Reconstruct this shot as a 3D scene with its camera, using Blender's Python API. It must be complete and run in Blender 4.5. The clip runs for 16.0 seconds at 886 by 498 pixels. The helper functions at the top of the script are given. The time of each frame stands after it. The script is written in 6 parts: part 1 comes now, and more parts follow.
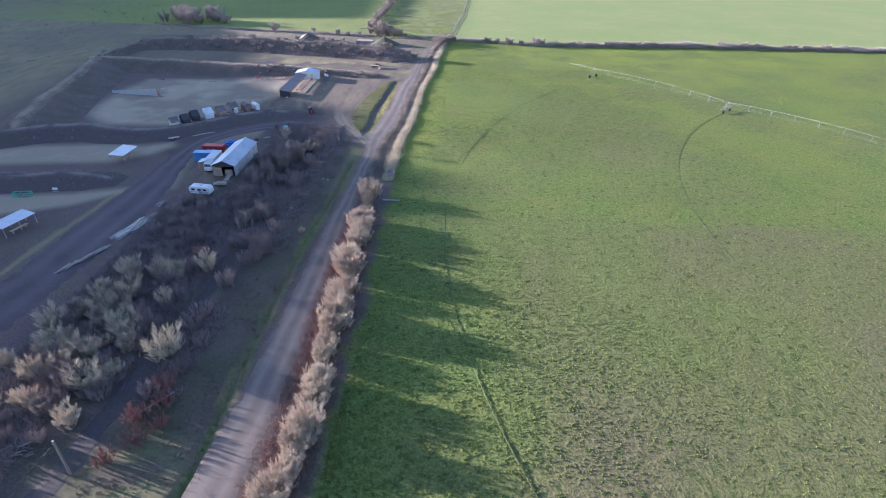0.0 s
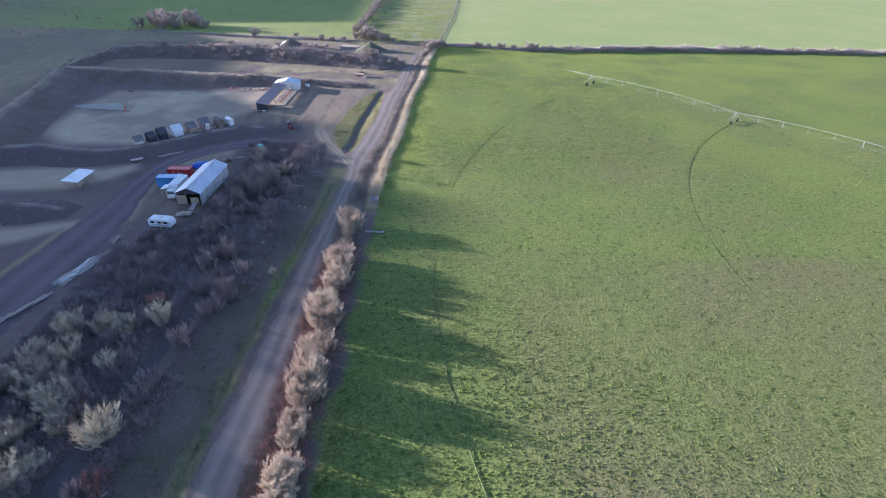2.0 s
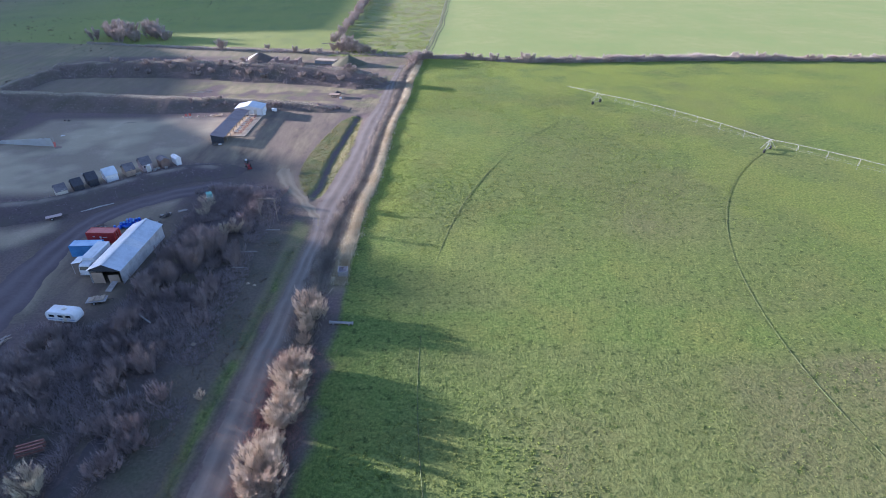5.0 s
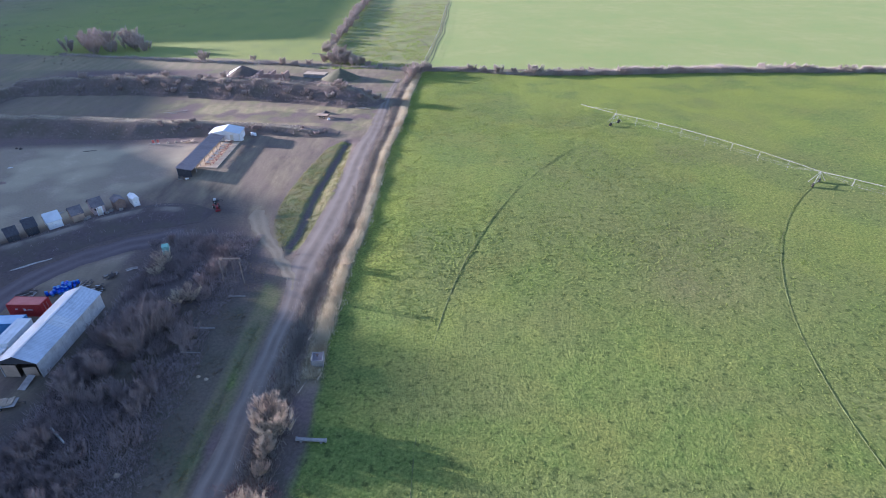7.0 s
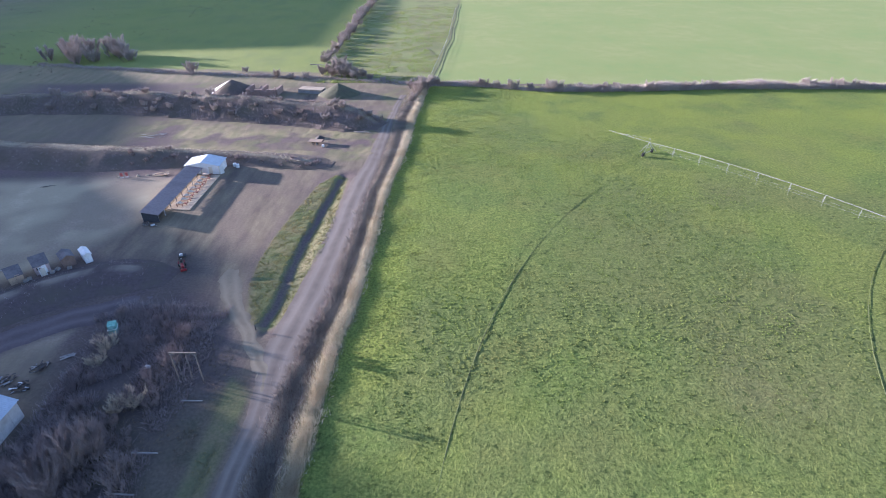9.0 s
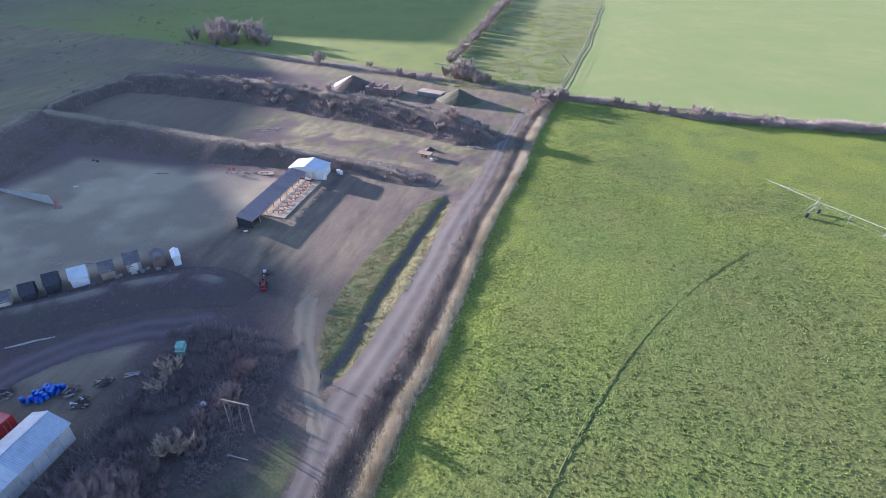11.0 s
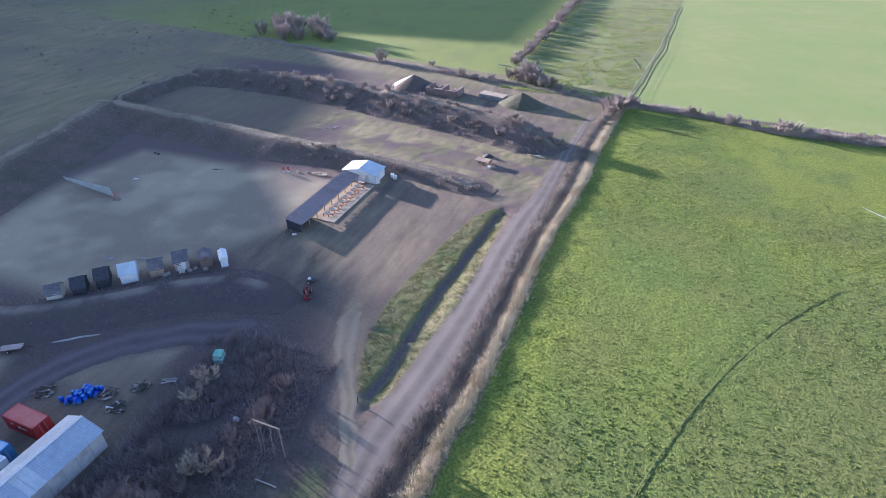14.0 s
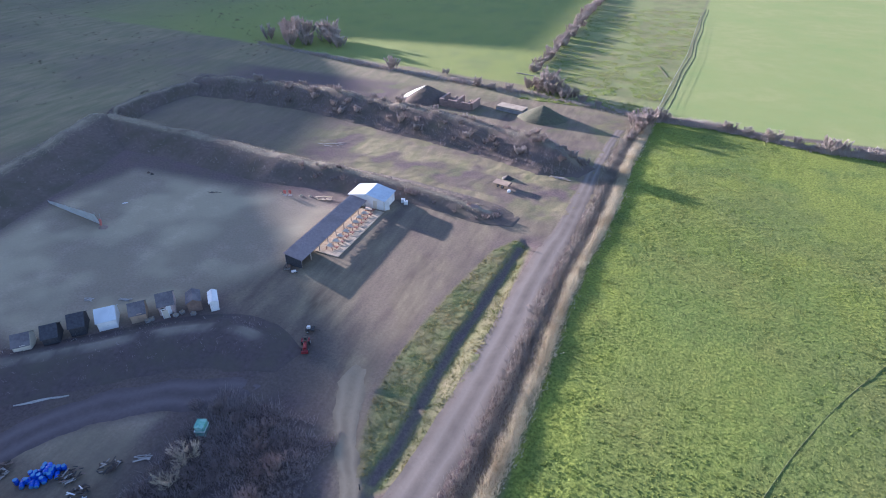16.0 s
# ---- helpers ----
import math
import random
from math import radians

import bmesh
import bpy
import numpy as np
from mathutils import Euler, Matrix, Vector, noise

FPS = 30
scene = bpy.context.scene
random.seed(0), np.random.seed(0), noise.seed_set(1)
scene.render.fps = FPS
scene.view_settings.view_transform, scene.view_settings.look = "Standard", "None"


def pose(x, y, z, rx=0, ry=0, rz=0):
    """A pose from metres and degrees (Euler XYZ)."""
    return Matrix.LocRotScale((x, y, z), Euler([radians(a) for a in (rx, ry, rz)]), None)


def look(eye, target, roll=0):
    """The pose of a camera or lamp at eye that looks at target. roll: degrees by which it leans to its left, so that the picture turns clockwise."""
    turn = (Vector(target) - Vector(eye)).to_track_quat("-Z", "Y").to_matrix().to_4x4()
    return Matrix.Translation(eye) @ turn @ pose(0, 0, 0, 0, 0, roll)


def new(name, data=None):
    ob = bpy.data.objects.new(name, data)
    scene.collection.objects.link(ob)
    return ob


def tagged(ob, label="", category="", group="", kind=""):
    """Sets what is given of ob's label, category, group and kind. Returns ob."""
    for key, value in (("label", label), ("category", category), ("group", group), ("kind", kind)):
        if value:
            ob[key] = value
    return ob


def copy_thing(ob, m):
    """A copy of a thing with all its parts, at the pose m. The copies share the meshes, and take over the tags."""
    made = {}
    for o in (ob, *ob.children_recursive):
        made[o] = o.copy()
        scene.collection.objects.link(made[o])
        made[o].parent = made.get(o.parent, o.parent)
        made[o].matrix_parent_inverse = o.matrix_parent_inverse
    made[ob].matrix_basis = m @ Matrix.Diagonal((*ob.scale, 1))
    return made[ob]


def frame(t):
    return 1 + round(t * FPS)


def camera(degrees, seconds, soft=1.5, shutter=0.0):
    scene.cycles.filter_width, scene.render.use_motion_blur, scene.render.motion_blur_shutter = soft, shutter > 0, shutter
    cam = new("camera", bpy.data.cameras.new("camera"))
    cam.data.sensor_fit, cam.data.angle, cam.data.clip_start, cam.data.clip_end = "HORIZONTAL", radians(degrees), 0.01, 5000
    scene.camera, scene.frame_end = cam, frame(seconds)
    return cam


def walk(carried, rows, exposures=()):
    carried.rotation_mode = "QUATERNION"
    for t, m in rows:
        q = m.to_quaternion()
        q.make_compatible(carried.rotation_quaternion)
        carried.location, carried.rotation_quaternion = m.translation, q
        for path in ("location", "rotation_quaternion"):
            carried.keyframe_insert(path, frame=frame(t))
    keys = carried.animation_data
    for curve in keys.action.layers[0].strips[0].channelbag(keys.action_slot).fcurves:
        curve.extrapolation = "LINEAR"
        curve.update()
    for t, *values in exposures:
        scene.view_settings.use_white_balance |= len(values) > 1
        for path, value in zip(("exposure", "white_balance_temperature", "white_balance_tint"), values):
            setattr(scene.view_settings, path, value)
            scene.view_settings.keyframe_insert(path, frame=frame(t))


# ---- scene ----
cam = camera(78.1, 16.0, soft=1.0)
PATH = [
    (0, (27.24, -172.823, 62.807), (27.234, -171.125, 61.75), 1.1),
    (0.5, (27.465, -169.23, 62.76), (27.47, -167.532, 61.703), 0.9),
    (1, (27.574, -165.413, 62.72), (27.592, -163.715, 61.662), 0.9),
    (1.5, (27.674, -161.203, 62.681), (27.695, -159.506, 61.623), 0.9),
    (2, (27.736, -156.679, 62.64), (27.757, -154.982, 61.581), 0.9),
    (2.5, (27.779, -151.902, 62.584), (27.802, -150.206, 61.525), 0.9),
    (3, (27.891, -146.892, 62.501), (27.919, -145.196, 61.441), 0.8),
    (3.5, (28.186, -141.607, 62.416), (28.221, -139.911, 61.357), 0.7),
    (4, (28.599, -136.1, 62.351), (28.64, -134.405, 61.291), 0.6),
    (4.2, (28.743, -133.78, 62.337), (28.787, -132.087, 61.274), 0.5),
    (6.5, (29.865, -105.795, 62.012), (29.911, -104.101, 60.948), 0.2),
    (7, (30.195, -99.316, 61.947), (30.237, -97.623, 60.883), 0.1),
    (7.5, (30.459, -92.705, 61.876), (30.495, -91.014, 60.809), -0.1),
    (8, (30.601, -85.95, 61.871), (30.634, -84.259, 60.802), -0.0),
    (8.2, (30.603, -83.39, 61.912), (30.634, -81.699, 60.845), -0.0),
    (10.3, (29.996, -59.255, 64.437), (29.841, -57.593, 63.336), 1.1),
    (10.5, (29.94, -57.659, 64.488), (29.722, -56.005, 63.385), 1.1),
    (11, (29.848, -55.157, 64.506), (29.491, -53.529, 63.4), 1.2),
    (11.5, (29.819, -53.709, 64.457), (29.367, -52.107, 63.349), 1.4),
    (12, (29.739, -52.944, 64.369), (29.259, -51.349, 63.261), 1.3),
    (12.5, (29.567, -52.565, 64.296), (29.07, -50.976, 63.189), 1.3),
    (13, (29.267, -51.872, 64.233), (28.755, -50.29, 63.123), 1.3),
    (13.5, (28.716, -50.37, 64.163), (28.189, -48.795, 63.049), 1.1),
    (14, (27.944, -48.087, 64.08), (27.405, -46.518, 62.962), 1.0),
    (14.5, (26.874, -45.079, 64.029), (26.327, -43.516, 62.907), 0.8),
    (15, (25.52, -41.465, 63.984), (24.966, -39.906, 62.86), 0.8),
    (15.5, (23.912, -37.844, 63.881), (23.349, -36.286, 62.76), 0.8),
    (16, (22.127, -34.666, 63.814), (21.552, -33.113, 62.692), 0.7),
]
walk(cam, [(t, look(eye, target, roll)) for t, eye, target, roll in PATH], [(0.0, 2.3, 5130, 28), (16.0, 2.3, 5130, 28)])

# ---- light ----
SUN_AZ, SUN_EL = radians(-72.7), radians(8.6)
world = bpy.data.worlds.new("sky")
scene.world = world
world.use_nodes = True
wn = world.node_tree
sky = wn.nodes.new("ShaderNodeTexSky")
sky.sky_type, sky.sun_disc = "NISHITA", False
sky.sun_elevation, sky.sun_rotation = SUN_EL, SUN_AZ % (2 * math.pi)
sky.altitude, sky.air_density, sky.dust_density, sky.ozone_density = 300, 1.0, 0.6, 1.0
wn.links.new(sky.outputs[0], wn.nodes["Background"].inputs[0])
wn.nodes["Background"].inputs[1].default_value = 0.083
sun_way = Vector((math.sin(SUN_AZ) * math.cos(SUN_EL), math.cos(SUN_AZ) * math.cos(SUN_EL), math.sin(SUN_EL)))
sun_data = bpy.data.lights.new("sun", "SUN")
sun_data.energy, sun_data.angle, sun_data.color = 5.0, radians(0.55), (1.0, 0.85, 0.64)
sun = new("sun", sun_data)
sun.matrix_world = look(tuple(sun_way * 900), (0, 0, 0))

# ---- small tools ----
rng = np.random.default_rng(7)
TAB = rng.random((256, 256))


def vnoise(x, y, k=0):
    xi, yi = np.floor(x).astype(int), np.floor(y).astype(int)
    fx, fy = x - xi, y - yi
    fx, fy = fx * fx * (3 - 2 * fx), fy * fy * (3 - 2 * fy)
    a, b = (xi + 37 * k) % 256, (yi + 91 * k) % 256
    a1, b1 = (a + 1) % 256, (b + 1) % 256
    return (TAB[a, b] * (1 - fx) + TAB[a1, b] * fx) * (1 - fy) + (TAB[a, b1] * (1 - fx) + TAB[a1, b1] * fx) * fy


def fbm(x, y, size, octaves=3, k=0):
    total, amp, norm = 0, 1.0, 0
    for i in range(octaves):
        total = total + amp * vnoise(x / size * 2 ** i, y / size * 2 ** i, k + i)
        norm += amp
        amp *= 0.55
    return total / norm


def smooth(e0, e1, v):
    u = np.clip((v - e0) / (e1 - e0), 0, 1)
    return u * u * (3 - 2 * u)


def line_dist(x, y, pts):
    """Distance to a polyline and how far along it (in points)."""
    best, along = np.full(np.shape(x), 1e9), np.zeros(np.shape(x))
    for i in range(len(pts) - 1):
        (ax, ay), (bx, by) = pts[i][:2], pts[i + 1][:2]
        dx, dy = bx - ax, by - ay
        u = np.clip(((x - ax) * dx + (y - ay) * dy) / (dx * dx + dy * dy), 0, 1)
        d = np.hypot(x - ax - u * dx, y - ay - u * dy)
        near = d < best
        best, along = np.where(near, d, best), np.where(near, i + u, along)
    return best, along


def inside(x, y, pts, soft=2.0):
    """1 within a polygon, 0 outside, with a soft edge."""
    odd = np.zeros(np.shape(x), bool)
    n = len(pts)
    for i in range(n):
        (ax, ay), (bx, by) = pts[i], pts[(i + 1) % n]
        if ay != by:
            odd ^= ((ay > y) != (by > y)) & (x < (bx - ax) * (y - ay) / (by - ay) + ax)
    d, _ = line_dist(x, y, list(pts) + [pts[0]])
    return smooth(-soft, soft, np.where(odd, d, -d))


def mesh_np(name, verts, faces):
    me = bpy.data.meshes.new(name)
    verts, faces = np.asarray(verts, np.float32), np.asarray(faces, np.int32)
    n, k = faces.shape
    me.vertices.add(len(verts))
    me.vertices.foreach_set("co", verts.ravel())
    me.loops.add(n * k)
    me.loops.foreach_set("vertex_index", faces.ravel())
    me.polygons.add(n)
    me.polygons.foreach_set("loop_start", np.arange(0, n * k, k, dtype=np.int32))
    me.polygons.foreach_set("loop_total", np.full(n, k, np.int32))
    me.update(calc_edges=True)
    return me


def grid_faces(nu, nv):
    a = (np.arange(nu - 1)[:, None] * nv + np.arange(nv - 1)[None, :]).ravel()
    return np.stack([a, a + nv, a + nv + 1, a + 1], 1)


def thing(name, m, label, category, group="", kind=""):
    ob = new(name)
    ob.matrix_basis = m
    return tagged(ob, label, category, group, kind)


def part(name, data, material, parent=None, label="", smooth_faces=False):
    if isinstance(data, bmesh.types.BMesh):
        me = bpy.data.meshes.new(name)
        data.normal_update()
        data.to_mesh(me)
        data.free()
    else:
        me = data
    if not me.materials:
        me.materials.append(material)
    if smooth_faces:
        me.polygons.foreach_set("use_smooth", np.ones(len(me.polygons), bool))
    ob = new(name, me)
    if parent:
        ob.parent = parent
    return tagged(ob, label)


def shared(name, ob, m, parent):
    """One more piece on the same mesh."""
    o = new(name, ob.data)
    o.parent = parent
    o.matrix_basis = m
    return o


def boxes(*items, bevel=0.0):
    """A bmesh of boxes, each (cx, cy, cz, sx, sy, sz) with optional turn (rx, ry, rz) in degrees."""
    bm = bmesh.new()
    for it in items:
        c, size, turn = it[:3], it[3:6], (it[6:9] if len(it) > 6 else (0, 0, 0))
        bmesh.ops.create_cube(bm, size=1, matrix=pose(*c, *turn) @ Matrix.Diagonal((*size, 1)))
    if bevel:
        bmesh.ops.bevel(bm, geom=bm.edges[:], offset=bevel, segments=2, affect="EDGES", profile=0.6)
    return bm


def rod(bm, a, b, r0, r1=None, sides=8):
    """A tapered rod from a to b."""
    a, b = Vector(a), Vector(b)
    d = b - a
    m = Matrix.Translation((a + b) / 2) @ d.to_track_quat("Z", "Y").to_matrix().to_4x4()
    bmesh.ops.create_cone(bm, cap_ends=True, segments=sides, radius1=r0, radius2=r0 if r1 is None else r1, depth=d.length, matrix=m)
    return bm


def rods(*items, sides=8):
    bm = bmesh.new()
    for it in items:
        rod(bm, *it, sides=sides)
    return bm


def prism(profile, y0, y1):
    """A profile in x and z, pulled along y."""
    bm = bmesh.new()
    a = [bm.verts.new((x, y0, z)) for x, z in profile]
    b = [bm.verts.new((x, y1, z)) for x, z in profile]
    n = len(profile)
    bm.faces.new(a)
    bm.faces.new(b[::-1])
    for i in range(n):
        bm.faces.new((a[(i + 1) % n], a[i], b[i], b[(i + 1) % n]))
    bmesh.ops.recalc_face_normals(bm, faces=bm.faces[:])
    return bm


# ---- materials ----
def node_mat(name, rough=0.9, metal=0.0, spec=0.3):
    m = bpy.data.materials.new(name)
    m.use_nodes = True
    b = m.node_tree.nodes["Principled BSDF"]
    b.inputs["Roughness"].default_value, b.inputs["Metallic"].default_value = rough, metal
    b.inputs["Specular IOR Level"].default_value = spec
    return m, m.node_tree, b


def add_noise(t, size, detail=4.0, rough=0.6, lo=0.3, hi=0.7, stretch=(1, 1, 1)):
    """Noise in world metres, spread between lo and hi to 0..1."""
    geo = t.nodes.new("ShaderNodeNewGeometry")
    mp = t.nodes.new("ShaderNodeMapping")
    mp.inputs["Scale"].default_value = [s / size for s in stretch]
    n = t.nodes.new("ShaderNodeTexNoise")
    n.inputs["Scale"].default_value, n.inputs["Detail"].default_value, n.inputs["Roughness"].default_value = 1.0, detail, rough
    r = t.nodes.new("ShaderNodeMapRange")
    r.inputs[1].default_value, r.inputs[2].default_value = lo, hi
    t.links.new(geo.outputs["Position"], mp.inputs[0])
    t.links.new(mp.outputs[0], n.inputs["Vector"])
    t.links.new(n.outputs[0], r.inputs[0])
    return r.outputs[0]


def mixed(t, fac, a, b):
    n = t.nodes.new("ShaderNodeMix")
    n.data_type = "RGBA"
    for sock, v in ((n.inputs[0], fac), (n.inputs[6], a), (n.inputs[7], b)):
        if isinstance(v, (int, float)):
            sock.default_value = v
        elif isinstance(v, tuple):
            sock.default_value = (*v, 1)
        else:
            t.links.new(v, sock)
    return n.outputs[2]


def bumped(t, b, height, strength, dist):
    n = t.nodes.new("ShaderNodeBump")
    n.inputs["Strength"].default_value, n.inputs["Distance"].default_value = strength, dist
    t.links.new(height, n.inputs["Height"])
    t.links.new(n.outputs[0], b.inputs["Normal"])


def surface(name, c1, c2, c3=None, fine=0.3, coarse=3.0, rough=0.9, metal=0.0, bump=0.3, dist=0.02, spec=0.3, stretch=(1, 1, 1)):
    """Two colours by a fine grain, stained by a third at a coarse scale."""
    m, t, b = node_mat(name, rough, metal, spec)
    grain = add_noise(t, fine, stretch=stretch)
    col = mixed(t, grain, c1, c2)
    if c3:
        col = mixed(t, add_noise(t, coarse, 3, 0.6, 0.45, 0.75), col, c3)
    t.links.new(col, b.inputs["Base Color"])
    bumped(t, b, grain, bump, dist)
    return m


def road_surface(name, c1, c2, worn, stain, fine=0.5, coarse=4.0, bump=0.3, dist=0.015):
    """Gravel with paler wheel lanes, which the mesh's own mask gives."""
    m, t, b = node_mat(name, 0.92, 0, 0.2)
    n = t.nodes.new("ShaderNodeAttribute")
    n.attribute_name = "worn"
    grain = add_noise(t, fine, 5, 0.7)
    col = mixed(t, add_noise(t, coarse, 4, 0.6, 0.4, 0.7), mixed(t, grain, c1, c2), stain)
    col = mixed(t, n.outputs["Fac"], col, mixed(t, grain, tuple(0.9 * v for v in worn), worn))
    t.links.new(col, b.inputs["Base Color"])
    bumped(t, b, grain, bump, dist)
    return m


def leafy(name, c1, c2, c3, coarse=6.0, trans=0.0):
    """Blades and twigs, each with its own tint."""
    m, t, b = node_mat(name, 0.85, 0, 0.15)
    geo = t.nodes.new("ShaderNodeNewGeometry")
    col = mixed(t, geo.outputs["Random Per Island"], c1, c2)
    col = mixed(t, add_noise(t, coarse, 2, 0.5, 0.4, 0.7), col, c3)
    t.links.new(col, b.inputs["Base Color"])
    if trans:
        tr, mx = t.nodes.new("ShaderNodeBsdfTranslucent"), t.nodes.new("ShaderNodeMixShader")
        mx.inputs[0].default_value = trans
        t.links.new(col, tr.inputs[0])
        t.links.new(b.outputs[0], mx.inputs[1])
        t.links.new(tr.outputs[0], mx.inputs[2])
        t.links.new(mx.outputs[0], t.nodes["Material Output"].inputs[0])
    return m


M_ROAD = road_surface("gravel_road", (0.144, 0.12, 0.1), (0.193, 0.162, 0.136), (0.243, 0.206, 0.174), (0.124, 0.102, 0.085))
M_TRACK = road_surface("packed_gravel", (0.09, 0.072, 0.074), (0.122, 0.099, 0.102), (0.148, 0.122, 0.125), (0.077, 0.062, 0.064), 0.6, 7)
M_YARD = road_surface("worn_dirt", (0.18, 0.15, 0.108), (0.25, 0.21, 0.15), (0.252, 0.214, 0.155), (0.15, 0.124, 0.09), 0.5, 4)
M_DARKSOIL = road_surface("dark_bank_soil", (0.068, 0.052, 0.053), (0.108, 0.083, 0.083), (0.25, 0.212, 0.172), (0.089, 0.077, 0.062), 0.8, 6, 0.5, 0.08)
M_RUT = surface("wet_soil", (0.066, 0.074, 0.033), (0.1, 0.112, 0.05), (0.13, 0.165, 0.055), 0.4, 5)
M_BERM = road_surface("berm_soil", (0.108, 0.082, 0.07), (0.157, 0.121, 0.102), (0.3, 0.255, 0.18), (0.094, 0.082, 0.06), 0.9, 7, 0.5, 0.08)
M_LANE = surface("dark_lane_earth", (0.055, 0.046, 0.046), (0.09, 0.075, 0.074), (0.066, 0.06, 0.048), 0.6, 4, bump=0.4, dist=0.04)
M_HEAPG = surface("weedy_soil", (0.07, 0.072, 0.045), (0.12, 0.118, 0.072), (0.09, 0.078, 0.058), 0.5, 3, bump=0.7, dist=0.08)
M_WHITE = surface("white_paint", (0.66, 0.66, 0.66), (0.74, 0.74, 0.73), (0.54, 0.53, 0.52), 0.5, 2.5, rough=0.5, bump=0.1, dist=0.01)
M_CREAM = surface("cream_paint", (0.55, 0.50, 0.41), (0.62, 0.57, 0.47), (0.45, 0.40, 0.33), 0.5, 2, rough=0.7, bump=0.1, dist=0.01)
M_TAN = surface("tan_boards", (0.34, 0.25, 0.18), (0.42, 0.31, 0.22), (0.27, 0.2, 0.15), 0.3, 2, rough=0.8)
M_BROWN = surface("brown_boards", (0.17, 0.12, 0.1), (0.23, 0.16, 0.13), (0.12, 0.09, 0.08), 0.3, 2, rough=0.8)
M_PINK = surface("faded_red_boards", (0.42, 0.32, 0.3), (0.5, 0.39, 0.36), (0.33, 0.26, 0.25), 0.3, 2, rough=0.8)
M_DARKB = surface("tarred_boards", (0.035, 0.035, 0.04), (0.06, 0.06, 0.07), None, 0.3, 2, rough=0.8)
M_FELT = surface("roofing_felt", (0.10, 0.09, 0.10), (0.15, 0.135, 0.145), (0.2, 0.18, 0.18), 0.4, 2, rough=0.85)
M_FELTD = surface("dark_roofing_felt", (0.04, 0.04, 0.05), (0.07, 0.07, 0.08), None, 0.4, 2, rough=0.8)
M_SHELT = surface("weathered_roof_sheet", (0.25, 0.2, 0.195), (0.31, 0.25, 0.24), (0.2, 0.16, 0.155), 0.6, 4, rough=0.85, spec=0.1)
M_ROOFA = surface("galvanised_roof", (0.5, 0.53, 0.57), (0.6, 0.63, 0.67), (0.42, 0.44, 0.47), 0.7, 4, rough=0.3, metal=0.65, bump=0.1)
M_ROOFB = surface("pale_roof_sheet", (0.55, 0.56, 0.57), (0.64, 0.65, 0.66), (0.47, 0.47, 0.465), 0.6, 4, rough=0.4, metal=0.25, bump=0.1)
M_PLAST = surface("dirty_polythene", (0.45, 0.43, 0.42), (0.56, 0.54, 0.52), (0.33, 0.30, 0.28), 0.6, 2.5, rough=0.55)
M_RED = surface("red_steel", (0.36, 0.03, 0.03), (0.43, 0.045, 0.04), (0.26, 0.03, 0.025), 0.6, 2.5, rough=0.5, bump=0.1)
# tractor red, darkened so that the yard's shade is in the paint
M_DARKRED = surface("shaded_red_paint", (0.17, 0.018, 0.024), (0.22, 0.026, 0.03), (0.11, 0.02, 0.02), 0.3, 1, rough=0.6, bump=0.1)
M_REDROOF = surface("faded_red_steel", (0.5, 0.13, 0.11), (0.56, 0.17, 0.14), (0.4, 0.09, 0.07), 0.5, 2, rough=0.55, bump=0.1)
M_BLUE = surface("blue_steel", (0.07, 0.2, 0.42), (0.1, 0.26, 0.5), (0.06, 0.15, 0.32), 0.6, 2.5, rough=0.5, bump=0.1)
M_BLUEROOF = surface("pale_blue_steel", (0.36, 0.48, 0.62), (0.44, 0.56, 0.7), (0.28, 0.4, 0.55), 0.5, 2, rough=0.5, bump=0.1)
M_PALEROOF = surface("pale_grey_roof", (0.5, 0.53, 0.57), (0.58, 0.61, 0.65), (0.42, 0.45, 0.49), 0.5, 2, rough=0.5, bump=0.1)
M_BARREL = surface("blue_plastic", (0.015, 0.06, 0.42), (0.02, 0.09, 0.55), None, 0.3, 2, rough=0.35, spec=0.5)
M_TEAL = surface("teal_tarpaulin", (0.1, 0.3, 0.24), (0.17, 0.4, 0.33), (0.34, 0.5, 0.45), 0.3, 1.2, rough=0.6)
M_WOOD = surface("pale_planks", (0.56, 0.45, 0.33), (0.68, 0.56, 0.42), (0.48, 0.38, 0.28), 0.15, 1.5, rough=0.8, stretch=(1, 0.2, 1))
M_WOODG = surface("weathered_timber", (0.3, 0.28, 0.26), (0.42, 0.39, 0.36), (0.22, 0.2, 0.19), 0.15, 1.5, rough=0.85)
M_WOODR = surface("red_brown_timber", (0.2, 0.09, 0.07), (0.28, 0.13, 0.1), None, 0.2, 1.5, rough=0.8)
M_PAD = surface("pale_concrete", (0.36, 0.29, 0.21), (0.45, 0.365, 0.265), (0.28, 0.22, 0.16), 0.4, 2, rough=0.85)
M_CONC = surface("grey_concrete", (0.25, 0.235, 0.23), (0.32, 0.305, 0.3), (0.19, 0.18, 0.178), 0.3, 2, rough=0.9)
M_BRICK = surface("red_brick", (0.25, 0.175, 0.145), (0.33, 0.235, 0.195), (0.2, 0.15, 0.125), 0.2, 1.5, rough=0.9)
M_STEEL = surface("galvanised_steel", (0.5, 0.51, 0.52), (0.62, 0.63, 0.64), None, 0.3, 2, rough=0.45, metal=0.4, bump=0.05)
M_BOOM = surface("dull_galvanised_steel", (0.26, 0.265, 0.27), (0.34, 0.345, 0.35), None, 0.3, 2, rough=0.7, metal=0.1, bump=0.05)
M_IRON = surface("dark_iron", (0.03, 0.03, 0.035), (0.07, 0.065, 0.06), (0.11, 0.07, 0.05), 0.2, 1, rough=0.7)
M_RUBBER = surface("black_rubber", (0.018, 0.018, 0.018), (0.035, 0.034, 0.033), None, 0.2, 1, rough=0.85)
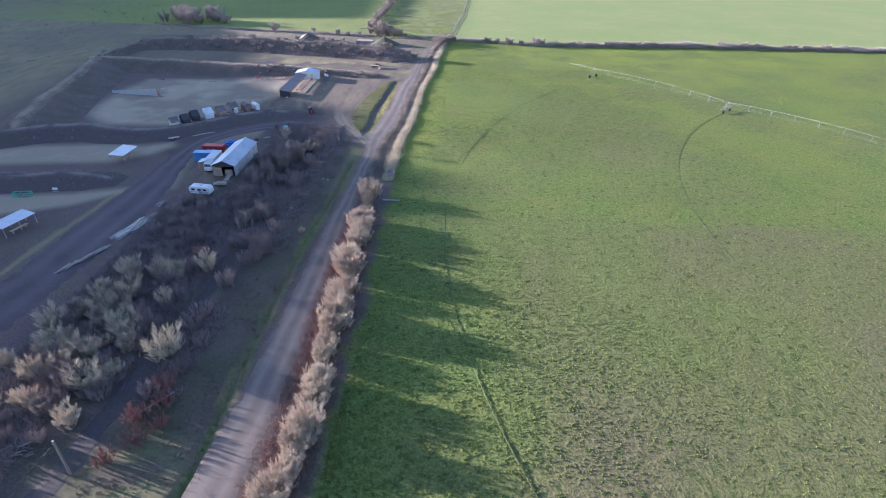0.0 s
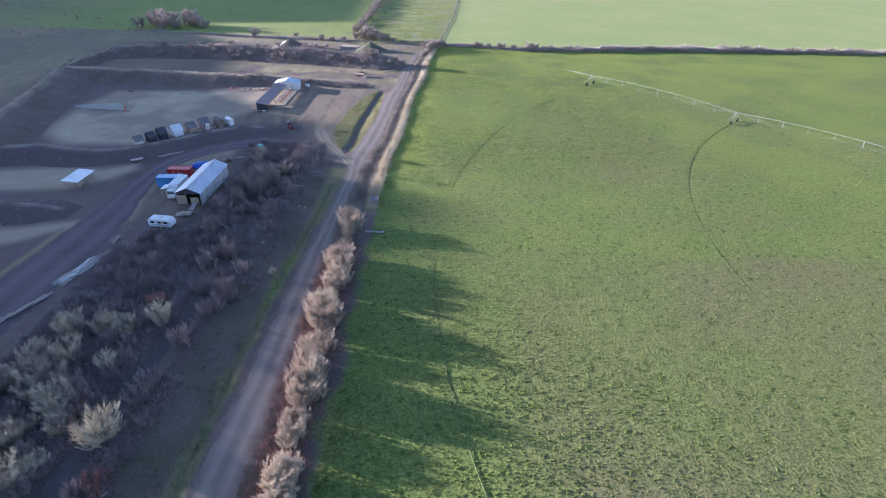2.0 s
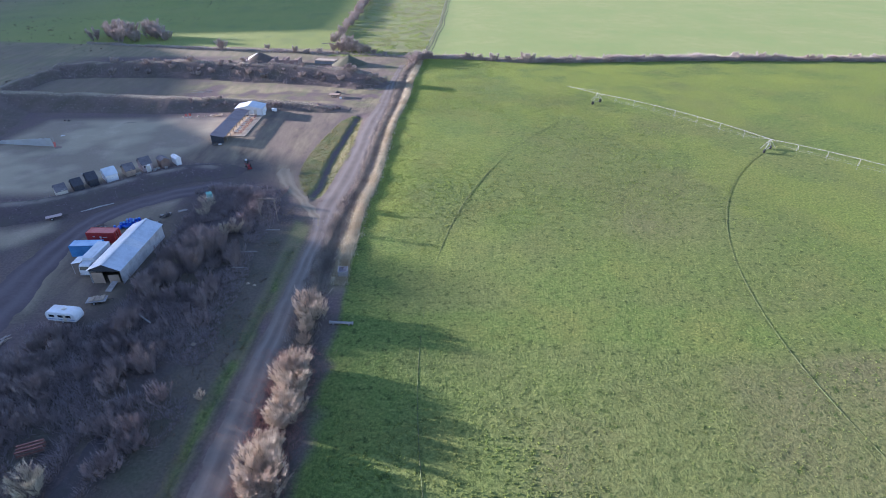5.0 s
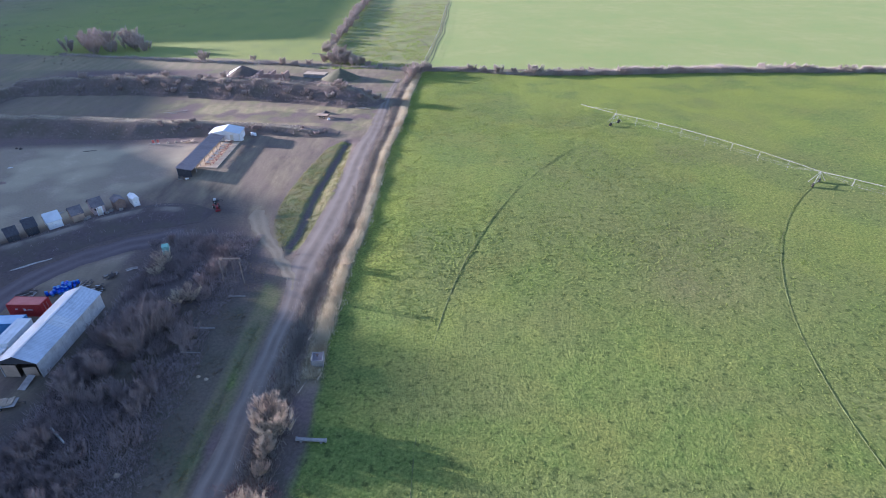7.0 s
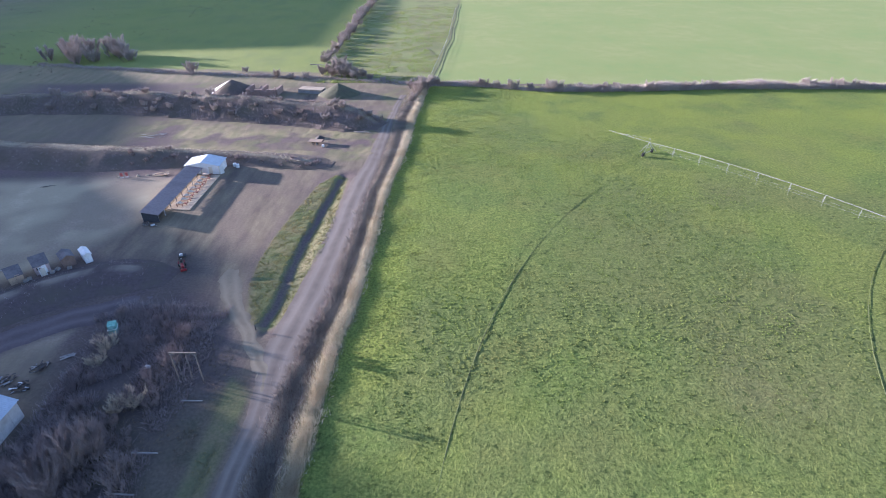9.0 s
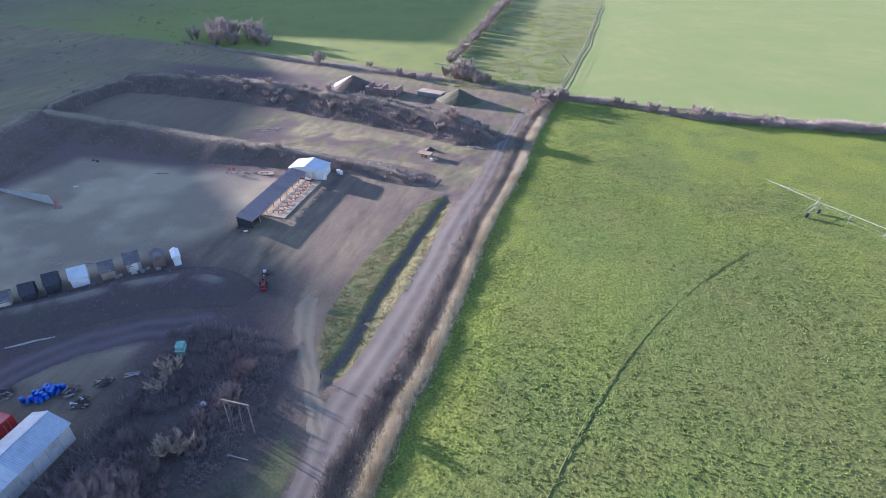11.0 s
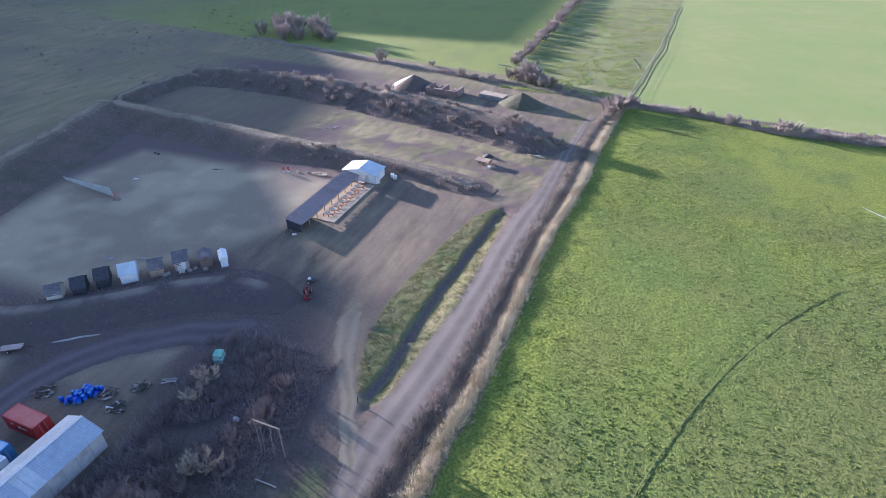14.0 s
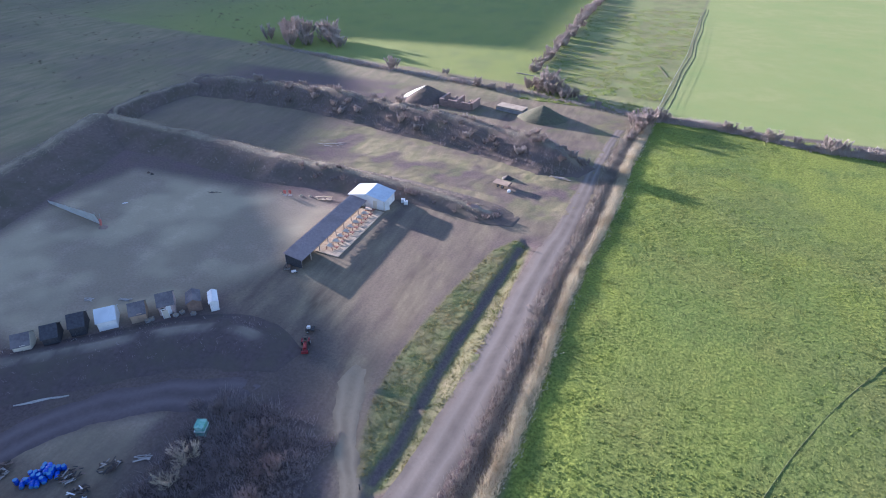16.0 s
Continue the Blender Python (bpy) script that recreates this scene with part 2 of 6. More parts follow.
M_GREENP = surface("green_paint", (0.03, 0.3, 0.2), (0.05, 0.38, 0.26), None, 0.3, 1, rough=0.6)
M_BARK = surface("grey_bark", (0.13, 0.11, 0.095), (0.22, 0.19, 0.16), None, 0.15, 1, rough=0.9)
M_STRAWD = surface("straw_dummy", (0.5, 0.4, 0.25), (0.6, 0.5, 0.33), None, 0.2, 1)
M_GLASS = surface("dark_window_glass", (0.02, 0.022, 0.025), (0.03, 0.033, 0.038), None, 0.5, 2, rough=0.08, spec=0.6, bump=0.0)
M_WILLOW = leafy("willow_twigs", (0.44, 0.375, 0.29), (0.58, 0.5, 0.395), (0.39, 0.305, 0.24))
M_DOGWOOD = leafy("reddish_twigs", (0.26, 0.13, 0.11), (0.36, 0.2, 0.17), (0.22, 0.13, 0.12))
M_OLIVE = leafy("sallow_twigs", (0.47, 0.41, 0.3), (0.65, 0.575, 0.42), (0.43, 0.345, 0.28))
M_PURPLE = leafy("bare_scrub_twigs", (0.225, 0.182, 0.176), (0.36, 0.3, 0.285), (0.25, 0.2, 0.194))
M_HEDGE = leafy("hedge_twigs", (0.34, 0.29, 0.265), (0.5, 0.44, 0.4), (0.31, 0.255, 0.23))
M_STRAW = leafy("dead_grass_blades", (0.46, 0.41, 0.29), (0.62, 0.56, 0.42), (0.42, 0.35, 0.24), 6, 0.3)
M_SEDGE = leafy("withered_sedge", (0.25, 0.215, 0.18), (0.42, 0.37, 0.31), (0.21, 0.18, 0.155))
M_TUFT = leafy("field_grass_blades", (0.165, 0.225, 0.048), (0.275, 0.335, 0.09), (0.24, 0.25, 0.09), 14, 0.5)
M_VERGE = leafy("verge_grass_blades", (0.14, 0.165, 0.058), (0.22, 0.22, 0.09), (0.26, 0.2, 0.09), 5, 0.4)
M_WITHER = leafy("withered_grass_blades", (0.125, 0.098, 0.066), (0.215, 0.175, 0.118), (0.17, 0.128, 0.102), 5)


def ground_material():
    """Soil, and over it covers, painted shade and haze lift by the sheet's own masks."""
    m, t, b = node_mat("earth_and_grass", 0.95, 0, 0.15)

    def mask(key):
        n = t.nodes.new("ShaderNodeAttribute")
        n.attribute_name = key
        return n.outputs["Fac"]

    fine, mid, big = add_noise(t, 0.5, 5, 0.7, 0.34, 0.66), add_noise(t, 7, 4, 0.6, 0.35, 0.65), add_noise(t, 38, 4, 0.55, 0.4, 0.62)
    streak = add_noise(t, 3.0, 4, 0.6, 0.35, 0.65, (1, 0.22, 1))
    soil = mixed(t, mid, mixed(t, fine, (0.108, 0.078, 0.076), (0.168, 0.124, 0.118)), mixed(t, fine, (0.1, 0.08, 0.067), (0.158, 0.126, 0.102)))
    lush = mixed(t, fine, (0.057, 0.09, 0.019), (0.15, 0.203, 0.047))
    olive = mixed(t, fine, (0.075, 0.086, 0.026), (0.166, 0.181, 0.057))
    tuss = add_noise(t, 1.2, 4, 0.65, 0.38, 0.66)
    lush = mixed(t, tuss, lush, mixed(t, fine, (0.092, 0.122, 0.03), (0.206, 0.25, 0.066)))
    lush = mixed(t, add_noise(t, 14, 4, 0.65, 0.48, 0.66), lush, mixed(t, fine, (0.088, 0.108, 0.027), (0.21, 0.236, 0.06)))
    olive = mixed(t, tuss, olive, mixed(t, fine, (0.1, 0.116, 0.037), (0.205, 0.226, 0.077)))
    brown = mixed(t, fine, (0.094, 0.082, 0.042), (0.196, 0.172, 0.089))
    # dark specks: the shade beside the tussocks painted as colour
    speck = add_noise(t, 1.5, 3, 0.6, 0.56, 0.68)
    low, high = [t.nodes.new("ShaderNodeMapRange") for _ in range(2)]
    low.inputs[1].default_value, low.inputs[2].default_value = 0.05, 0.42
    high.inputs[1].default_value, high.inputs[2].default_value = 0.4, 0.85
    for n in (low, high):
        t.links.new(mask("brown"), n.inputs[0])
    lush = mixed(t, high.outputs[0], mixed(t, low.outputs[0], lush, olive), brown)
    lush = mixed(t, speck, lush, mixed(t, fine, (0.036, 0.056, 0.014), (0.088, 0.117, 0.03)))
    lush = mixed(t, mask("fresh_and_haze"), lush, mixed(t, fine, (0.088, 0.115, 0.02), (0.285, 0.325, 0.06)))
    past = mixed(t, mid, mixed(t, fine, (0.225, 0.265, 0.085), (0.285, 0.317, 0.11)), mixed(t, big, (0.295, 0.312, 0.118), (0.23, 0.288, 0.094)))
    # dry grass tone, also serving as painted haze on the far west slope
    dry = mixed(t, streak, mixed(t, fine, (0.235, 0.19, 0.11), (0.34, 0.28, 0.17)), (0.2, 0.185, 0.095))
    dirt = mixed(t, streak, mixed(t, fine, (0.198, 0.16, 0.107), (0.268, 0.217, 0.146)), mixed(t, mid, (0.108, 0.086, 0.064), (0.158, 0.128, 0.093)))
    sand = mixed(t, mid, mixed(t, fine, (0.365, 0.302, 0.208), (0.445, 0.37, 0.258)), mixed(t, mid, (0.235, 0.21, 0.135), (0.37, 0.312, 0.214)))
    verge = mixed(t, mid, mixed(t, fine, (0.1, 0.125, 0.048), (0.175, 0.192, 0.08)), mixed(t, fine, (0.165, 0.15, 0.072), (0.225, 0.187, 0.1)))
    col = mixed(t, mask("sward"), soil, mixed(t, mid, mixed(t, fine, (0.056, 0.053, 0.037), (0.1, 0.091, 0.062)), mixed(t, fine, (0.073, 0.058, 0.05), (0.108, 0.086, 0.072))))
    # dark tone over the yard soil, with its shade painted into the colour
    col = mixed(t, mask("soil_and_shade"), col, mixed(t, mid, mixed(t, fine, (0.066, 0.051, 0.052), (0.108, 0.084, 0.084)), mixed(t, fine, (0.088, 0.071, 0.063), (0.124, 0.101, 0.085))))
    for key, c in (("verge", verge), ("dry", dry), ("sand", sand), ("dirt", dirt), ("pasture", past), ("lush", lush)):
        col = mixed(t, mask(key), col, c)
    t.links.new(col, b.inputs["Base Color"])
    up = t.nodes.new("ShaderNodeMapRange")
    up.inputs[3].default_value, up.inputs[4].default_value = 0.2, 0.8
    t.links.new(mask("lush"), up.inputs[0])
    bumped(t, b, fine, 0.5, 0.12)
    t.links.new(up.outputs[0], [n for n in t.nodes if n.bl_idname == "ShaderNodeBump"][0].inputs["Strength"])
    return m


M_GROUND = ground_material()

# ---- the plan ----
ROAD_W = [(-12.5, -220), (-7.5, -160), (-5.0, -131), (-4.1, -124), (-3.1, -117), (-2.6, -107), (-1.8, -94), (-1.2, -78), (-0.5, -65), (0.6, -50), (1.2, -41), (2.1, -30), (2.6, -23), (2.1, -16), (1.2, -10), (0.9, -6), (1.9, -1), (2.7, 4.7), (3.6, 11.8), (4.2, 19.5), (5.1, 27), (5.8, 38.9), (6.4, 50), (7.4, 58), (8.2, 64), (9.8, 72), (10.6, 86), (11.9, 100), (14, 118), (16, 136)]
ROAD_E = [(-5, -220), (0, -160), (2.0, -131), (2.4, -124), (3.0, -117), (3.5, -107), (3.9, -94), (4.1, -78), (4.1, -65), (4.5, -50), (5.0, -41), (5.3, -30), (6.2, -23), (6.9, -16), (7.2, -10), (7.8, -4), (8.9, 4), (10.1, 10), (10.8, 20), (11.4, 27), (11.9, 34), (12.1, 42), (12.5, 51), (13.5, 61), (14.2, 73), (15.0, 88), (15.4, 104), (17, 125), (19, 136)]
ROAD_Y = np.concatenate([np.arange(-220, -20, 6.0), np.arange(-20, 70, 4.0), np.arange(70, 137, 6.0)])
ROAD_L = [(np.interp(v, [p[1] for p in ROAD_W], [p[0] for p in ROAD_W]), v) for v in ROAD_Y]
ROAD_R = [(np.interp(v, [p[1] for p in ROAD_E], [p[0] for p in ROAD_E]), v) for v in ROAD_Y]
EDGE = [(5, -220), (9, -160), (11.2, -129), (11.8, -117), (13.3, -90), (12.8, -66), (12.8, -40), (12.8, -29), (13.2, -21), (13.6, -13), (14.0, -3), (15.6, 7), (16.1, 16), (16.8, 28), (17.1, 43), (18.2, 58), (20.5, 75), (22.0, 90), (22.5, 107), (25.0, 128), (26.8, 147)]
DITCH = [(-0.5, 0.8), (0.5, 6), (0.65, 14), (0.75, 22), (1.15, 29), (2.2, 38), (3.0, 47), (4.3, 60)]
BRANCH = [(-5.6, 14.4), (0.3, 14.2)]
SIDE_DITCH = [(5.5, -160), (7.2, -100), (7.8, -60), (8.1, -29), (8.7, -13), (10.4, -2), (11.8, 6), (12.5, 15), (13.3, 28), (14.1, 42), (14.8, 51), (15.9, 62), (17.1, 74), (18.3, 88), (18.8, 105), (20.5, 122), (23.0, 140)]
GREEN_DITCH = [(-8.5, -160), (-5.2, -131), (-4.8, -100), (-3.6, -70), (-1.4, -46), (-0.4, -25)]
TRACK_W = [(-74, -150), (-64, -112), (-59, -88), (-58.6, -77), (-57.8, -66), (-56.2, -51), (-54.6, -36), (-54.4, -22), (-52.6, -11), (-47.3, -2), (-40.4, 3.8), (-32, 8.4), (-23, 11.2), (-14, 12)]
TRACK_E = [(-62, -150), (-52, -116), (-47.5, -103), (-46, -92), (-45, -78), (-43.6, -60), (-43.2, -48.6), (-45.6, -36), (-47.2, -24), (-47.4, -14), (-42.9, -6.2), (-38.4, -3), (-32, 0.5), (-24, 4.5), (-15, 7)]
BRANCH_W = [(2.6, -16), (0.4, -10), (-2.0, -5), (-6.3, 2.2), (-10.2, 7.6), (-13.6, 12.5), (-15.2, 19), (-15.6, 26)]
BRANCH_E = [(5.6, -13), (3.2, -7), (0.4, -2.2), (-3.4, 2.6), (-6.6, 7.6), (-8.0, 13), (-8.6, 19), (-8.4, 26)]
RANGE_FLOOR = [(-99, 14), (-101, 40), (-98, 58), (-56, 61), (-40, 60), (-38, 38), (-44, 26), (-52, 16), (-66, 3), (-88, 3)]
YARD = [(-42, 24), (-30, 16), (-17, 13), (-12, 8), (-5.5, 0), (0, -12), (3, -8), (-3, 3), (-6.6, 13), (-7.2, 22), (-6.4, 31), (-4.6, 42), (-0.6, 60), (4, 65), (9, 66), (11, 73), (2, 71), (-12, 69), (-30, 68), (-38, 64), (-39, 40)]
BARN_YARD = [(-47, -40), (-40, -40), (-37, -46), (-28, -42), (-28, -20), (-31, -6), (-40, -4), (-47, -14)]
BACK_YARD = [(-60, 128), (-42, 128), (-12, 121), (12, 112), (18, 122), (14, 140), (6, 152), (-14, 152), (-40, 150), (-62, 150)]
MUD_PATCH = [(-36, 84), (-30, 92), (-12, 88), (-6, 78), (4, 74), (8, 84), (12, 96), (6, 90), (-4, 82), (-20, 80)]
PIVOT = (207.0, -62.0)


# the ridge's height from south to north
RIDGE = [(-400, 75), (2, 76), (26, 77), (41, 78), (47, 87.4), (95, 87.8), (112, 90.5), (133.5, 91.2), (138, 86.5), (149, 86), (163, 85.2), (173, 85.6), (185, 81.2), (195, 77.5), (220, 76), (242, 75), (278, 73), (298, 67), (331, 66.5), (372, 82), (900, 84)]


def hill(x, y):
    """The long ridge to the west that keeps the low sun off the yard."""
    top = np.interp(y, [p[0] for p in RIDGE], [p[1] for p in RIDGE]) * 0.955
    return top * smooth(-370, -520, x) - 25 * smooth(-540, -800, x)


def height(x, y):
    x, y = np.asarray(x, float), np.asarray(y, float)
    z = hill(x, y)
    d, _ = line_dist(x, y, DITCH)
    w = 0.9 + 0.5 * fbm(x, y, 3, 2, 9)
    east = x > np.interp(y, [p[1] for p in DITCH], [p[0] for p in DITCH])
    z = z - 0.45 * (1 - smooth(0.3 * w, np.where(east, 4.0, 1.1) * w, d))
    d, _ = line_dist(x, y, BRANCH)
    z = z - 0.4 * (1 - smooth(0.2, 0.8, d))
    d, _ = line_dist(x, y, SIDE_DITCH)
    z = z - 0.32 * (1 - smooth(0.3, 1.6, d)) * smooth(-50, -35, y)
    d, _ = line_dist(x, y, GREEN_DITCH)
    z = z - 0.45 * (1 - smooth(0.2, 1.3, d))
    return z


def hz(x, y):
    return float(height(np.array([x]), np.array([y]))[0])


def edge_x(y):
    return np.interp(y, [p[1] for p in EDGE], [p[0] for p in EDGE])


def masks(x, y):
    wob = 3.0 * (fbm(x, y, 5, 3, 2) - 0.5)
    lush = smooth(-0.6 - 1.2 * smooth(-44, -60, y), 0.6, x - edge_x(y) + (0.6 + 0.9 * smooth(-44, -60, y)) * wob) * smooth(1.5, -1.5, y - (147.5 - 0.02 * (x - 26)))
    lush = np.maximum(lush, 0.8 * smooth(0.35, 0.6, fbm(x, y, 6, 3, 33)) * smooth(1.0, 0.3, line_dist(x, y, GREEN_DITCH)[0] + 0.5 * wob) * smooth(-26, -40, y))
    past = smooth(-1, 1, y - (150.5 - 0.02 * (x - 26)) + 0.4 * wob) * smooth(-2, 2, x - np.interp(y, [150, 175, 235, 369, 900], [27, 30.5, 37.5, 47, 85]) + 0.5 * wob)
    past = np.maximum(past, smooth(-1.5, 1.5, y - (172 - 0.1 * (x + 60)) + wob) * smooth(2, -2, x + 19.5 + 0.7 * wob) * smooth(-330, -150, x) * 0.85)
    lush = np.maximum(lush, 0.55 * smooth(-1.5, 1.5, y - (172 - 0.1 * (x + 60)) + wob) * smooth(2, -2, x + 19.5 + 0.7 * wob) * smooth(-330, -150, x))
    past = np.maximum(past, 0.5 * smooth(-1, 1, y - 153 + wob) * smooth(-21, -18, x) * (0.4 + 0.6 * smooth(0.35, 0.6, fbm(x, y, 9, 3, 96))))
    verge = smooth(-1, 1, y - 152 + wob) * smooth(-21, -18, x) * smooth(0, -2, x - np.interp(y, [150, 175, 235, 369, 900], [27, 30.5, 37.5, 47, 85])) * 0.95
    strip = inside(x, y, [(-4, 1), (-6.2, 13), (-6.6, 20), (-6.0, 29), (-4.4, 40), (-0.8, 57), (3, 63), (6.2, 61), (6.1, 48), (6.4, 39), (6.2, 31), (5.8, 24), (4.2, 17), (3.4, 5), (1.5, 0), (0, -1)], 0.6)
    strip = strip * smooth(0.45, 1.1, line_dist(x, y, DITCH)[0] + 0.2 * wob)
    verge = np.maximum(verge, strip)
    verge = np.maximum(verge, 0.6 * smooth(1.9, 0.5, line_dist(x, y, GREEN_DITCH)[0] + 0.7 * wob))
    verge = np.maximum(verge, inside(x, y, [(-3, -46), (0.8, -46), (2.0, -15), (-2.0, -12)], 1) * 0.65)
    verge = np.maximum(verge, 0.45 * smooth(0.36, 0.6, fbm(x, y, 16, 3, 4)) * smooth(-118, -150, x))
    verge = np.maximum(verge, 0.18 * smooth(0.5, 0.65, fbm(x, y, 9, 3, 14)) * smooth(-8, -11, x) * smooth(-10, -30, y))
    verge = np.maximum(verge, 0.12 * smooth(4.5, 3, np.abs(x + 8 - 0.05 * (y + 70))) * smooth(-12, -18, y))
    dry = inside(x, y, [(-66, 82), (-30, 78), (12, 72), (14, 100), (-30, 100), (-66, 106)], 9) * smooth(0.3, 0.55, fbm(x, y, 8, 3, 6))
    dry = np.maximum(dry, inside(x, y, [(-128, 84), (-66, 80), (-60, 106), (-84, 116), (-126, 116)], 5) * (0.25 + 0.3 * fbm(x, y, 14, 3, 28)))
    dry = np.maximum(dry, smooth(3.0, 1.3, np.abs(x - edge_x(y) + 1.4)) * smooth(145, 143, y) * smooth(-44, -34, y) * 0.8)
    # paled cover on the far west slope, haze lift put into its colour
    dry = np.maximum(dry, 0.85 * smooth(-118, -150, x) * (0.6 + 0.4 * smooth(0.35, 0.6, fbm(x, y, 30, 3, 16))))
    dry = np.maximum(dry, inside(x, y, [(-160, 150), (-60, 152), (20, 146), (20, 165), (-60, 172), (-160, 185)], 4) * 0.7)
    dry = np.maximum(dry, inside(x, y, [(1.4, 0), (1.9, 16), (2.6, 30), (4.0, 45), (5.4, 61), (6.0, 58), (6.2, 39), (6.0, 30), (4.2, 17), (3.4, 3)], 0.6) * 0.6 * smooth(0.3, 0.6, fbm(x, y, 5, 2, 8)) * smooth(1.0, 2.0, line_dist(x, y, DITCH)[0]))
    sand = inside(x, y, RANGE_FLOOR, 4) * (0.55 + 0.45 * smooth(0.3, 0.55, fbm(x, y, 13, 3, 3)))
    sand = np.maximum(sand, inside(x, y, [(-112, -24), (-97, -18), (-76, -15.5), (-65, -16.5), (-57.5, -12), (-56, -16), (-60, -22), (-67.5, -28.5), (-84, -30), (-100, -32), (-114, -36)], 2.5) * 0.75)
    sand = np.maximum(sand, inside(x, y, [(-112, -58), (-84, -51), (-67.7, -49.3), (-56, -45.5), (-55.5, -48), (-63.8, -55), (-71, -58.2), (-78, -60.7), (-100, -69)], 2) * 0.75)
    sand = np.maximum(sand, 0.5 * inside(x, y, [(-46.5, -12.5), (-43.5, -9), (-40, -5.5), (-36, -2.2), (-33, -1), (-33.5, -6), (-33, -11), (-36, -13)], 1.5))
    sand = np.maximum(sand, 0.45 * inside(x, y, [(-49, -44), (-47, -34), (-49, -20), (-47.6, -20), (-44.5, -36), (-43.5, -45)], 1.5))
    mud = inside(x, y, MUD_PATCH, 2) + smooth(0.6, 0.9, inside(x, y, [(-30, 84), (-16, 80), (-6, 79), (2, 84), (-10, 91), (-26, 93)], 2))
    dirt = inside(x, y, YARD, 2.5) * (0.6 + 0.4 * smooth(0.36, 0.56, fbm(x + 0.3 * y, y * 0.4, 6, 3, 17)))
    dirt = np.maximum(dirt, inside(x, y, BARN_YARD, 3) * 0.6)
    dirt = np.maximum(dirt, inside(x, y, BACK_YARD, 3) * (0.5 + 0.5 * smooth(0.35, 0.5, fbm(x, y, 8, 3, 7))))
    dirt = np.maximum(dirt, smooth(1.0, -0.5, line_dist(x, y, [((a[0] + b[0]) / 2, a[1]) for a, b in zip(ROAD_L[::2], ROAD_R[::2])])[0] - 1.7 + 0.4 * wob) * 0.8)
    dirt = dirt * (1 - 0.85 * np.clip(mud, 0, 1))
    dry = np.maximum(dry * (1 - 0.8 * np.clip(mud, 0, 1)), 0.7 * smooth(1.1, 0.3, line_dist(x, y, [(-61, -88), (-60, -78), (-59, -68), (-57.6, -60), (-57, -52), (-55.8, -47)])[0] + 0.4 * wob))
    spot = lambda cx, cy, rx, ry: np.exp(-((x - cx) / rx) ** 2 - ((y - cy) / ry) ** 2)
    tone = 0.75 * (fbm(x, y, 26, 4, 11) - 0.3) + 0.41 * smooth(32, 48, x + 1.5 * wob) * smooth(-46, -70, y + 1.5 * wob + 26 * (fbm(x, y, 24, 3, 26) - 0.5)) + 0.25 * (spot(60, 28, 16, 22) + spot(100, 8, 14, 12) + spot(82, -18, 18, 9))
    tone = tone - 0.4 * smooth(8, 1.0, np.abs(y + 52.5 + 8 * (fbm(x, y, 30, 2, 27) - 0.5)) + 1.2 * wob) - 0.35 * smooth(13, 4, x - edge_x(y)) - 0.3 * smooth(95, 135, y)
    verge = np.maximum(verge, np.clip(1.3 * (spot(5, 77, 4, 4.5) + spot(-2, 97, 9, 3) + spot(14, 134, 6, 8) + 0.7 * spot(-13, -131, 8, 9)), 0, 0.85) * smooth(0.36, 0.56, fbm(x, y, 4, 3, 18)))
    weeds = 0.8 * smooth(0.46, 0.62, fbm(x, y, 7, 3, 34)) * inside(x, y, [(-70, 80), (13, 72), (24, 150), (-70, 156)], 5)
    verge = np.maximum(verge, 0.75 * weeds)
    brown = np.clip(tone, 0, 1)
    road_x = np.interp(y, [p[1] for p in ROAD_W], [p[0] for p in ROAD_W])
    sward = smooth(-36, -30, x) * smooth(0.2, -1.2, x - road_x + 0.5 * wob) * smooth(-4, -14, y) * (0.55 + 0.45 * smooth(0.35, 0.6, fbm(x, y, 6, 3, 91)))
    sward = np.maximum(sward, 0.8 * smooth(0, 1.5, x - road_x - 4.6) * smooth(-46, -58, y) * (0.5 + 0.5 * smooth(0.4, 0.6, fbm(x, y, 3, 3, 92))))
    # darkened soil: the shade round the tractor and yard is painted in
    soil_and_shade = inside(x, y, [(-68, -8), (-52, 9), (-38, 20), (-31, 24), (-22, 25.5), (-17, 20), (-13.5, 14), (-9.5, 6), (-5.5, -3), (-3.5, -13), (-6, -28), (-27, -32), (-31, -12), (-32.5, 0.5), (-40, -4.5), (-46.5, -11.5), (-47, -26), (-55, -26), (-60, -15)], 2.5) * (0.7 + 0.3 * smooth(0.3, 0.6, fbm(x, y, 5, 3, 93)))
    # darker ground under the scrub and below the firing bays
    soil_and_shade = np.maximum(soil_and_shade, 0.85 * inside(x, y, [(-7, -26), (-9, -60), (-15, -90), (-22, -116), (-44, -120), (-40, -70), (-31, -52), (-27, -30)], 4) * (0.6 + 0.4 * smooth(0.3, 0.6, fbm(x, y, 6, 3, 95))))
    soil_and_shade = np.maximum(soil_and_shade, 0.55 * inside(x, y, [(-60, -46), (-64, -60), (-62, -84), (-72, -110), (-112, -110), (-112, -74), (-80, -64), (-68, -57)], 4) * smooth(0.3, 0.55, fbm(x, y, 9, 3, 94)))
    dirt = dirt * (1 - 0.85 * soil_and_shade)
    inner = x - edge_x(y)
    # yellower grass along the edge; the northern term paints in distance haze
    fresh_and_haze = 0.6 * smooth(13, 5, inner + wob) * smooth(0.3, 0.6, fbm(x, y, 5, 3, 19)) * smooth(-40, 10, y) + 0.35 * smooth(0.5, 0.68, fbm(x, y, 19, 3, 23)) * smooth(-45, -20, y) + 0.75 * smooth(35, 120, y) * smooth(0.25, 0.6, fbm(x, y, 12, 3, 29))
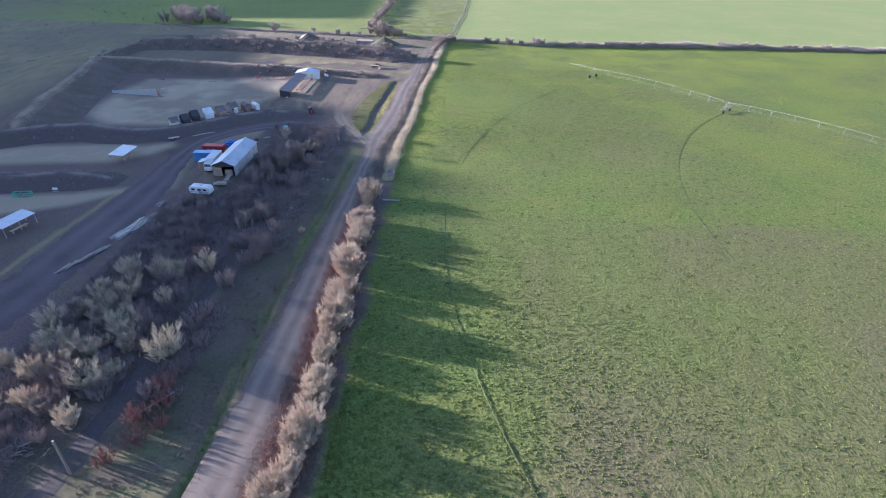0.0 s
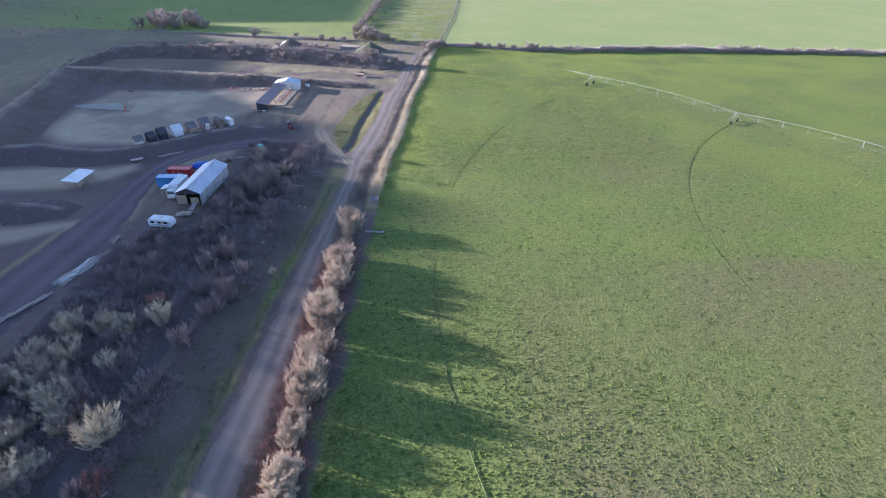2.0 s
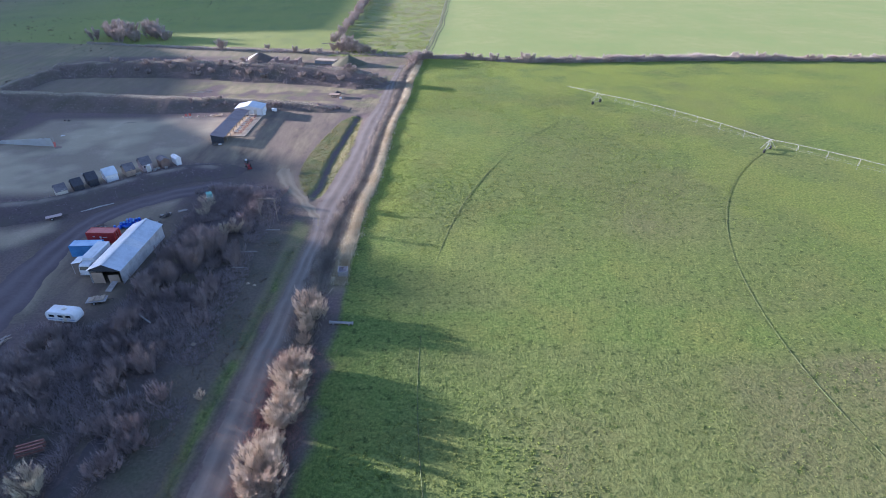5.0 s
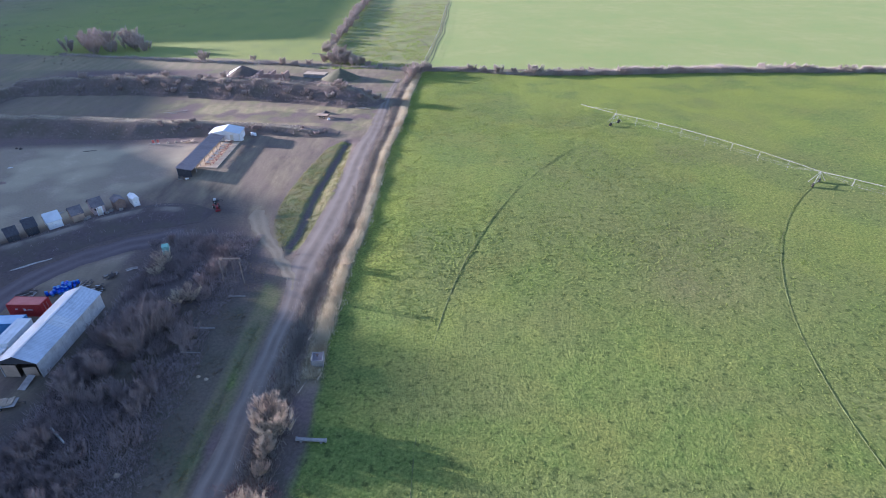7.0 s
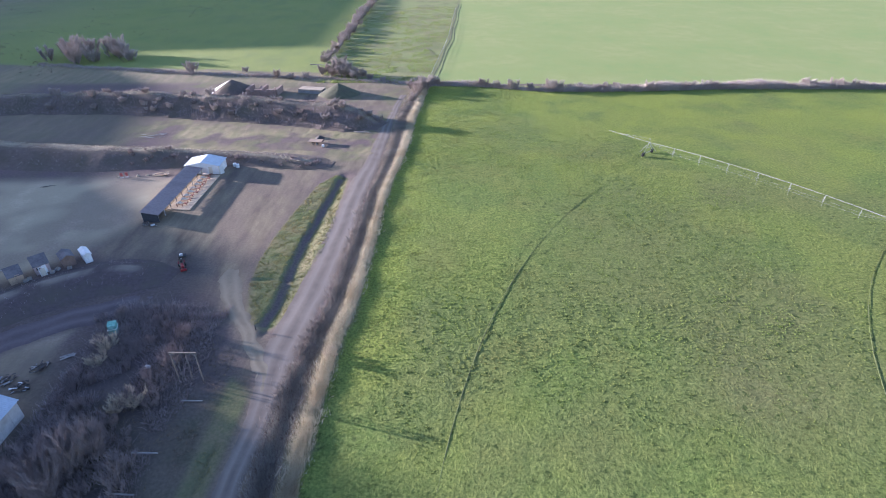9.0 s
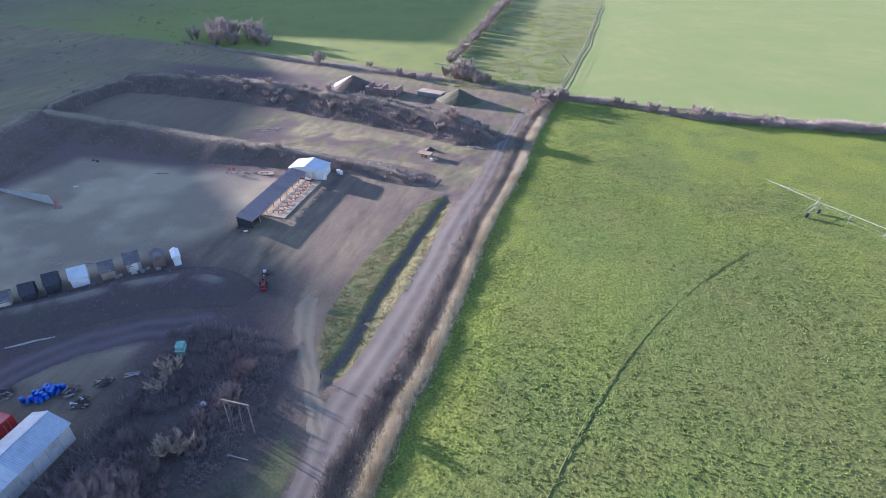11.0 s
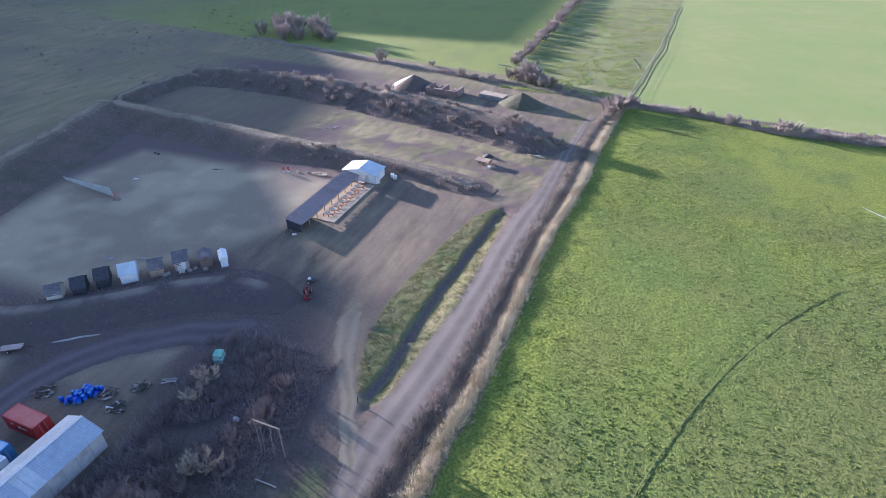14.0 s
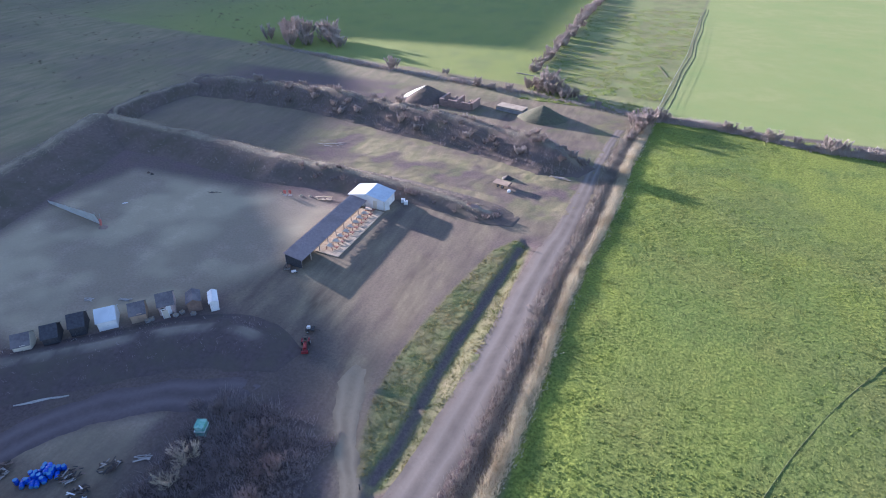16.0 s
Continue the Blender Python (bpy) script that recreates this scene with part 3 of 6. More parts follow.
    return dict(lush=lush, pasture=past, verge=verge * (1 - lush), dry=dry * (1 - lush), sand=sand, dirt=dirt * (1 - lush) * (1 - weeds) * (1 - 0.8 * np.clip(spot(5, 77, 4, 4.5) + spot(14, 134, 6, 8), 0, 1)), brown=brown, fresh_and_haze=np.clip(fresh_and_haze, 0, 1), sward=sward * (1 - lush), soil_and_shade=soil_and_shade)


def spread(a, b, step, far):
    """Even steps from a to b, then ever wider ones out to far on both sides."""
    core = list(np.arange(a, b, step))
    out, d = [], step
    p = core[-1]
    while p < far:
        d *= 1.17
        p += d
        out.append(p)
    left, d = [], step
    p = core[0]
    while p > -far:
        d *= 1.17
        p -= d
        left.append(p)
    return np.array(left[::-1] + core + out)


def build_ground():
    xs, ys = spread(-132, 142, 0.62, 4500), spread(-150, 172, 0.62, 4500)
    xs = np.unique(np.concatenate([xs, (-350.0, -380.0, -410.0, -440.0, -480.0, -505.0, -520.0, -541.0, -570.0)]))
    ys = np.unique(np.concatenate([ys, np.arange(176.5, 420, 9.0)]))
    x, y = [a.ravel() for a in np.meshgrid(xs, ys, indexing="ij")]
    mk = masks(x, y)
    z = height(x, y)
    near = smooth(148, np.where(x > 0, 80, 136), np.abs(x)) * smooth(176, 160, np.abs(y))
    clump = fbm(x, y, 1.25, 2, 20) - 0.5
    z = z + near * mk["lush"] * (0.12 * clump + 0.07 * (fbm(x, y, 6, 2, 24) - 0.5))
    z = z + near * (1 - mk["lush"]) * np.clip(0.10 + 0.12 * np.maximum(mk["verge"], mk["dry"]) - 0.10 * np.maximum(mk["dirt"], mk["sand"]), 0.004, 1) * clump
    z = z + 0.2 * (fbm(x, y, 40, 2, 30) - 0.5) * near * mk["lush"]
    r = np.hypot(x - PIVOT[0], y - PIVOT[1])
    for radius in (180.0, 118.3):
        z = z - 0.04 * smooth(0.7, 0.1, np.abs(r - radius)) * mk["lush"]
    me = mesh_np("ground", np.stack([x, y, z], 1), grid_faces(len(xs), len(ys)))
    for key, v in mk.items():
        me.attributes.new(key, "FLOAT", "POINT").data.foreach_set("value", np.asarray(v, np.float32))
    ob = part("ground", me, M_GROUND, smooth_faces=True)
    tagged(ob, "open ground of grass fields, bare soil and scrub", "ground", kind="structure")


build_ground()


def ribbon(name, left, right, material, label, lift=0.03, step=1.2, wobble=0.35, rut=0.04, sections=11, k=40, sink=0.0):
    """A road laid on the ground between two edges."""
    ll, rr = np.array(left, float), np.array(right, float)
    s = np.concatenate([[0], np.cumsum(np.hypot(*np.diff((ll + rr) / 2, axis=0).T))])
    u = np.arange(0, s[-1], step)
    lx, ly, rx, ry = [np.interp(u, s, c) for c in (ll[:, 0], ll[:, 1], rr[:, 0], rr[:, 1])]
    wide = np.hypot(rx - lx, ry - ly)
    a = wobble * (fbm(u, u * 0, 4, 3, k) - 0.5) * 2 / wide
    b = 1 + wobble * (fbm(u, u * 0 + 50, 4, 3, k + 3) - 0.5) * 2 / wide
    v = np.linspace(0, 1, sections)
    f = a[:, None] + (b - a)[:, None] * v
    x, y = lx[:, None] + (rx - lx)[:, None] * f, ly[:, None] + (ry - ly)[:, None] * f
    prof = lift + 0.02 * np.sin(np.pi * v) - rut * (np.exp(-((v - 0.3) / 0.07) ** 2) + np.exp(-((v - 0.7) / 0.07) ** 2))
    prof[0] = prof[-1] = -0.012
    z = np.maximum(height(x, y), -0.06) + prof + 0.012 * (fbm(x, y, 1.5, 2, k + 7) - 0.5)
    z = z - sink * (smooth(s[-1] - 16, s[-1], u)[:, None] * 2 + np.abs(2 * v - 1) ** 5)
    me = mesh_np(name, np.stack([x, y, z], 2).reshape(-1, 3), grid_faces(len(u), sections))
    worn = np.exp(-((v - 0.27) / 0.11) ** 2) + np.exp(-((v - 0.7) / 0.11) ** 2) + 0 * u[:, None]
    worn = np.clip(worn * (0.35 + 0.9 * fbm(np.repeat(u[:, None], sections, 1), v + 0 * u[:, None], 14, 3, k + 11)), 0, 1)
    me.attributes.new("worn", "FLOAT", "POINT").data.foreach_set("value", worn.ravel().astype(np.float32))
    ob = part(name, me, material, smooth_faces=True)
    return tagged(ob, label, "road", kind="structure")


ribbon("road", ROAD_L, ROAD_R, M_ROAD, "pale rutted gravel farm road between ditches", 0.018, rut=0.008)


def offset(pts, half):
    pts = np.array(pts, float)
    d = np.gradient(pts, axis=0)
    d /= np.linalg.norm(d, axis=1)[:, None]
    n = np.stack([-d[:, 1], d[:, 0]], 1) * np.reshape(half, (-1, 1))
    return pts + n, pts - n


def eased(pts, step=1.5, reach=7):
    """The line with its corners rounded."""
    p = np.array(pts, float)
    d = np.concatenate([[0], np.cumsum(np.hypot(*np.diff(p, axis=0).T))])
    u = np.linspace(0, d[-1], int(d[-1] / step))
    win = np.ones(2 * reach + 1) / (2 * reach + 1)
    return np.stack([np.convolve(np.pad(np.interp(u, d, p[:, c]), reach, mode="reflect", reflect_type="odd"), win, "valid") for c in (0, 1)], 1)


def paired(left, right):
    a, b = eased(left), eased(right)
    f = np.linspace(0, 1, min(len(a), len(b)))
    return [np.stack([np.interp(f, np.linspace(0, 1, len(p)), p[:, c]) for c in (0, 1)], 1) for p in (a, b)]


tl, tr = paired(TRACK_W, TRACK_E)
ribbon("road_track", tl, tr, M_TRACK, "dark packed gravel yard track curving past the huts", 0.05, 0.8, 0.8, 0.006, 21, 60, 0.09)
bl, br = paired(BRANCH_W, BRANCH_E)
ribbon("road_branch", bl, br, M_YARD, "pale worn dirt track branching into the yard", 0.01, 0.8, 0.9, 0.0, 15, 66, 0.03)


def wheel_rut(radius, a0, a1, k, half=0.1, cy=-62.0):
    u = np.radians(np.arange(a0, a1, 0.25 if radius > 150 else 0.38))
    c = np.stack([PIVOT[0] + radius * np.cos(u), cy + radius * np.sin(u)], 1)
    f = np.linspace(0, 1, len(c))
    l, r = offset(c, half * (0.15 + 0.85 * smooth(0, 0.16, f) * smooth(1, 0.84, f)))
    ob = ribbon("trim_wheel_rut", l, r, M_RUT, "dark circular wheel rut pressed into the grass", 0.035, 0.7, 0.04, 0.0, 4, k)
    ob["category"] = "wheel rut"


LANE = [(-24.5, -150), (-22, -130), (-20.2, -112), (-18.6, -96), (-17.2, -82), (-16, -72)]
ll_, lr_ = offset(LANE, [1.9, 1.9, 1.8, 1.7, 1.4, 0.8])
ribbon("road_lane", ll_, lr_, M_LANE, "dark earth lane running through the scrub", 0.03, 1.0, 0.7, 0.0, 9, 64)
wheel_rut(179.9, 138, 207, 71, 0.065, -64.8)
wheel_rut(118.3, 131, 190, 74, 0.03)


# ---- banks ----
def bank(name, crest, front, back, label, material=None, rough=0.5, k=80, sections=19, taper=1.0):
    """An earth bank: crest points (x, y, height), slope widths to both sides."""
    c = np.array(crest, float)
    s = np.concatenate([[0], np.cumsum(np.hypot(*np.diff(c[:, :2], axis=0).T))])
    u = np.arange(0, s[-1] + 0.01, 0.9)
    cx, cy, ch = [np.interp(u, s, c[:, i]) for i in range(3)]
    win = np.ones(9) / 9
    cx, cy = [np.convolve(np.pad(a, 4, mode="edge"), win, "valid") for a in (cx, cy)]
    ch = np.convolve(np.pad(ch, 4, mode="edge"), win, "valid") * (0.9 + 0.25 * (fbm(u, u * 0, 9, 2, k) - 0.4))
    end = np.minimum(smooth(0, 4, u), smooth(0, 11, s[-1] - u))
    ch = ch * end
    dx, dy = np.gradient(cx), np.gradient(cy)
    n = np.hypot(dx, dy)
    nx, ny = -dy / n, dx / n
    v = np.linspace(-1, 1, sections)
    ahead = np.interp(u, [0, s[-1] * 0.5, s[-1] * 0.8, s[-1]], [front, front, front * taper, front * taper])[:, None]
    width = np.where(v[None, :] < 0, ahead, back) * (0.45 + 0.55 * end)[:, None]
    x, y = cx[:, None] + nx[:, None] * v * width, cy[:, None] + ny[:, None] * v * width
    prof = 1 - smooth(0.04, 1.0, np.abs(v)) - 0.08 * (np.abs(v) > 0.95)
    z = ch[:, None] * prof + rough * (fbm(x, y, 2.6, 3, k + 2) - 0.5) * (np.abs(v) < 0.97) * (0.3 + 0.7 * end[:, None])
    z[:, 0] = z[:, -1] = -0.4
    z[0, :] = z[-1, :] = -0.3
    me = mesh_np(name, np.stack([x, y, z + 0.02], 2).reshape(-1, 3), grid_faces(len(u), sections))
    crown = np.exp(-((v[None, :] + 0.04) / 0.12) ** 2) * smooth(0.3, 0.8, ch)[:, None] * smooth(0.2, 0.65, fbm(x, y, 3.5, 3, k + 5))
    me.attributes.new("worn", "FLOAT", "POINT").data.foreach_set("value", crown.ravel().astype(np.float32))
    ob = part(name, me, material or M_BERM, smooth_faces=True)
    return tagged(ob, label, "berm", "earth banks of the range"), (x, y, z)


# crests run from west to east, so the first side is the south one
BANKS = []
BANKS.append(bank("earth_berm", [(-131, 79, 5), (-115, 77.5, 4.6), (-99, 77.5, 4.2), (-65, 75, 3.4), (-46, 75, 2.7), (-30, 74.5, 2.1), (-18, 73, 1.5), (-6, 70.7, 0.9), (3, 69.5, 0.25)], 11, 6, "long earth berm with dry grass on its crest", rough=0.3, taper=0.5)[1])
BANKS.append(bank("earth_berm", [(-135, 122, 4), (-108, 124, 4.5), (-80, 124, 5), (-42, 117, 5.4), (-20, 112.5, 5.6), (-4, 108.5, 5.2), (6, 105, 3.6), (14, 101, 0.9)], 12, 7, "tall scrubby earth berm ending beside the road", k=90, rough=0.9)[1])
BANKS.append(bank("earth_berm", [(-131, 80, 5), (-127, 66, 4.6), (-123, 50, 4.4), (-121, 38, 4.2), (-117, 20, 4), (-112, 2, 3.6), (-108, -14, 2.5)], 10, 17, "broad earth backstop at the end of the range", k=100, rough=0.3)[1])
BANKS.append(bank("earth_berm", [(-114, -15, 3.0), (-100, -7, 3.0), (-87, -4.5, 2.8), (-76, -6.5, 2.3), (-67.6, -5, 1.7), (-62.4, -1.4, 1.35), (-57.2, 2.4, 1.25), (-51.6, 7.1, 1.25), (-46.4, 11.5, 1.25), (-40.9, 15.6, 1.25), (-35.4, 18.2, 1.0), (-29, 18.0, 0.6), (-20, 15.5, 0.12)], 10, 4.2, "dark earth bank below the row of huts", M_DARKSOIL, k=110, rough=0.3)[1])
BANKS.append(bank("earth_berm", [(-118, -50, 2.4), (-94, -43.5, 2.4), (-80, -41.5, 2.2), (-67, -39.5, 1.8), (-56.5, -41, 0.6)], 8.5, 5.5, "dark earth bank between two firing bays", M_DARKSOIL, k=112, rough=0.3)[1])
BANKS.append(bank("earth_berm", [(-131, 81, 4.4), (-134, 96, 3.4), (-133, 110, 3.2), (-124, 122.5, 3.8)], 6, 7, "grassy earth bank closing the far end of the range", k=115)[1])


def heap(name, x, y, r, h, material, label, k, squash=0.8):
    """A tipped heap, steep and slightly lopsided."""
    a, f = np.meshgrid(np.linspace(0, 2 * np.pi, 41), np.linspace(0, 1, 12), indexing="ij")
    rr = r * f * (0.85 + 0.3 * fbm(np.cos(a) * 2 + 5, np.sin(a) * 2 + 5, 1, 2, k))
    z = h * np.clip(1 - f, 0, 1) ** 0.95 + 0.35 * (fbm(rr * np.cos(a) + 40, rr * np.sin(a) + 40, 1.4, 2, k) - 0.5) * (f < 0.99) - 0.2 * (f > 0.99)
    me = mesh_np(name, np.stack([rr * np.cos(a), rr * np.sin(a) * squash, z], 2).reshape(-1, 3), grid_faces(41, 12)[:, ::-1])
    ob = part(name, me, material, smooth_faces=True)
    ob.matrix_basis = pose(x, y, hz(x, y))
    return tagged(ob, label, "heap")


heap("gravel_heap", -49, 140, 9.0, 4.6, M_BERM, "tall heap of brown gravel behind the berm", 121)
def tarp_on_heap(x, y, r, h, squash, k):
    """A white sheet over the west flank of a heap."""
    a, f = np.meshgrid(np.linspace(2.75, 3.75, 15), np.linspace(0.1, 1.0, 10), indexing="ij")
    rr = r * f * (0.85 + 0.3 * fbm(np.cos(a) * 2 + 5, np.sin(a) * 2 + 5, 1, 2, k))
    z = h * np.clip(1 - f, 0, 1) ** 0.95 + 0.35 * (fbm(rr * np.cos(a) + 40, rr * np.sin(a) + 40, 1.4, 2, k) - 0.5) + 0.14
    me = mesh_np("tarpaulin", np.stack([rr * np.cos(a), rr * np.sin(a) * squash, z], 2).reshape(-1, 3), grid_faces(15, 10)[:, ::-1])
    ob = part("tarpaulin", me, M_WHITE, smooth_faces=True)
    ob.matrix_basis = pose(x, y, hz(x, y))
    tagged(ob, "white tarpaulin spread over a gravel heap", "tarpaulin")


tarp_on_heap(-49, 140, 9.0, 4.6, 0.8, 121)
heap("soil_heap", -7.5, 136.5, 8.0, 4.2, M_HEAPG, "steep weedy heap of soil behind the berm", 124)
heap("rubble_heap", -10, 71.5, 5, 1.5, M_BRICK, "low heap of brick rubble on the berm's flank", 127, 0.5)

# ---- plants ----
def tubes(lines, sides):
    """Tapered tubes: each line is (points n x 3, radius at the foot, radius at the tip)."""
    vs, fs, base = [], [], 0
    ang = np.arange(sides) * 2 * np.pi / sides
    ring = np.stack([np.cos(ang), np.sin(ang), 0 * ang], 1)
    for p, r0, r1 in lines:
        n = len(p)
        rad = np.linspace(r0, r1, n)
        d = p[-1] - p[0]
        d = d / np.linalg.norm(d)
        u = np.cross(d, (0.31, 0.95, 0.05))
        u /= np.linalg.norm(u)
        w = np.cross(d, u)
        pts = p[:, None, :] + rad[:, None, None] * (ring[None, :, :1] * u + ring[None, :, 1:2] * w)
        vs.append(pts.reshape(-1, 3))
        i, j = np.meshgrid(np.arange(n - 1), np.arange(sides), indexing="ij")
        a = base + i * sides + j
        b = base + i * sides + (j + 1) % sides
        fs.append(np.stack([a, b, b + sides, a + sides], 2).reshape(-1, 4))
        base += n * sides
    return np.concatenate(vs), np.concatenate(fs)


def blades(root, tip, width, gen):
    """One thin triangle from each root to each tip."""
    n = len(root)
    side = gen.normal(size=(n, 3)) * (1, 1, 0.15)
    side /= np.linalg.norm(side, axis=1)[:, None]
    w = np.reshape(width, (-1, 1)) * 0.5
    v = np.stack([root - side * w, root + side * w, tip], 1).reshape(-1, 3)
    return v, np.arange(3 * n).reshape(n, 3)


def bare_tree(name, seed, tall, spread_r, stems, twigs, bark, twig_mat, label, width=0.06, branches=13, foot=0.3, upright=0.0):
    """Several leaning stems with branches and a haze of fine twigs; upright ones rise like brooms."""
    g = np.random.default_rng(seed)
    stem_lines, branch_lines, roots, tips = [], [], [], []
    for i in range(stems):
        a = 2 * np.pi * (i + g.random() * 0.8) / stems
        reach = spread_r * (0.05 + 0.75 * g.random())
        top = tall * (0.66 + 0.34 * g.random()) * (1.05 - 0.3 * reach / spread_r)
        f = np.linspace(0, 1, 7)
        base = spread_r * foot * g.random()
        reach *= 1 - 0.4 * upright
        p = np.stack([np.cos(a) * (base + reach * f ** 1.5), np.sin(a) * (base + reach * f ** 1.5), top * f * 0.92 - 0.15], 1)
        p[1:-1, :2] += g.normal(size=(5, 2)) * 0.12
        stem_lines.append((p, 0.035 * tall * 0.5, 0.015))
        for _ in range(branches):
            s = (0.15 if foot < 0.4 else 0.03) + 0.85 * g.random()
            q = np.array([np.interp(s, f, p[:, c]) for c in range(3)])
            b = a + g.normal() * 1.1
            l = tall * (0.18 + 0.2 * g.random()) * (1.1 - 0.4 * s)
            flat = 0.75 - 0.42 * upright
            e = q + np.array([np.cos(b) * l * flat, np.sin(b) * l * flat, l * (0.45 + 0.4 * upright + 0.5 * g.random())])
            e[2] = min(e[2], tall * (1.02 + 0.1 * g.random()))
            m = (q + e) / 2 + g.normal(size=3) * 0.1
            branch_lines.append((np.array([q, m, e]), 0.03, 0.012))
            k = g.random(twigs)[:, None]
            r0 = q + (e - q) * k
            side = 0.55 - 0.27 * upright
            way = 0.8 * (e - q) / l + g.normal(size=(twigs, 3)) * (side, side, 0.4) + (0, 0, 0.4 + 0.35 * upright)
            roots.append(r0)
            tips.append(r0 + way * (0.25 + 0.5 * g.random((twigs, 1))) * tall / 6)
    for ends in (roots, tips):
        for v in ends:
            q = np.sqrt((np.hypot(v[:, 0], v[:, 1]) / (spread_r * 1.12)) ** 2 + (np.maximum(v[:, 2], 0) / (tall * 1.02)) ** 2)
            v *= np.where(q > 1, 1 / np.maximum(q, 1e-6) ** ((0.7 - 0.35 * upright) * g.random(len(v))), 1)[:, None]
    ob = thing(name, Matrix(), label, "tree" if tall > 3 else "bush")
    part("trunk", mesh_np("trunk", *tubes(stem_lines, 5)), bark, ob)
    v1, f1 = blades(np.concatenate(roots), np.concatenate(tips), width * (0.6 + 0.8 * g.random(stems * branches * twigs)), g)
    v2, f2 = tubes(branch_lines, 3)
    tri = np.concatenate([f2[:, [0, 1, 2]], f2[:, [0, 2, 3]]])
    v1[:, 2] = np.maximum(v1[:, 2], 0.05)
    part("crown", mesh_np("crown", np.concatenate([v1, v2]), np.concatenate([f1, tri + len(v1)])), twig_mat, ob)
    return ob


def placed(kinds, spots, gen, group=""):
    """Copies of the kinds at spots (x, y, scale); the first of each kind is used itself."""
    used = set()
    for i, (x, y, s) in enumerate(spots):
        ob = kinds[i % len(kinds)]
        m = pose(x, y, hz(x, y) - 0.03, 0, 0, 360 * gen.random()) @ Matrix.Diagonal((s * (0.9 + 0.2 * gen.random()), s, s * (0.9 + 0.2 * gen.random()), 1))
        if ob.name in used:
            copy_thing(ob, m)
        else:
            used.add(ob.name)
            ob.matrix_basis = m
            if group:
                ob["group"] = group


g1 = np.random.default_rng(11)
willows = [bare_tree("willow_tree", 100 + i, 4.5, 2.9, 20, 50, M_BARK, M_WILLOW, "bare multi-stemmed willow with pale tan twigs by the road", 0.024, 17, 0.7, 0.3) for i in range(4)]
row = [(8.0 + 0.55 * g1.normal() - 2.2 * max(0, (-118 - y) / 30), y + 0.8 * g1.normal(), (0.72 + 0.34 * g1.random()) * (1.0 + 0.1 * math.sin(0.37 * y))) for y in np.arange(-150, -61, 2.1)]
row += [(7.9, -54.5, 0.5), (7.8, -51.5, 0.65), (7.9, -47.6, 0.95)]
placed(willows, row, g1, "willows along the road")

sallows = [bare_tree("sallow_tree", 200 + i, 4.9, 2.6, 15, 46, M_BARK, M_OLIVE, "bare bushy sallow with pale olive twigs in the scrub", 0.026, 15, 0.65, 0.4) for i in range(4)]
lit = [(-33, -96, 1.1), (-34, -85, 1.0), (-40, -101, 1.0), (-36, -112, 0.9), (-27, -114, 1.0), (-17.5, -107, 1.15), (-20.5, -81.5, 0.9), (-28.5, -84, 0.95), (-28, -101, 1.0),
       (-25, -121, 0.8), (-31, -91, 0.9), (-36, -92, 0.95), (-38, -97, 0.85), (-30, -107, 0.9), (-24, -93, 0.7), (-33, -118, 0.8), (-37.5, -106, 0.9), (-42, -110, 0.8)]
for _ in range(36):
    x, y = -38.5 + 14.5 * g1.random(), -119 + 38 * g1.random()
    lit.append((x, y, 0.45 + 0.35 * g1.random()))
placed(sallows, lit, g1, "sallows in the scrub")
reds = [bare_tree("dogwood_bush", 380, 2.6, 1.9, 12, 40, M_BARK, M_DOGWOOD, "reddish bare dogwood bush beside the lane", 0.03, 10, 0.75, 0.8)]
placed(reds, [(-15, -113.5, 1.1), (-13.5, -117, 0.9), (-16, -120, 1.1), (-14.5, -124, 1.0), (-17, -127, 0.9), (-12.5, -121, 0.8)], g1, "dogwood bushes")

thorns = [bare_tree("thorn_bush", 300 + i, 4.2, 2.4, 12, 26, M_BARK, M_PURPLE, "dark bare thorn bush in the overgrown yard", 0.03, 13, 0.75, 0.6) for i in range(4)]
spots = []
while len(spots) < 215:
    x, y = -38 + 34 * g1.random(), -138 + 142 * g1.random()
    if (y < -74 and abs(x - (-19 + 0.1 * (y + 100))) < 2.4) or (x < -27.5 and -52 < y < -4) or x > -10.5 or (y < -80 and x > -13) or (y > -28 and x > -11):
        continue
    if math.hypot(x + 24.4, y + 75.4) < 4.5:
        continue
    if y < -116 and x > -27:
        continue
    if y > -16 and not (-30 < x < -12):
        continue
    spots.append((x, y, (0.6 if y < -20 else 0.35) + 0.5 * g1.random()))
placed(thorns, spots, g1, "thorn bushes of the scrub")
ashes = [bare_tree("ash_tree", 320 + i, 7.0, 2.6, 8, 42, M_BARK, M_PURPLE, "tall slender bare tree rising out of the scrub", 0.028, 22, 0.4, 0.45) for i in range(2)]
placed(ashes, [(-19, -26.5, 1.1), (-17, -28.5, 1.05), (-20.5, -30, 1.0), (-15.5, -26, 0.95), (-18, -32.5, 0.95), (-21, -37, 0.75), (-24.5, -40, 0.7)], g1, "tall trees of the scrub")
pale = [bare_tree("elder_bush", 340 + i, 3.0, 2.2, 8, 34, M_BARK, M_OLIVE, "pale spreading bush standing among dark scrub", 0.035, 13, 0.5, 0.2) for i in range(2)]
placed(pale, [(-14.3, -17.5, 1.2), (-24.5, -5.5, 1.1), (-16.5, -18.5, 0.8), (-21, -28, 1.0), (-5.2, -66.5, 0.5), (12.8, -7.6, 0.7), (-22, -30, 0.8), (-24, -9, 0.8)], g1)

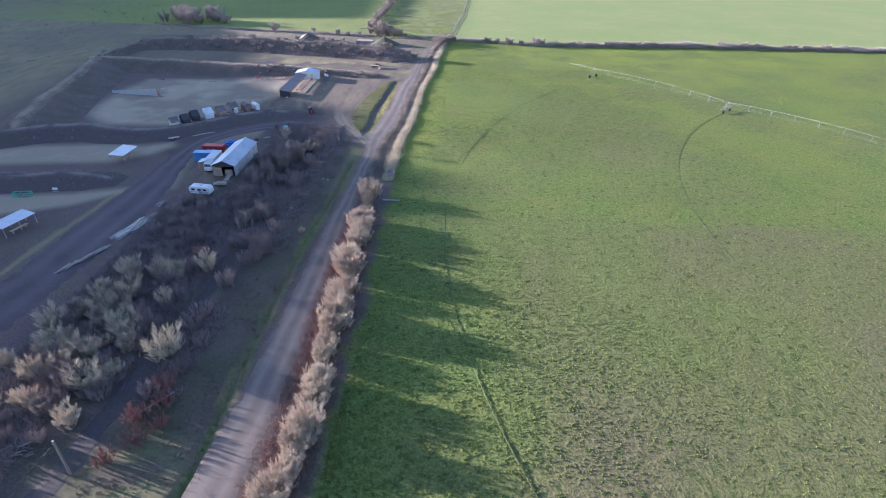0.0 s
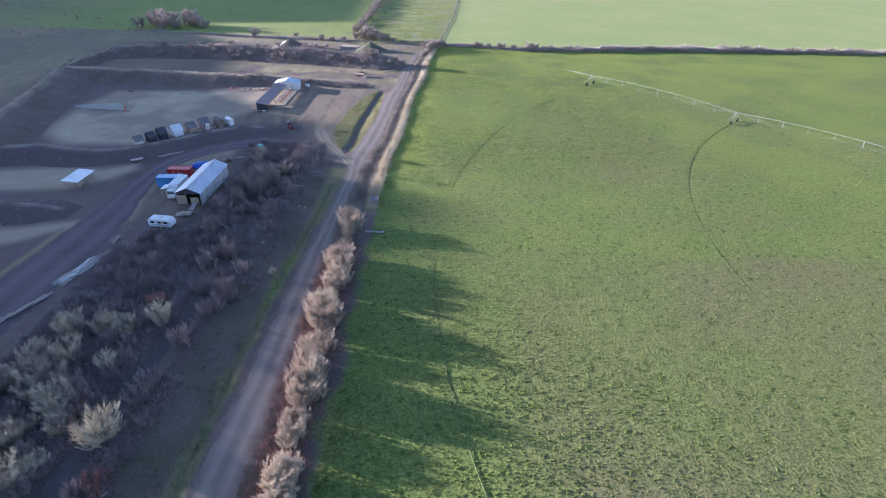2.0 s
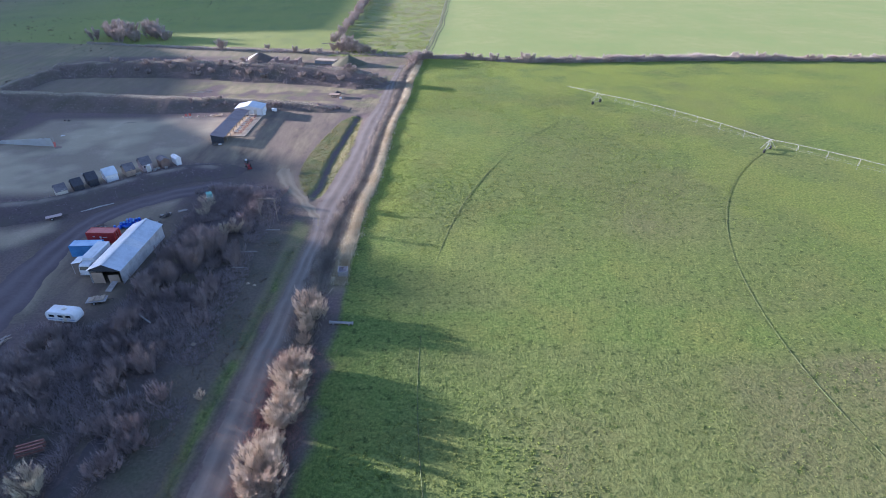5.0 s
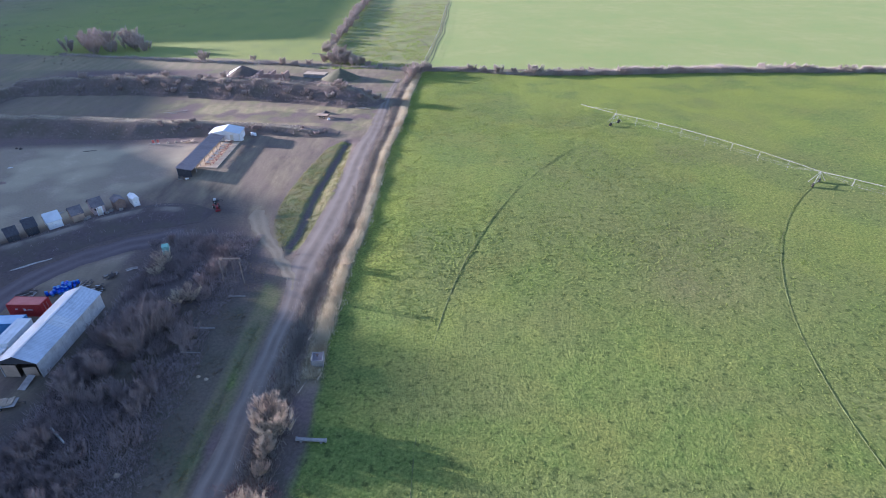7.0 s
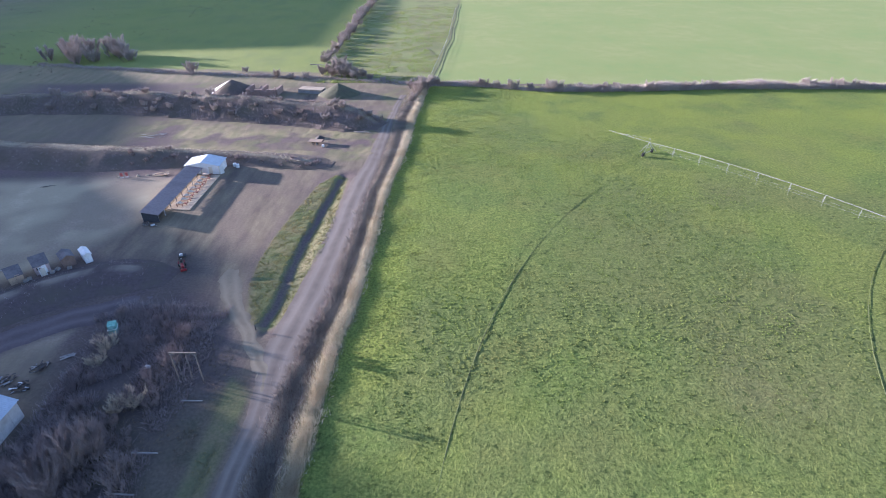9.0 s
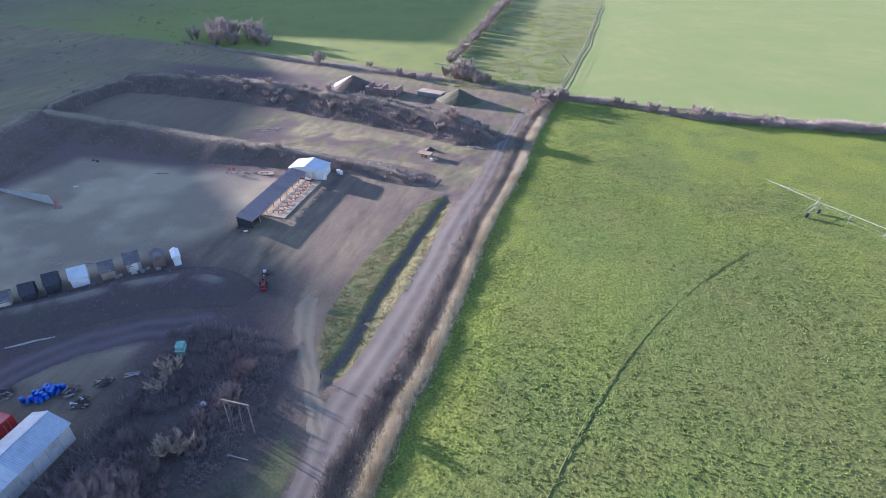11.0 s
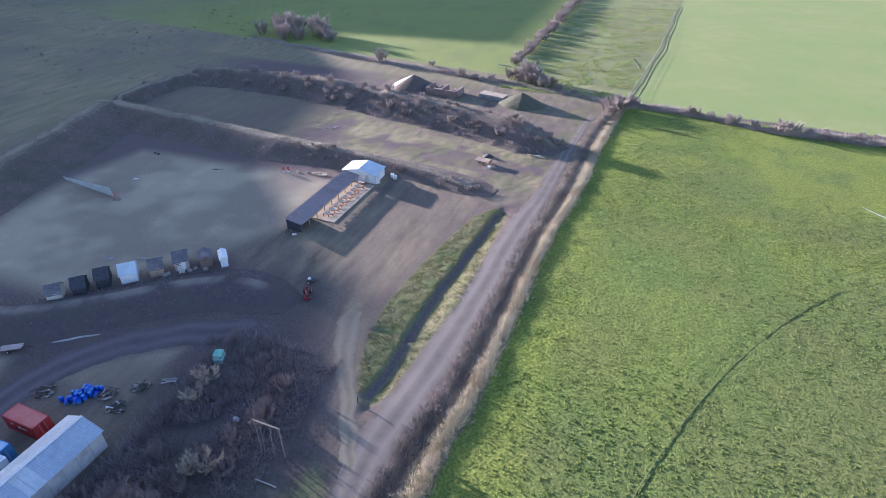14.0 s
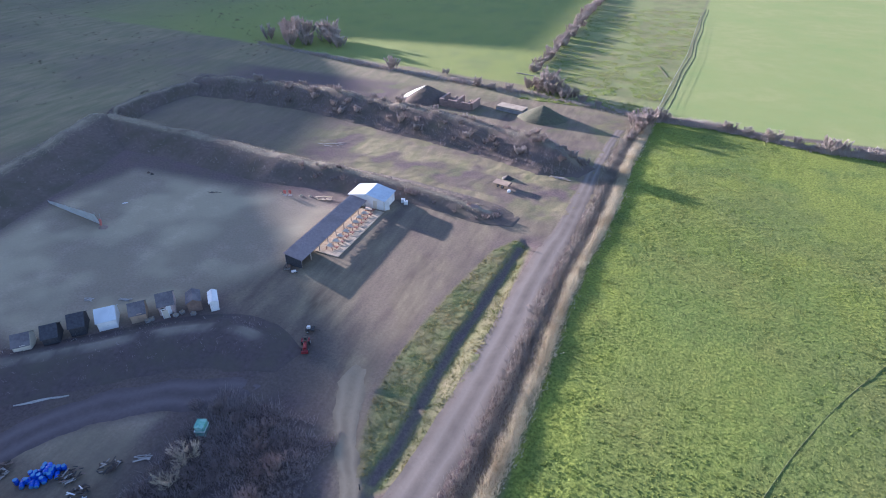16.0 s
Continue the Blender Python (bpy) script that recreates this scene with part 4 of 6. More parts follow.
hedge_trees = [bare_tree("hedge_tree", 360 + i, 4.5, 2.6, 8, 52, M_BARK, M_HEDGE, "bare grey-brown hedgerow bush between the fields", 0.075, 14, 0.7, 0.35) for i in range(3)]
hs = [(75, 141.0, 1.15), (78, 142, 0.95), (-14, 162, 1.15), (-9, 160.5, 1.1), (-18, 164, 0.95), (-5, 159, 0.85), (2, 157, 0.6), (8, 155, 0.55), (-11.5, 164, 1.15), (-1, 160, 0.6), (118, 142.5, 0.75), (96, 141.8, 0.6), (101, 142.4, 0.7), (160, 144, 0.8), (60, 143, 0.7), (54, 145, 0.6), (46, 146.5, 0.65), (190, 145, 0.7), (-75.6, 168.5, 1.0), (-53, 169, 0.7),
      (-134, 184, 1.1), (-143, 196, 1.3), (-128, 188, 1.2), (-119, 194, 1.0), (-137, 202, 1.3), (-150, 190, 1.1), (-124, 199, 1.2), (-112, 190, 0.8), (-148, 206, 1.2), (-37, 160, 0.6), (-31, 158, 0.6), (-25, 160, 0.7), (22, 141, 0.9), (24, 146, 0.95), (26.5, 149.5, 1.0), (23, 136, 0.8), (29.5, 149, 0.8), (20.5, 128, 0.6), (25.5, 143, 0.85), (21.5, 132, 0.6)]
for y in np.arange(184, 380, 2.4):
    hs.append((-21 + 0.025 * (y - 184) + 0.9 * g1.normal(), y + g1.normal(), (0.5 + 0.3 * g1.random()) * (0.9 if y < 230 else 1.15)))
hs = [(x, y, s_ * (1.55 if x < -105 else 1.25 if -20 < x < 0 and y < 166 else 1.0)) for x, y, s_ in hs]
placed(hedge_trees, hs, g1, "hedgerow bushes")


def stuff(name, root, tip, width, material, label, category):
    g = np.random.default_rng(len(root))
    ob = part(name, mesh_np(name, *blades(root, tip, width, g)), material)
    return tagged(ob, label, category, kind="stuff")


def on_ground(x, y, lift=-0.04):
    return np.stack([x, y, height(x, y) + lift], 1)


def clumped(x, y, per, tall, lean, gen):
    """Blades in clumps: roots near each spot and tips above."""
    n = len(x) * per
    cx, cy = np.repeat(x, per), np.repeat(y, per)
    h = np.repeat(tall if np.ndim(tall) else np.full(len(x), tall), per) * (0.5 + 0.6 * gen.random(n))
    off = gen.normal(size=(n, 2)) * 0.35 * np.minimum(h, 1.2)[:, None]
    r = on_ground(cx + off[:, 0], cy + off[:, 1])
    t = r + np.stack([off[:, 0] * lean + gen.normal(size=n) * 0.3 * h, off[:, 1] * lean + gen.normal(size=n) * 0.3 * h, h], 1)
    return r, t, n


g2 = np.random.default_rng(21)

# grass clumps of the irrigated field
n = 230000
fx, fy = 12 + 220 * g2.random(n) ** 1.6, -150 + 297 * g2.random(n)
keep = (fx > edge_x(fy) + 0.4) & (fy < 146) & (fbm(fx, fy, 0.8, 2, 70) + 0.3 * fbm(fx, fy, 12, 2, 71) > 0.5) & (g2.random(n) < 0.8)
fx, fy = fx[keep], fy[keep]
r, t, n = clumped(fx, fy, 5, 0.075 + 0.135 * g2.random(len(fx)) ** 2, 1.5, g2)
stuff("field_grass", r, t, 0.12 + 0.16 * g2.random(n), M_TUFT, "clumpy green grass of the irrigated field", "grass")

# straw-coloured grass between ditch and field
n = 11000
y = -38 + 182 * g2.random(n)
x = edge_x(y) - 1.3 + 0.62 * g2.normal(size=n)
r, t, n = clumped(x, y, 6, 0.6 + 0.5 * fbm(x, y, 4, 2, 72), 0.6, g2)
stuff("dead_grass", r, t, 0.09, M_STRAW, "pale dead grass standing along the field edge", "grass")

# dark withered sedge in the roadside ditch
n = 15000
y = -60 + 204 * g2.random(n)
x = np.interp(y, [p[1] for p in SIDE_DITCH], [p[0] for p in SIDE_DITCH]) + 1.0 * g2.normal(size=n) - 0.5
r, t, n = clumped(x, y, 5, 0.6 + 0.5 * g2.random(n), 0.7, g2)
stuff("ditch_sedge", r, t, 0.08, M_SEDGE, "withered brown sedge filling the roadside ditch", "sedge")

# verge grass beside the short ditch and along the green ditch
n = 9000
x, y = -7 + 14 * g2.random(n), 0.5 + 62 * g2.random(n)
m = masks(x, y)
keep = (m["verge"] > 0.5) & (m["dirt"] < 0.5) & (g2.random(n) < 0.9)
x, y = x[keep], y[keep]
y2 = -150 + 125 * g2.random(1800)
x2 = np.interp(y2, [p[1] for p in GREEN_DITCH], [p[0] for p in GREEN_DITCH]) + 0.5 * g2.normal(size=1800)
r, t, n = clumped(np.concatenate([x, x2]), np.concatenate([y, y2]), 5, 0.2, 0.8, g2)
stuff("verge_grass", r, t, 0.1, M_VERGE, "rough green and yellow grass on the verges", "grass")

# low scrub between the barn and the road
n = 34000
x, y = -42 + 38 * g2.random(n), -142 + 148 * g2.random(n)
keep = ((y > -74) | (np.abs(x - (-19 + 0.1 * (y + 100))) > 2.2)) & ~((x < -27.5) & (y > -50)) & (x < np.where(y > -75, -6.0, -10.5) - 2.5 * fbm(x, y, 7, 2, 45)) & ((y < -14) | (x > -31))
keep &= (np.hypot(x + 24.4, y + 75.4) > 3.2) & (fbm(x, y, 9, 2, 44) > 0.31) & ((y > -116) | (x < -29))
x, y = x[keep], y[keep]
r, t, n = clumped(x, y, 9, (0.4 + 1.3 * g2.random(len(x)) ** 2) * smooth(-3, -16, x) + 0.25, 1.0, g2)
stuff("scrub", r, t, 0.065, M_PURPLE, "dense dark bramble and bare scrub", "scrub")

# rough growth on the berms
rs, ts = [], []
for i, (bx, by, bz) in enumerate(BANKS):
    w = bx.size
    for _ in range(14 if i == 1 else (2 if i != 1 else 5)):
        pick = g2.integers(0, w, 700 if i < 2 else 350)
        px, py, pz = bx.ravel()[pick] + 0.4 * g2.normal(size=len(pick)), by.ravel()[pick] + 0.4 * g2.normal(size=len(pick)), bz.ravel()[pick]
        ok = pz > 0.3
        px, py, pz = px[ok], py[ok], pz[ok]
        for _ in range(4):
            k = len(px)
            r0 = np.stack([px + 0.15 * g2.normal(size=k), py + 0.15 * g2.normal(size=k), pz - 0.25], 1)
            rs.append(r0)
            ts.append(r0 + np.stack([0.3 * g2.normal(size=k), 0.3 * g2.normal(size=k), 0.4 + (1.0 if i == 1 else 0.5) * g2.random(k)], 1))
r, t = np.concatenate(rs), np.concatenate(ts)
stuff("berm_weeds", r, t, 0.06, M_PURPLE, "withered weeds growing over the earth banks", "weeds")

# scrub bushes over the tall berm
bx, by, bz = BANKS[1]
for _ in range(60):
    i, j = g2.integers(30, bx.shape[0] - 3), g2.integers(3, 12)
    s = 0.22 + 0.25 * g2.random()
    copy_thing(hedge_trees[g2.integers(0, 3)], pose(bx[i, j], by[i, j], bz[i, j] - 0.15, 0, 0, 360 * g2.random()) @ Matrix.Diagonal((s * 1.2, s * 1.2, s, 1)))

bx, by, bz = BANKS[0]
for _ in range(26):
    i, j = g2.integers(int(bx.shape[0] * 0.55), bx.shape[0] - 6), g2.integers(3, 10)
    s = 0.22 + 0.2 * g2.random()
    copy_thing(thorns[g2.integers(0, 3)], pose(bx[i, j], by[i, j], bz[i, j] - 0.1, 0, 0, 360 * g2.random()) @ Matrix.Diagonal((s * 1.3, s * 1.3, s, 1)))

# dry grass along the crests
rs, ts = [], []
for bx, by, bz in BANKS[:3]:
    rows_ = slice(bx.shape[1] // 2 - 1, bx.shape[1] // 2 + 2)
    px, py, pz = [np.repeat(a[:, rows_].ravel(), 22) for a in (bx, by, bz)]
    tall_ = pz > 0.9
    px, py, pz = px[tall_], py[tall_], pz[tall_]
    k = len(px)
    r0 = np.stack([px + 0.6 * g2.normal(size=k), py + 0.5 * g2.normal(size=k), pz - 0.15], 1)
    rs.append(r0)
    ts.append(r0 + np.stack([0.2 * g2.normal(size=k), 0.2 * g2.normal(size=k), 0.22 + 0.2 * g2.random(k)], 1))
stuff("crest_grass", np.concatenate(rs), np.concatenate(ts), 0.06, M_STRAW, "pale dry grass along the crests of the banks", "grass")

# the hedge beyond the field and the line of bushes behind the yard
def hedge_y(x):
    return 148.8 - 0.02 * (x - 26) - 7 * smooth(40, 75, x) + 5 * smooth(90, 160, x)


n = 12000
x = 24 + 420 * g2.random(n) ** 1.3
y = hedge_y(x) + 0.9 * g2.normal(size=n)
x3 = -150 + 172 * g2.random(1500)
y3 = np.interp(x3, [-150, -103, -78, -15, 22], [182, 172, 167, 158, 150]) + 1.2 * g2.normal(size=1500)
hh = np.concatenate([(1.0 + 3.6 * np.maximum(fbm(x, y, 9, 3, 50) - 0.25, 0)) * (0.75 + 0.45 * smooth(60, 80, x)), 0.5 + 1.3 * fbm(x3, y3, 9, 2, 52)])
r, t, n = clumped(np.concatenate([x, x3]), np.concatenate([y, y3]), 10, hh, 0.7, g2)
stuff("hedge", r, t, 0.1, M_HEDGE, "low bare hedge between field and pasture", "hedge")
for x in np.arange(27, 330, 3.1):
    if g2.random() < (0.45 if x < 72 else 0.85):
        px = x + g2.normal()
        s_ = (0.38 + 0.3 * g2.random()) * (0.85 if x < 72 else 1.1)
        copy_thing(hedge_trees[g2.integers(0, 3)], pose(px, float(hedge_y(px)) + 0.8 * g2.normal(), -0.05, 0, 0, 360 * g2.random()) @ Matrix.Diagonal((s_ * 1.25, s_ * 1.1, s_, 1)))

# dark brush scattered over the shaded slope
n = 1300
x, y = -330 + 215 * g2.random(n), 60 + 290 * g2.random(n)
keep = (fbm(x, y, 25, 3, 61) > 0.5) & ((y > 135) | (x < -140)) & ~((x > -115) & (y > 172))
x, y = x[keep], y[keep]
r, t, n = clumped(x, y, 16, 0.4 + 0.6 * g2.random(len(x)), 1.6, g2)
stuff("brush", r, t, 0.1, M_WITHER, "dark scattered brush on the shaded slope", "brush")

# rough grass on the strip beyond the field corner
n = 16000
y = 152 + 190 * g2.random(n) ** 1.3
x = -19 + (np.interp(y, [150, 175, 235, 369], [45, 48, 55, 64])) * g2.random(n)
keep = (fbm(x, y, 5, 3, 66) > 0.47) & (x < np.interp(y, [150, 175, 235, 369], [26, 29, 36, 45]))
x, y = x[keep], y[keep]
r, t, n = clumped(x, y, 6, 0.2 + 0.3 * g2.random(len(x)), 1.2, g2)
stuff("rough_grass", r, t, 0.14, M_TUFT, "rough tussocky grass on the strip beside the pasture", "grass")

# withered grass between the scrub and the road, and red brambles under the willows
n = 15000
x, y = -33 + 30 * g2.random(n), -148 + 146 * g2.random(n)
keep = (fbm(x, y, 4, 3, 67) > 0.45) & (line_dist(x, y, LANE)[0] > 1.7) & ~((x < -27) & (y > -52)) & (x < np.interp(y, [p[1] for p in ROAD_W], [p[0] for p in ROAD_W]) - 2.2)
x, y = x[keep], y[keep]
r, t, n = clumped(x, y, 6, 0.15 + 0.25 * g2.random(len(x)), 1.2, g2)
stuff("withered_grass", r, t, 0.08, M_WITHER, "dark withered grass between scrub and road", "grass")
n = 8500
y = -152 + 96 * g2.random(n)
x = 7.0 - 2.2 * np.maximum(0, (-118 - y) / 30) + 1.9 * g2.normal(size=n)
r, t, n = clumped(x, y, 7, 0.4 + 0.6 * g2.random(n), 0.8, g2)
stuff("bramble", r, t, 0.045, M_DOGWOOD, "reddish brambles under the row of willows", "bramble")

# ---- buildings ----
def corrugated(width, length, wave=0.25, depth=0.03, thick=0.02):
    """A sheet in x (width) and y (length), its ribs running along y."""
    n = max(8, int(width / wave) * 4)
    bm = bmesh.new()
    prev = None
    for i in range(n + 1):
        x = width * i / n
        z = depth * (0.5 + 0.5 * math.sin(2 * math.pi * i / 4))
        cur = [bm.verts.new(p) for p in ((x, 0, z), (x, length, z), (x, length, z - thick), (x, 0, z - thick))]
        if prev:
            for a in range(4):
                b = (a + 1) % 4
                bm.faces.new((prev[a], prev[b], cur[b], cur[a]))
        else:
            bm.faces.new(cur)
        prev = cur
    bm.faces.new(prev[::-1])
    bmesh.ops.recalc_face_normals(bm, faces=bm.faces[:])
    return bm


def slope_pose(x0, z0, x1, z1, y=0.0):
    """Pose that lays a sheet's x axis from (x0, z0) up or down to (x1, z1)."""
    return pose(x0, y, z0, 0, -math.degrees(math.atan2(z1 - z0, x1 - x0)), 0)


def build_barn():
    ob = thing("barn", pose(-32.75, -27.9, hz(-32.7, -28), 0, 0, -2.2), "long low barn with pale metal roof and polythene walls", "barn")
    half, eave, ridge, long = 3.05, 3.15, 4.45, 17.6
    y0, y1 = -long / 2, long / 2
    # the east and west walls, panel by panel between posts
    for side in (-1, 1):
        n = 9
        wide = long / n
        first = part("wall_panel", boxes((0, 0, 1.55, 0.05, wide - 0.03, 3.1), bevel=0.012), M_PLAST, ob)
        for i in range(n):
            m = pose(side * half, y0 + wide * (i + 0.5), 0)
            if i == 0:
                first.matrix_basis = m
            else:
                shared("wall_panel", first, m, ob)
        post = part("post", boxes((0, 0, 1.55, 0.12, 0.12, 3.1)), M_WOODG, ob)
        post.matrix_basis = pose(side * (half - 0.1), y0 + 0.08, 0)
        for i in range(1, n + 1):
            shared("post", post, pose(side * (half - 0.1), y0 + wide * i - 0.08, 0), ob)
    # the gable ends: closed to the north, open below to the south
    bm = prism([(-half, 0), (half, 0), (half, eave), (0, ridge - 0.05), (-half, eave)], y1 - 0.06, y1)
    part("gable_wall", bm, M_PLAST, ob)
    bm = prism([(-half, eave - 0.35), (half, eave - 0.35), (half, eave), (0, ridge - 0.05), (-half, eave)], y0, y0 + 0.06)
    part("gable_board", bm, M_DARKB, ob, "dark boarded gable")
    for box in ((-1.7, y0 + 0.1, 1.2, 2.2, 0.08, 2.4), (1.2, y0 + 0.3, 0.9, 1.9, 0.08, 1.8, 0, 0, 8)):
        part("front_panel", boxes(box), M_TAN, ob, "tan boards closing part of the open front")
    part("ramp_board", boxes((1.4, y0 - 1.4, 0.35, 1.2, 2.6, 0.06, 14, 0, -6)), M_WOODG, ob, "grey board leaning at the front")
    # roof sheets
    sheets = 16
    wide = (long + 0.6) / sheets
    for side in (-1, 1):
        run = math.hypot(half + 0.25, ridge - eave + 0.1)
        bm = corrugated(wide - 0.01, run, 0.28, 0.035, 0.012)
        bmesh.ops.rotate(bm, verts=bm.verts[:], matrix=Matrix.Rotation(radians(-90), 3, "Z"))
        first = None
        for i in range(sheets):
            tilt = math.degrees(math.atan2(ridge - eave + 0.1, half + 0.25))
            base = pose(0, y0 - 0.3 + wide * (i + (1 if side > 0 else 0)), ridge + 0.02, 0, tilt, 0)
            if side < 0:
                base = pose(0, y0 - 0.3 + wide * i, ridge + 0.02, 0, tilt, 180)
            base = pose(0, 0, 0.0) @ base
            if side < 0:
                base = pose(0, y0 - 0.3 + wide * i, ridge + 0.02, 0, 0, 180) @ pose(0, 0, 0, 0, tilt, 0)
            mat = M_ROOFB if (i in (7, 8) or side < 0) else M_ROOFA
            if first is None or mat is not first.data.materials[0]:
                o = part("roof_sheet", bm.copy(), mat, ob)
                o.matrix_basis = base
                first = o
            else:
                shared("roof_sheet", first, base, ob)
        bm.free()
    part("ridge_cap", boxes((0, 0, ridge + 0.06, 0.45, long + 0.6, 0.04), bevel=0.015), M_ROOFB, ob)
    part("centre_strip", boxes((1.6, 0, ridge - 0.6, 3.3, 0.5, 0.03, 0, 22.5, 0)), M_ROOFB, ob, "pale strip over the roof's joint")


build_barn()


def container(name, m, body, roof, label, marks):
    ob = thing(name, m, label, "container")
    L, W, H = 6.06, 2.44, 2.59
    for sy in (-1, 1):
        bm = corrugated(L - 0.3, H - 0.35, 0.28, 0.04, 0.01)
        o = part("side_wall", bm, body, ob)
        o.matrix_basis = pose(-L / 2 + 0.15, sy * (W / 2 - 0.05), 0.18, 90, 0, 0)
    part("end_wall", boxes((-L / 2 + 0.04, 0, H / 2, 0.05, W - 0.2, H - 0.3)), body, ob)
    for s in (-1, 1):
        d = part("door", boxes((L / 2 - 0.04, s * (W / 4 - 0.02), H / 2, 0.06, W / 2 - 0.12, H - 0.3), bevel=0.015), body, ob)
        part("lock_rod", rods(((L / 2 + 0.02, s * 0.35, 0.2), (L / 2 + 0.02, s * 0.35, H - 0.2), 0.02)), M_STEEL, d)
    frame_items = []
    for sx in (-1, 1):
        for sy in (-1, 1):
            frame_items.append((sx * (L / 2 - 0.08), sy * (W / 2 - 0.08), H / 2, 0.16, 0.16, H))
        frame_items += [(sx * (L / 2 - 0.08), 0, H - 0.06, 0.12, W - 0.1, 0.12), (sx * (L / 2 - 0.08), 0, 0.08, 0.12, W - 0.1, 0.16)]
    for sy in (-1, 1):
        frame_items += [(0, sy * (W / 2 - 0.05), H - 0.05, L - 0.1, 0.08, 0.1), (0, sy * (W / 2 - 0.05), 0.08, L - 0.1, 0.08, 0.16)]
    part("frame", boxes(*frame_items), body, ob)
    o = part("roof", corrugated(L - 0.2, W - 0.1, 0.3, 0.025, 0.01), roof, ob, "sun-bleached roof")
    o.matrix_basis = pose(-L / 2 + 0.1, -W / 2 + 0.05, H - 0.04)
    if marks:
        part("lettering", boxes((-1.4, -W / 2 - 0.012, 1.65, 0.5, 0.012, 0.18), (0.0, -W / 2 - 0.012, 1.5, 0.42, 0.012, 0.5), (0.9, -W / 2 - 0.012, 1.5, 0.9, 0.012, 0.16)), M_WHITE, ob, "faded white marks")
    return ob


container("shipping_container", pose(-41.6, -20.5, hz(-41.6, -20.5), 0, 0, -2), M_RED, M_REDROOF, "faded red steel shipping container beside the barn", True)
container("shipping_container", pose(-42.3, -25.7, hz(-42.3, -25.7), 0, 0, 2), M_BLUE, M_BLUEROOF, "pale blue steel shipping container beside the barn", False)


def wheel(parent, x, y, r, w, name="wheel"):
    bm = bmesh.new()
    bmesh.ops.create_cone(bm, cap_ends=True, segments=20, radius1=r, radius2=r, depth=w, matrix=pose(x, y, r, 90, 0, 0))
    bmesh.ops.bevel(bm, geom=[e for e in bm.edges if len(e.link_faces) == 2 and abs(e.calc_face_angle(0)) > 1], offset=min(0.05, w / 4), segments=2, affect="EDGES")
    o = part(name, bm, M_RUBBER, parent)
    bm = bmesh.new()
    bmesh.ops.create_cone(bm, cap_ends=True, segments=14, radius1=r * 0.55, radius2=r * 0.5, depth=w + 0.02, matrix=pose(x, y, r, 90, 0, 0))
    part("rim", bm, M_STEEL, o)


def build_truck():
    ob = thing("box_truck", pose(-38.3, -30.3, hz(-38.3, -30.3), 0, 0, -91), "white box truck parked along the barn wall", "truck")
    part("cargo_box", boxes((-0.9, 0, 2.05, 6.2, 2.35, 2.3), bevel=0.05), M_WHITE, ob)
    part("roof_cover", boxes((-0.9, 0, 3.23, 6.3, 2.4, 0.05), (-0.9, 0.6, 3.28, 6.0, 0.06, 0.05), (-0.9, -0.6, 3.28, 6.0, 0.06, 0.05)), M_ROOFB, ob)
    bm = prism([(2.3, 0.7), (4.15, 0.7), (4.2, 1.45), (3.85, 2.4), (3.6, 2.6), (2.3, 2.6)], -1.05, 1.05)
    bmesh.ops.bevel(bm, geom=bm.edges[:], offset=0.06, segments=2, affect="EDGES")
    cab = part("cab", bm, M_WHITE, ob)
    part("windscreen", boxes((4.06, 0, 1.95, 0.04, 1.75, 0.72, 0, -20, 0)), M_GLASS, cab)
    for s in (-1, 1):
        part("side_window", boxes((3.2, s * 1.065, 2.0, 0.8, 0.03, 0.5)), M_GLASS, cab)
        part("headlight", boxes((4.2, s * 0.75, 0.95, 0.05, 0.3, 0.18), bevel=0.01), M_STEEL, cab)
    part("bumper", boxes((4.22, 0, 0.62, 0.14, 2.1, 0.22), bevel=0.03), M_STEEL, ob)
    part("chassis", boxes((0, 0.4, 0.75, 7.6, 0.1, 0.2), (0, -0.4, 0.75, 7.6, 0.1, 0.2)), M_IRON, ob)
    for x in (-2.4, 3.1):
        for s in (-1, 1):
            wheel(ob, x, s * 0.92, 0.42, 0.26)
    a = thing("awning", pose(-40.4, -32.3, hz(-40.4, -32.3), 0, 0, 0), "white sheet awning on thin posts beside the truck", "awning")
    part("roof", boxes((0.2, 0, 2.72, 2.0, 2.6, 0.05, 0, -10, 0), bevel=0.01), M_WHITE, a)
    for x in (-0.7, 0.9):
        for y in (-1.2, 1.2):
            part("post", rods(((x, y, 0), (x, y, 2.62 + 0.17 * (x + 0.7)), 0.035)), M_WOODG, a)


build_truck()


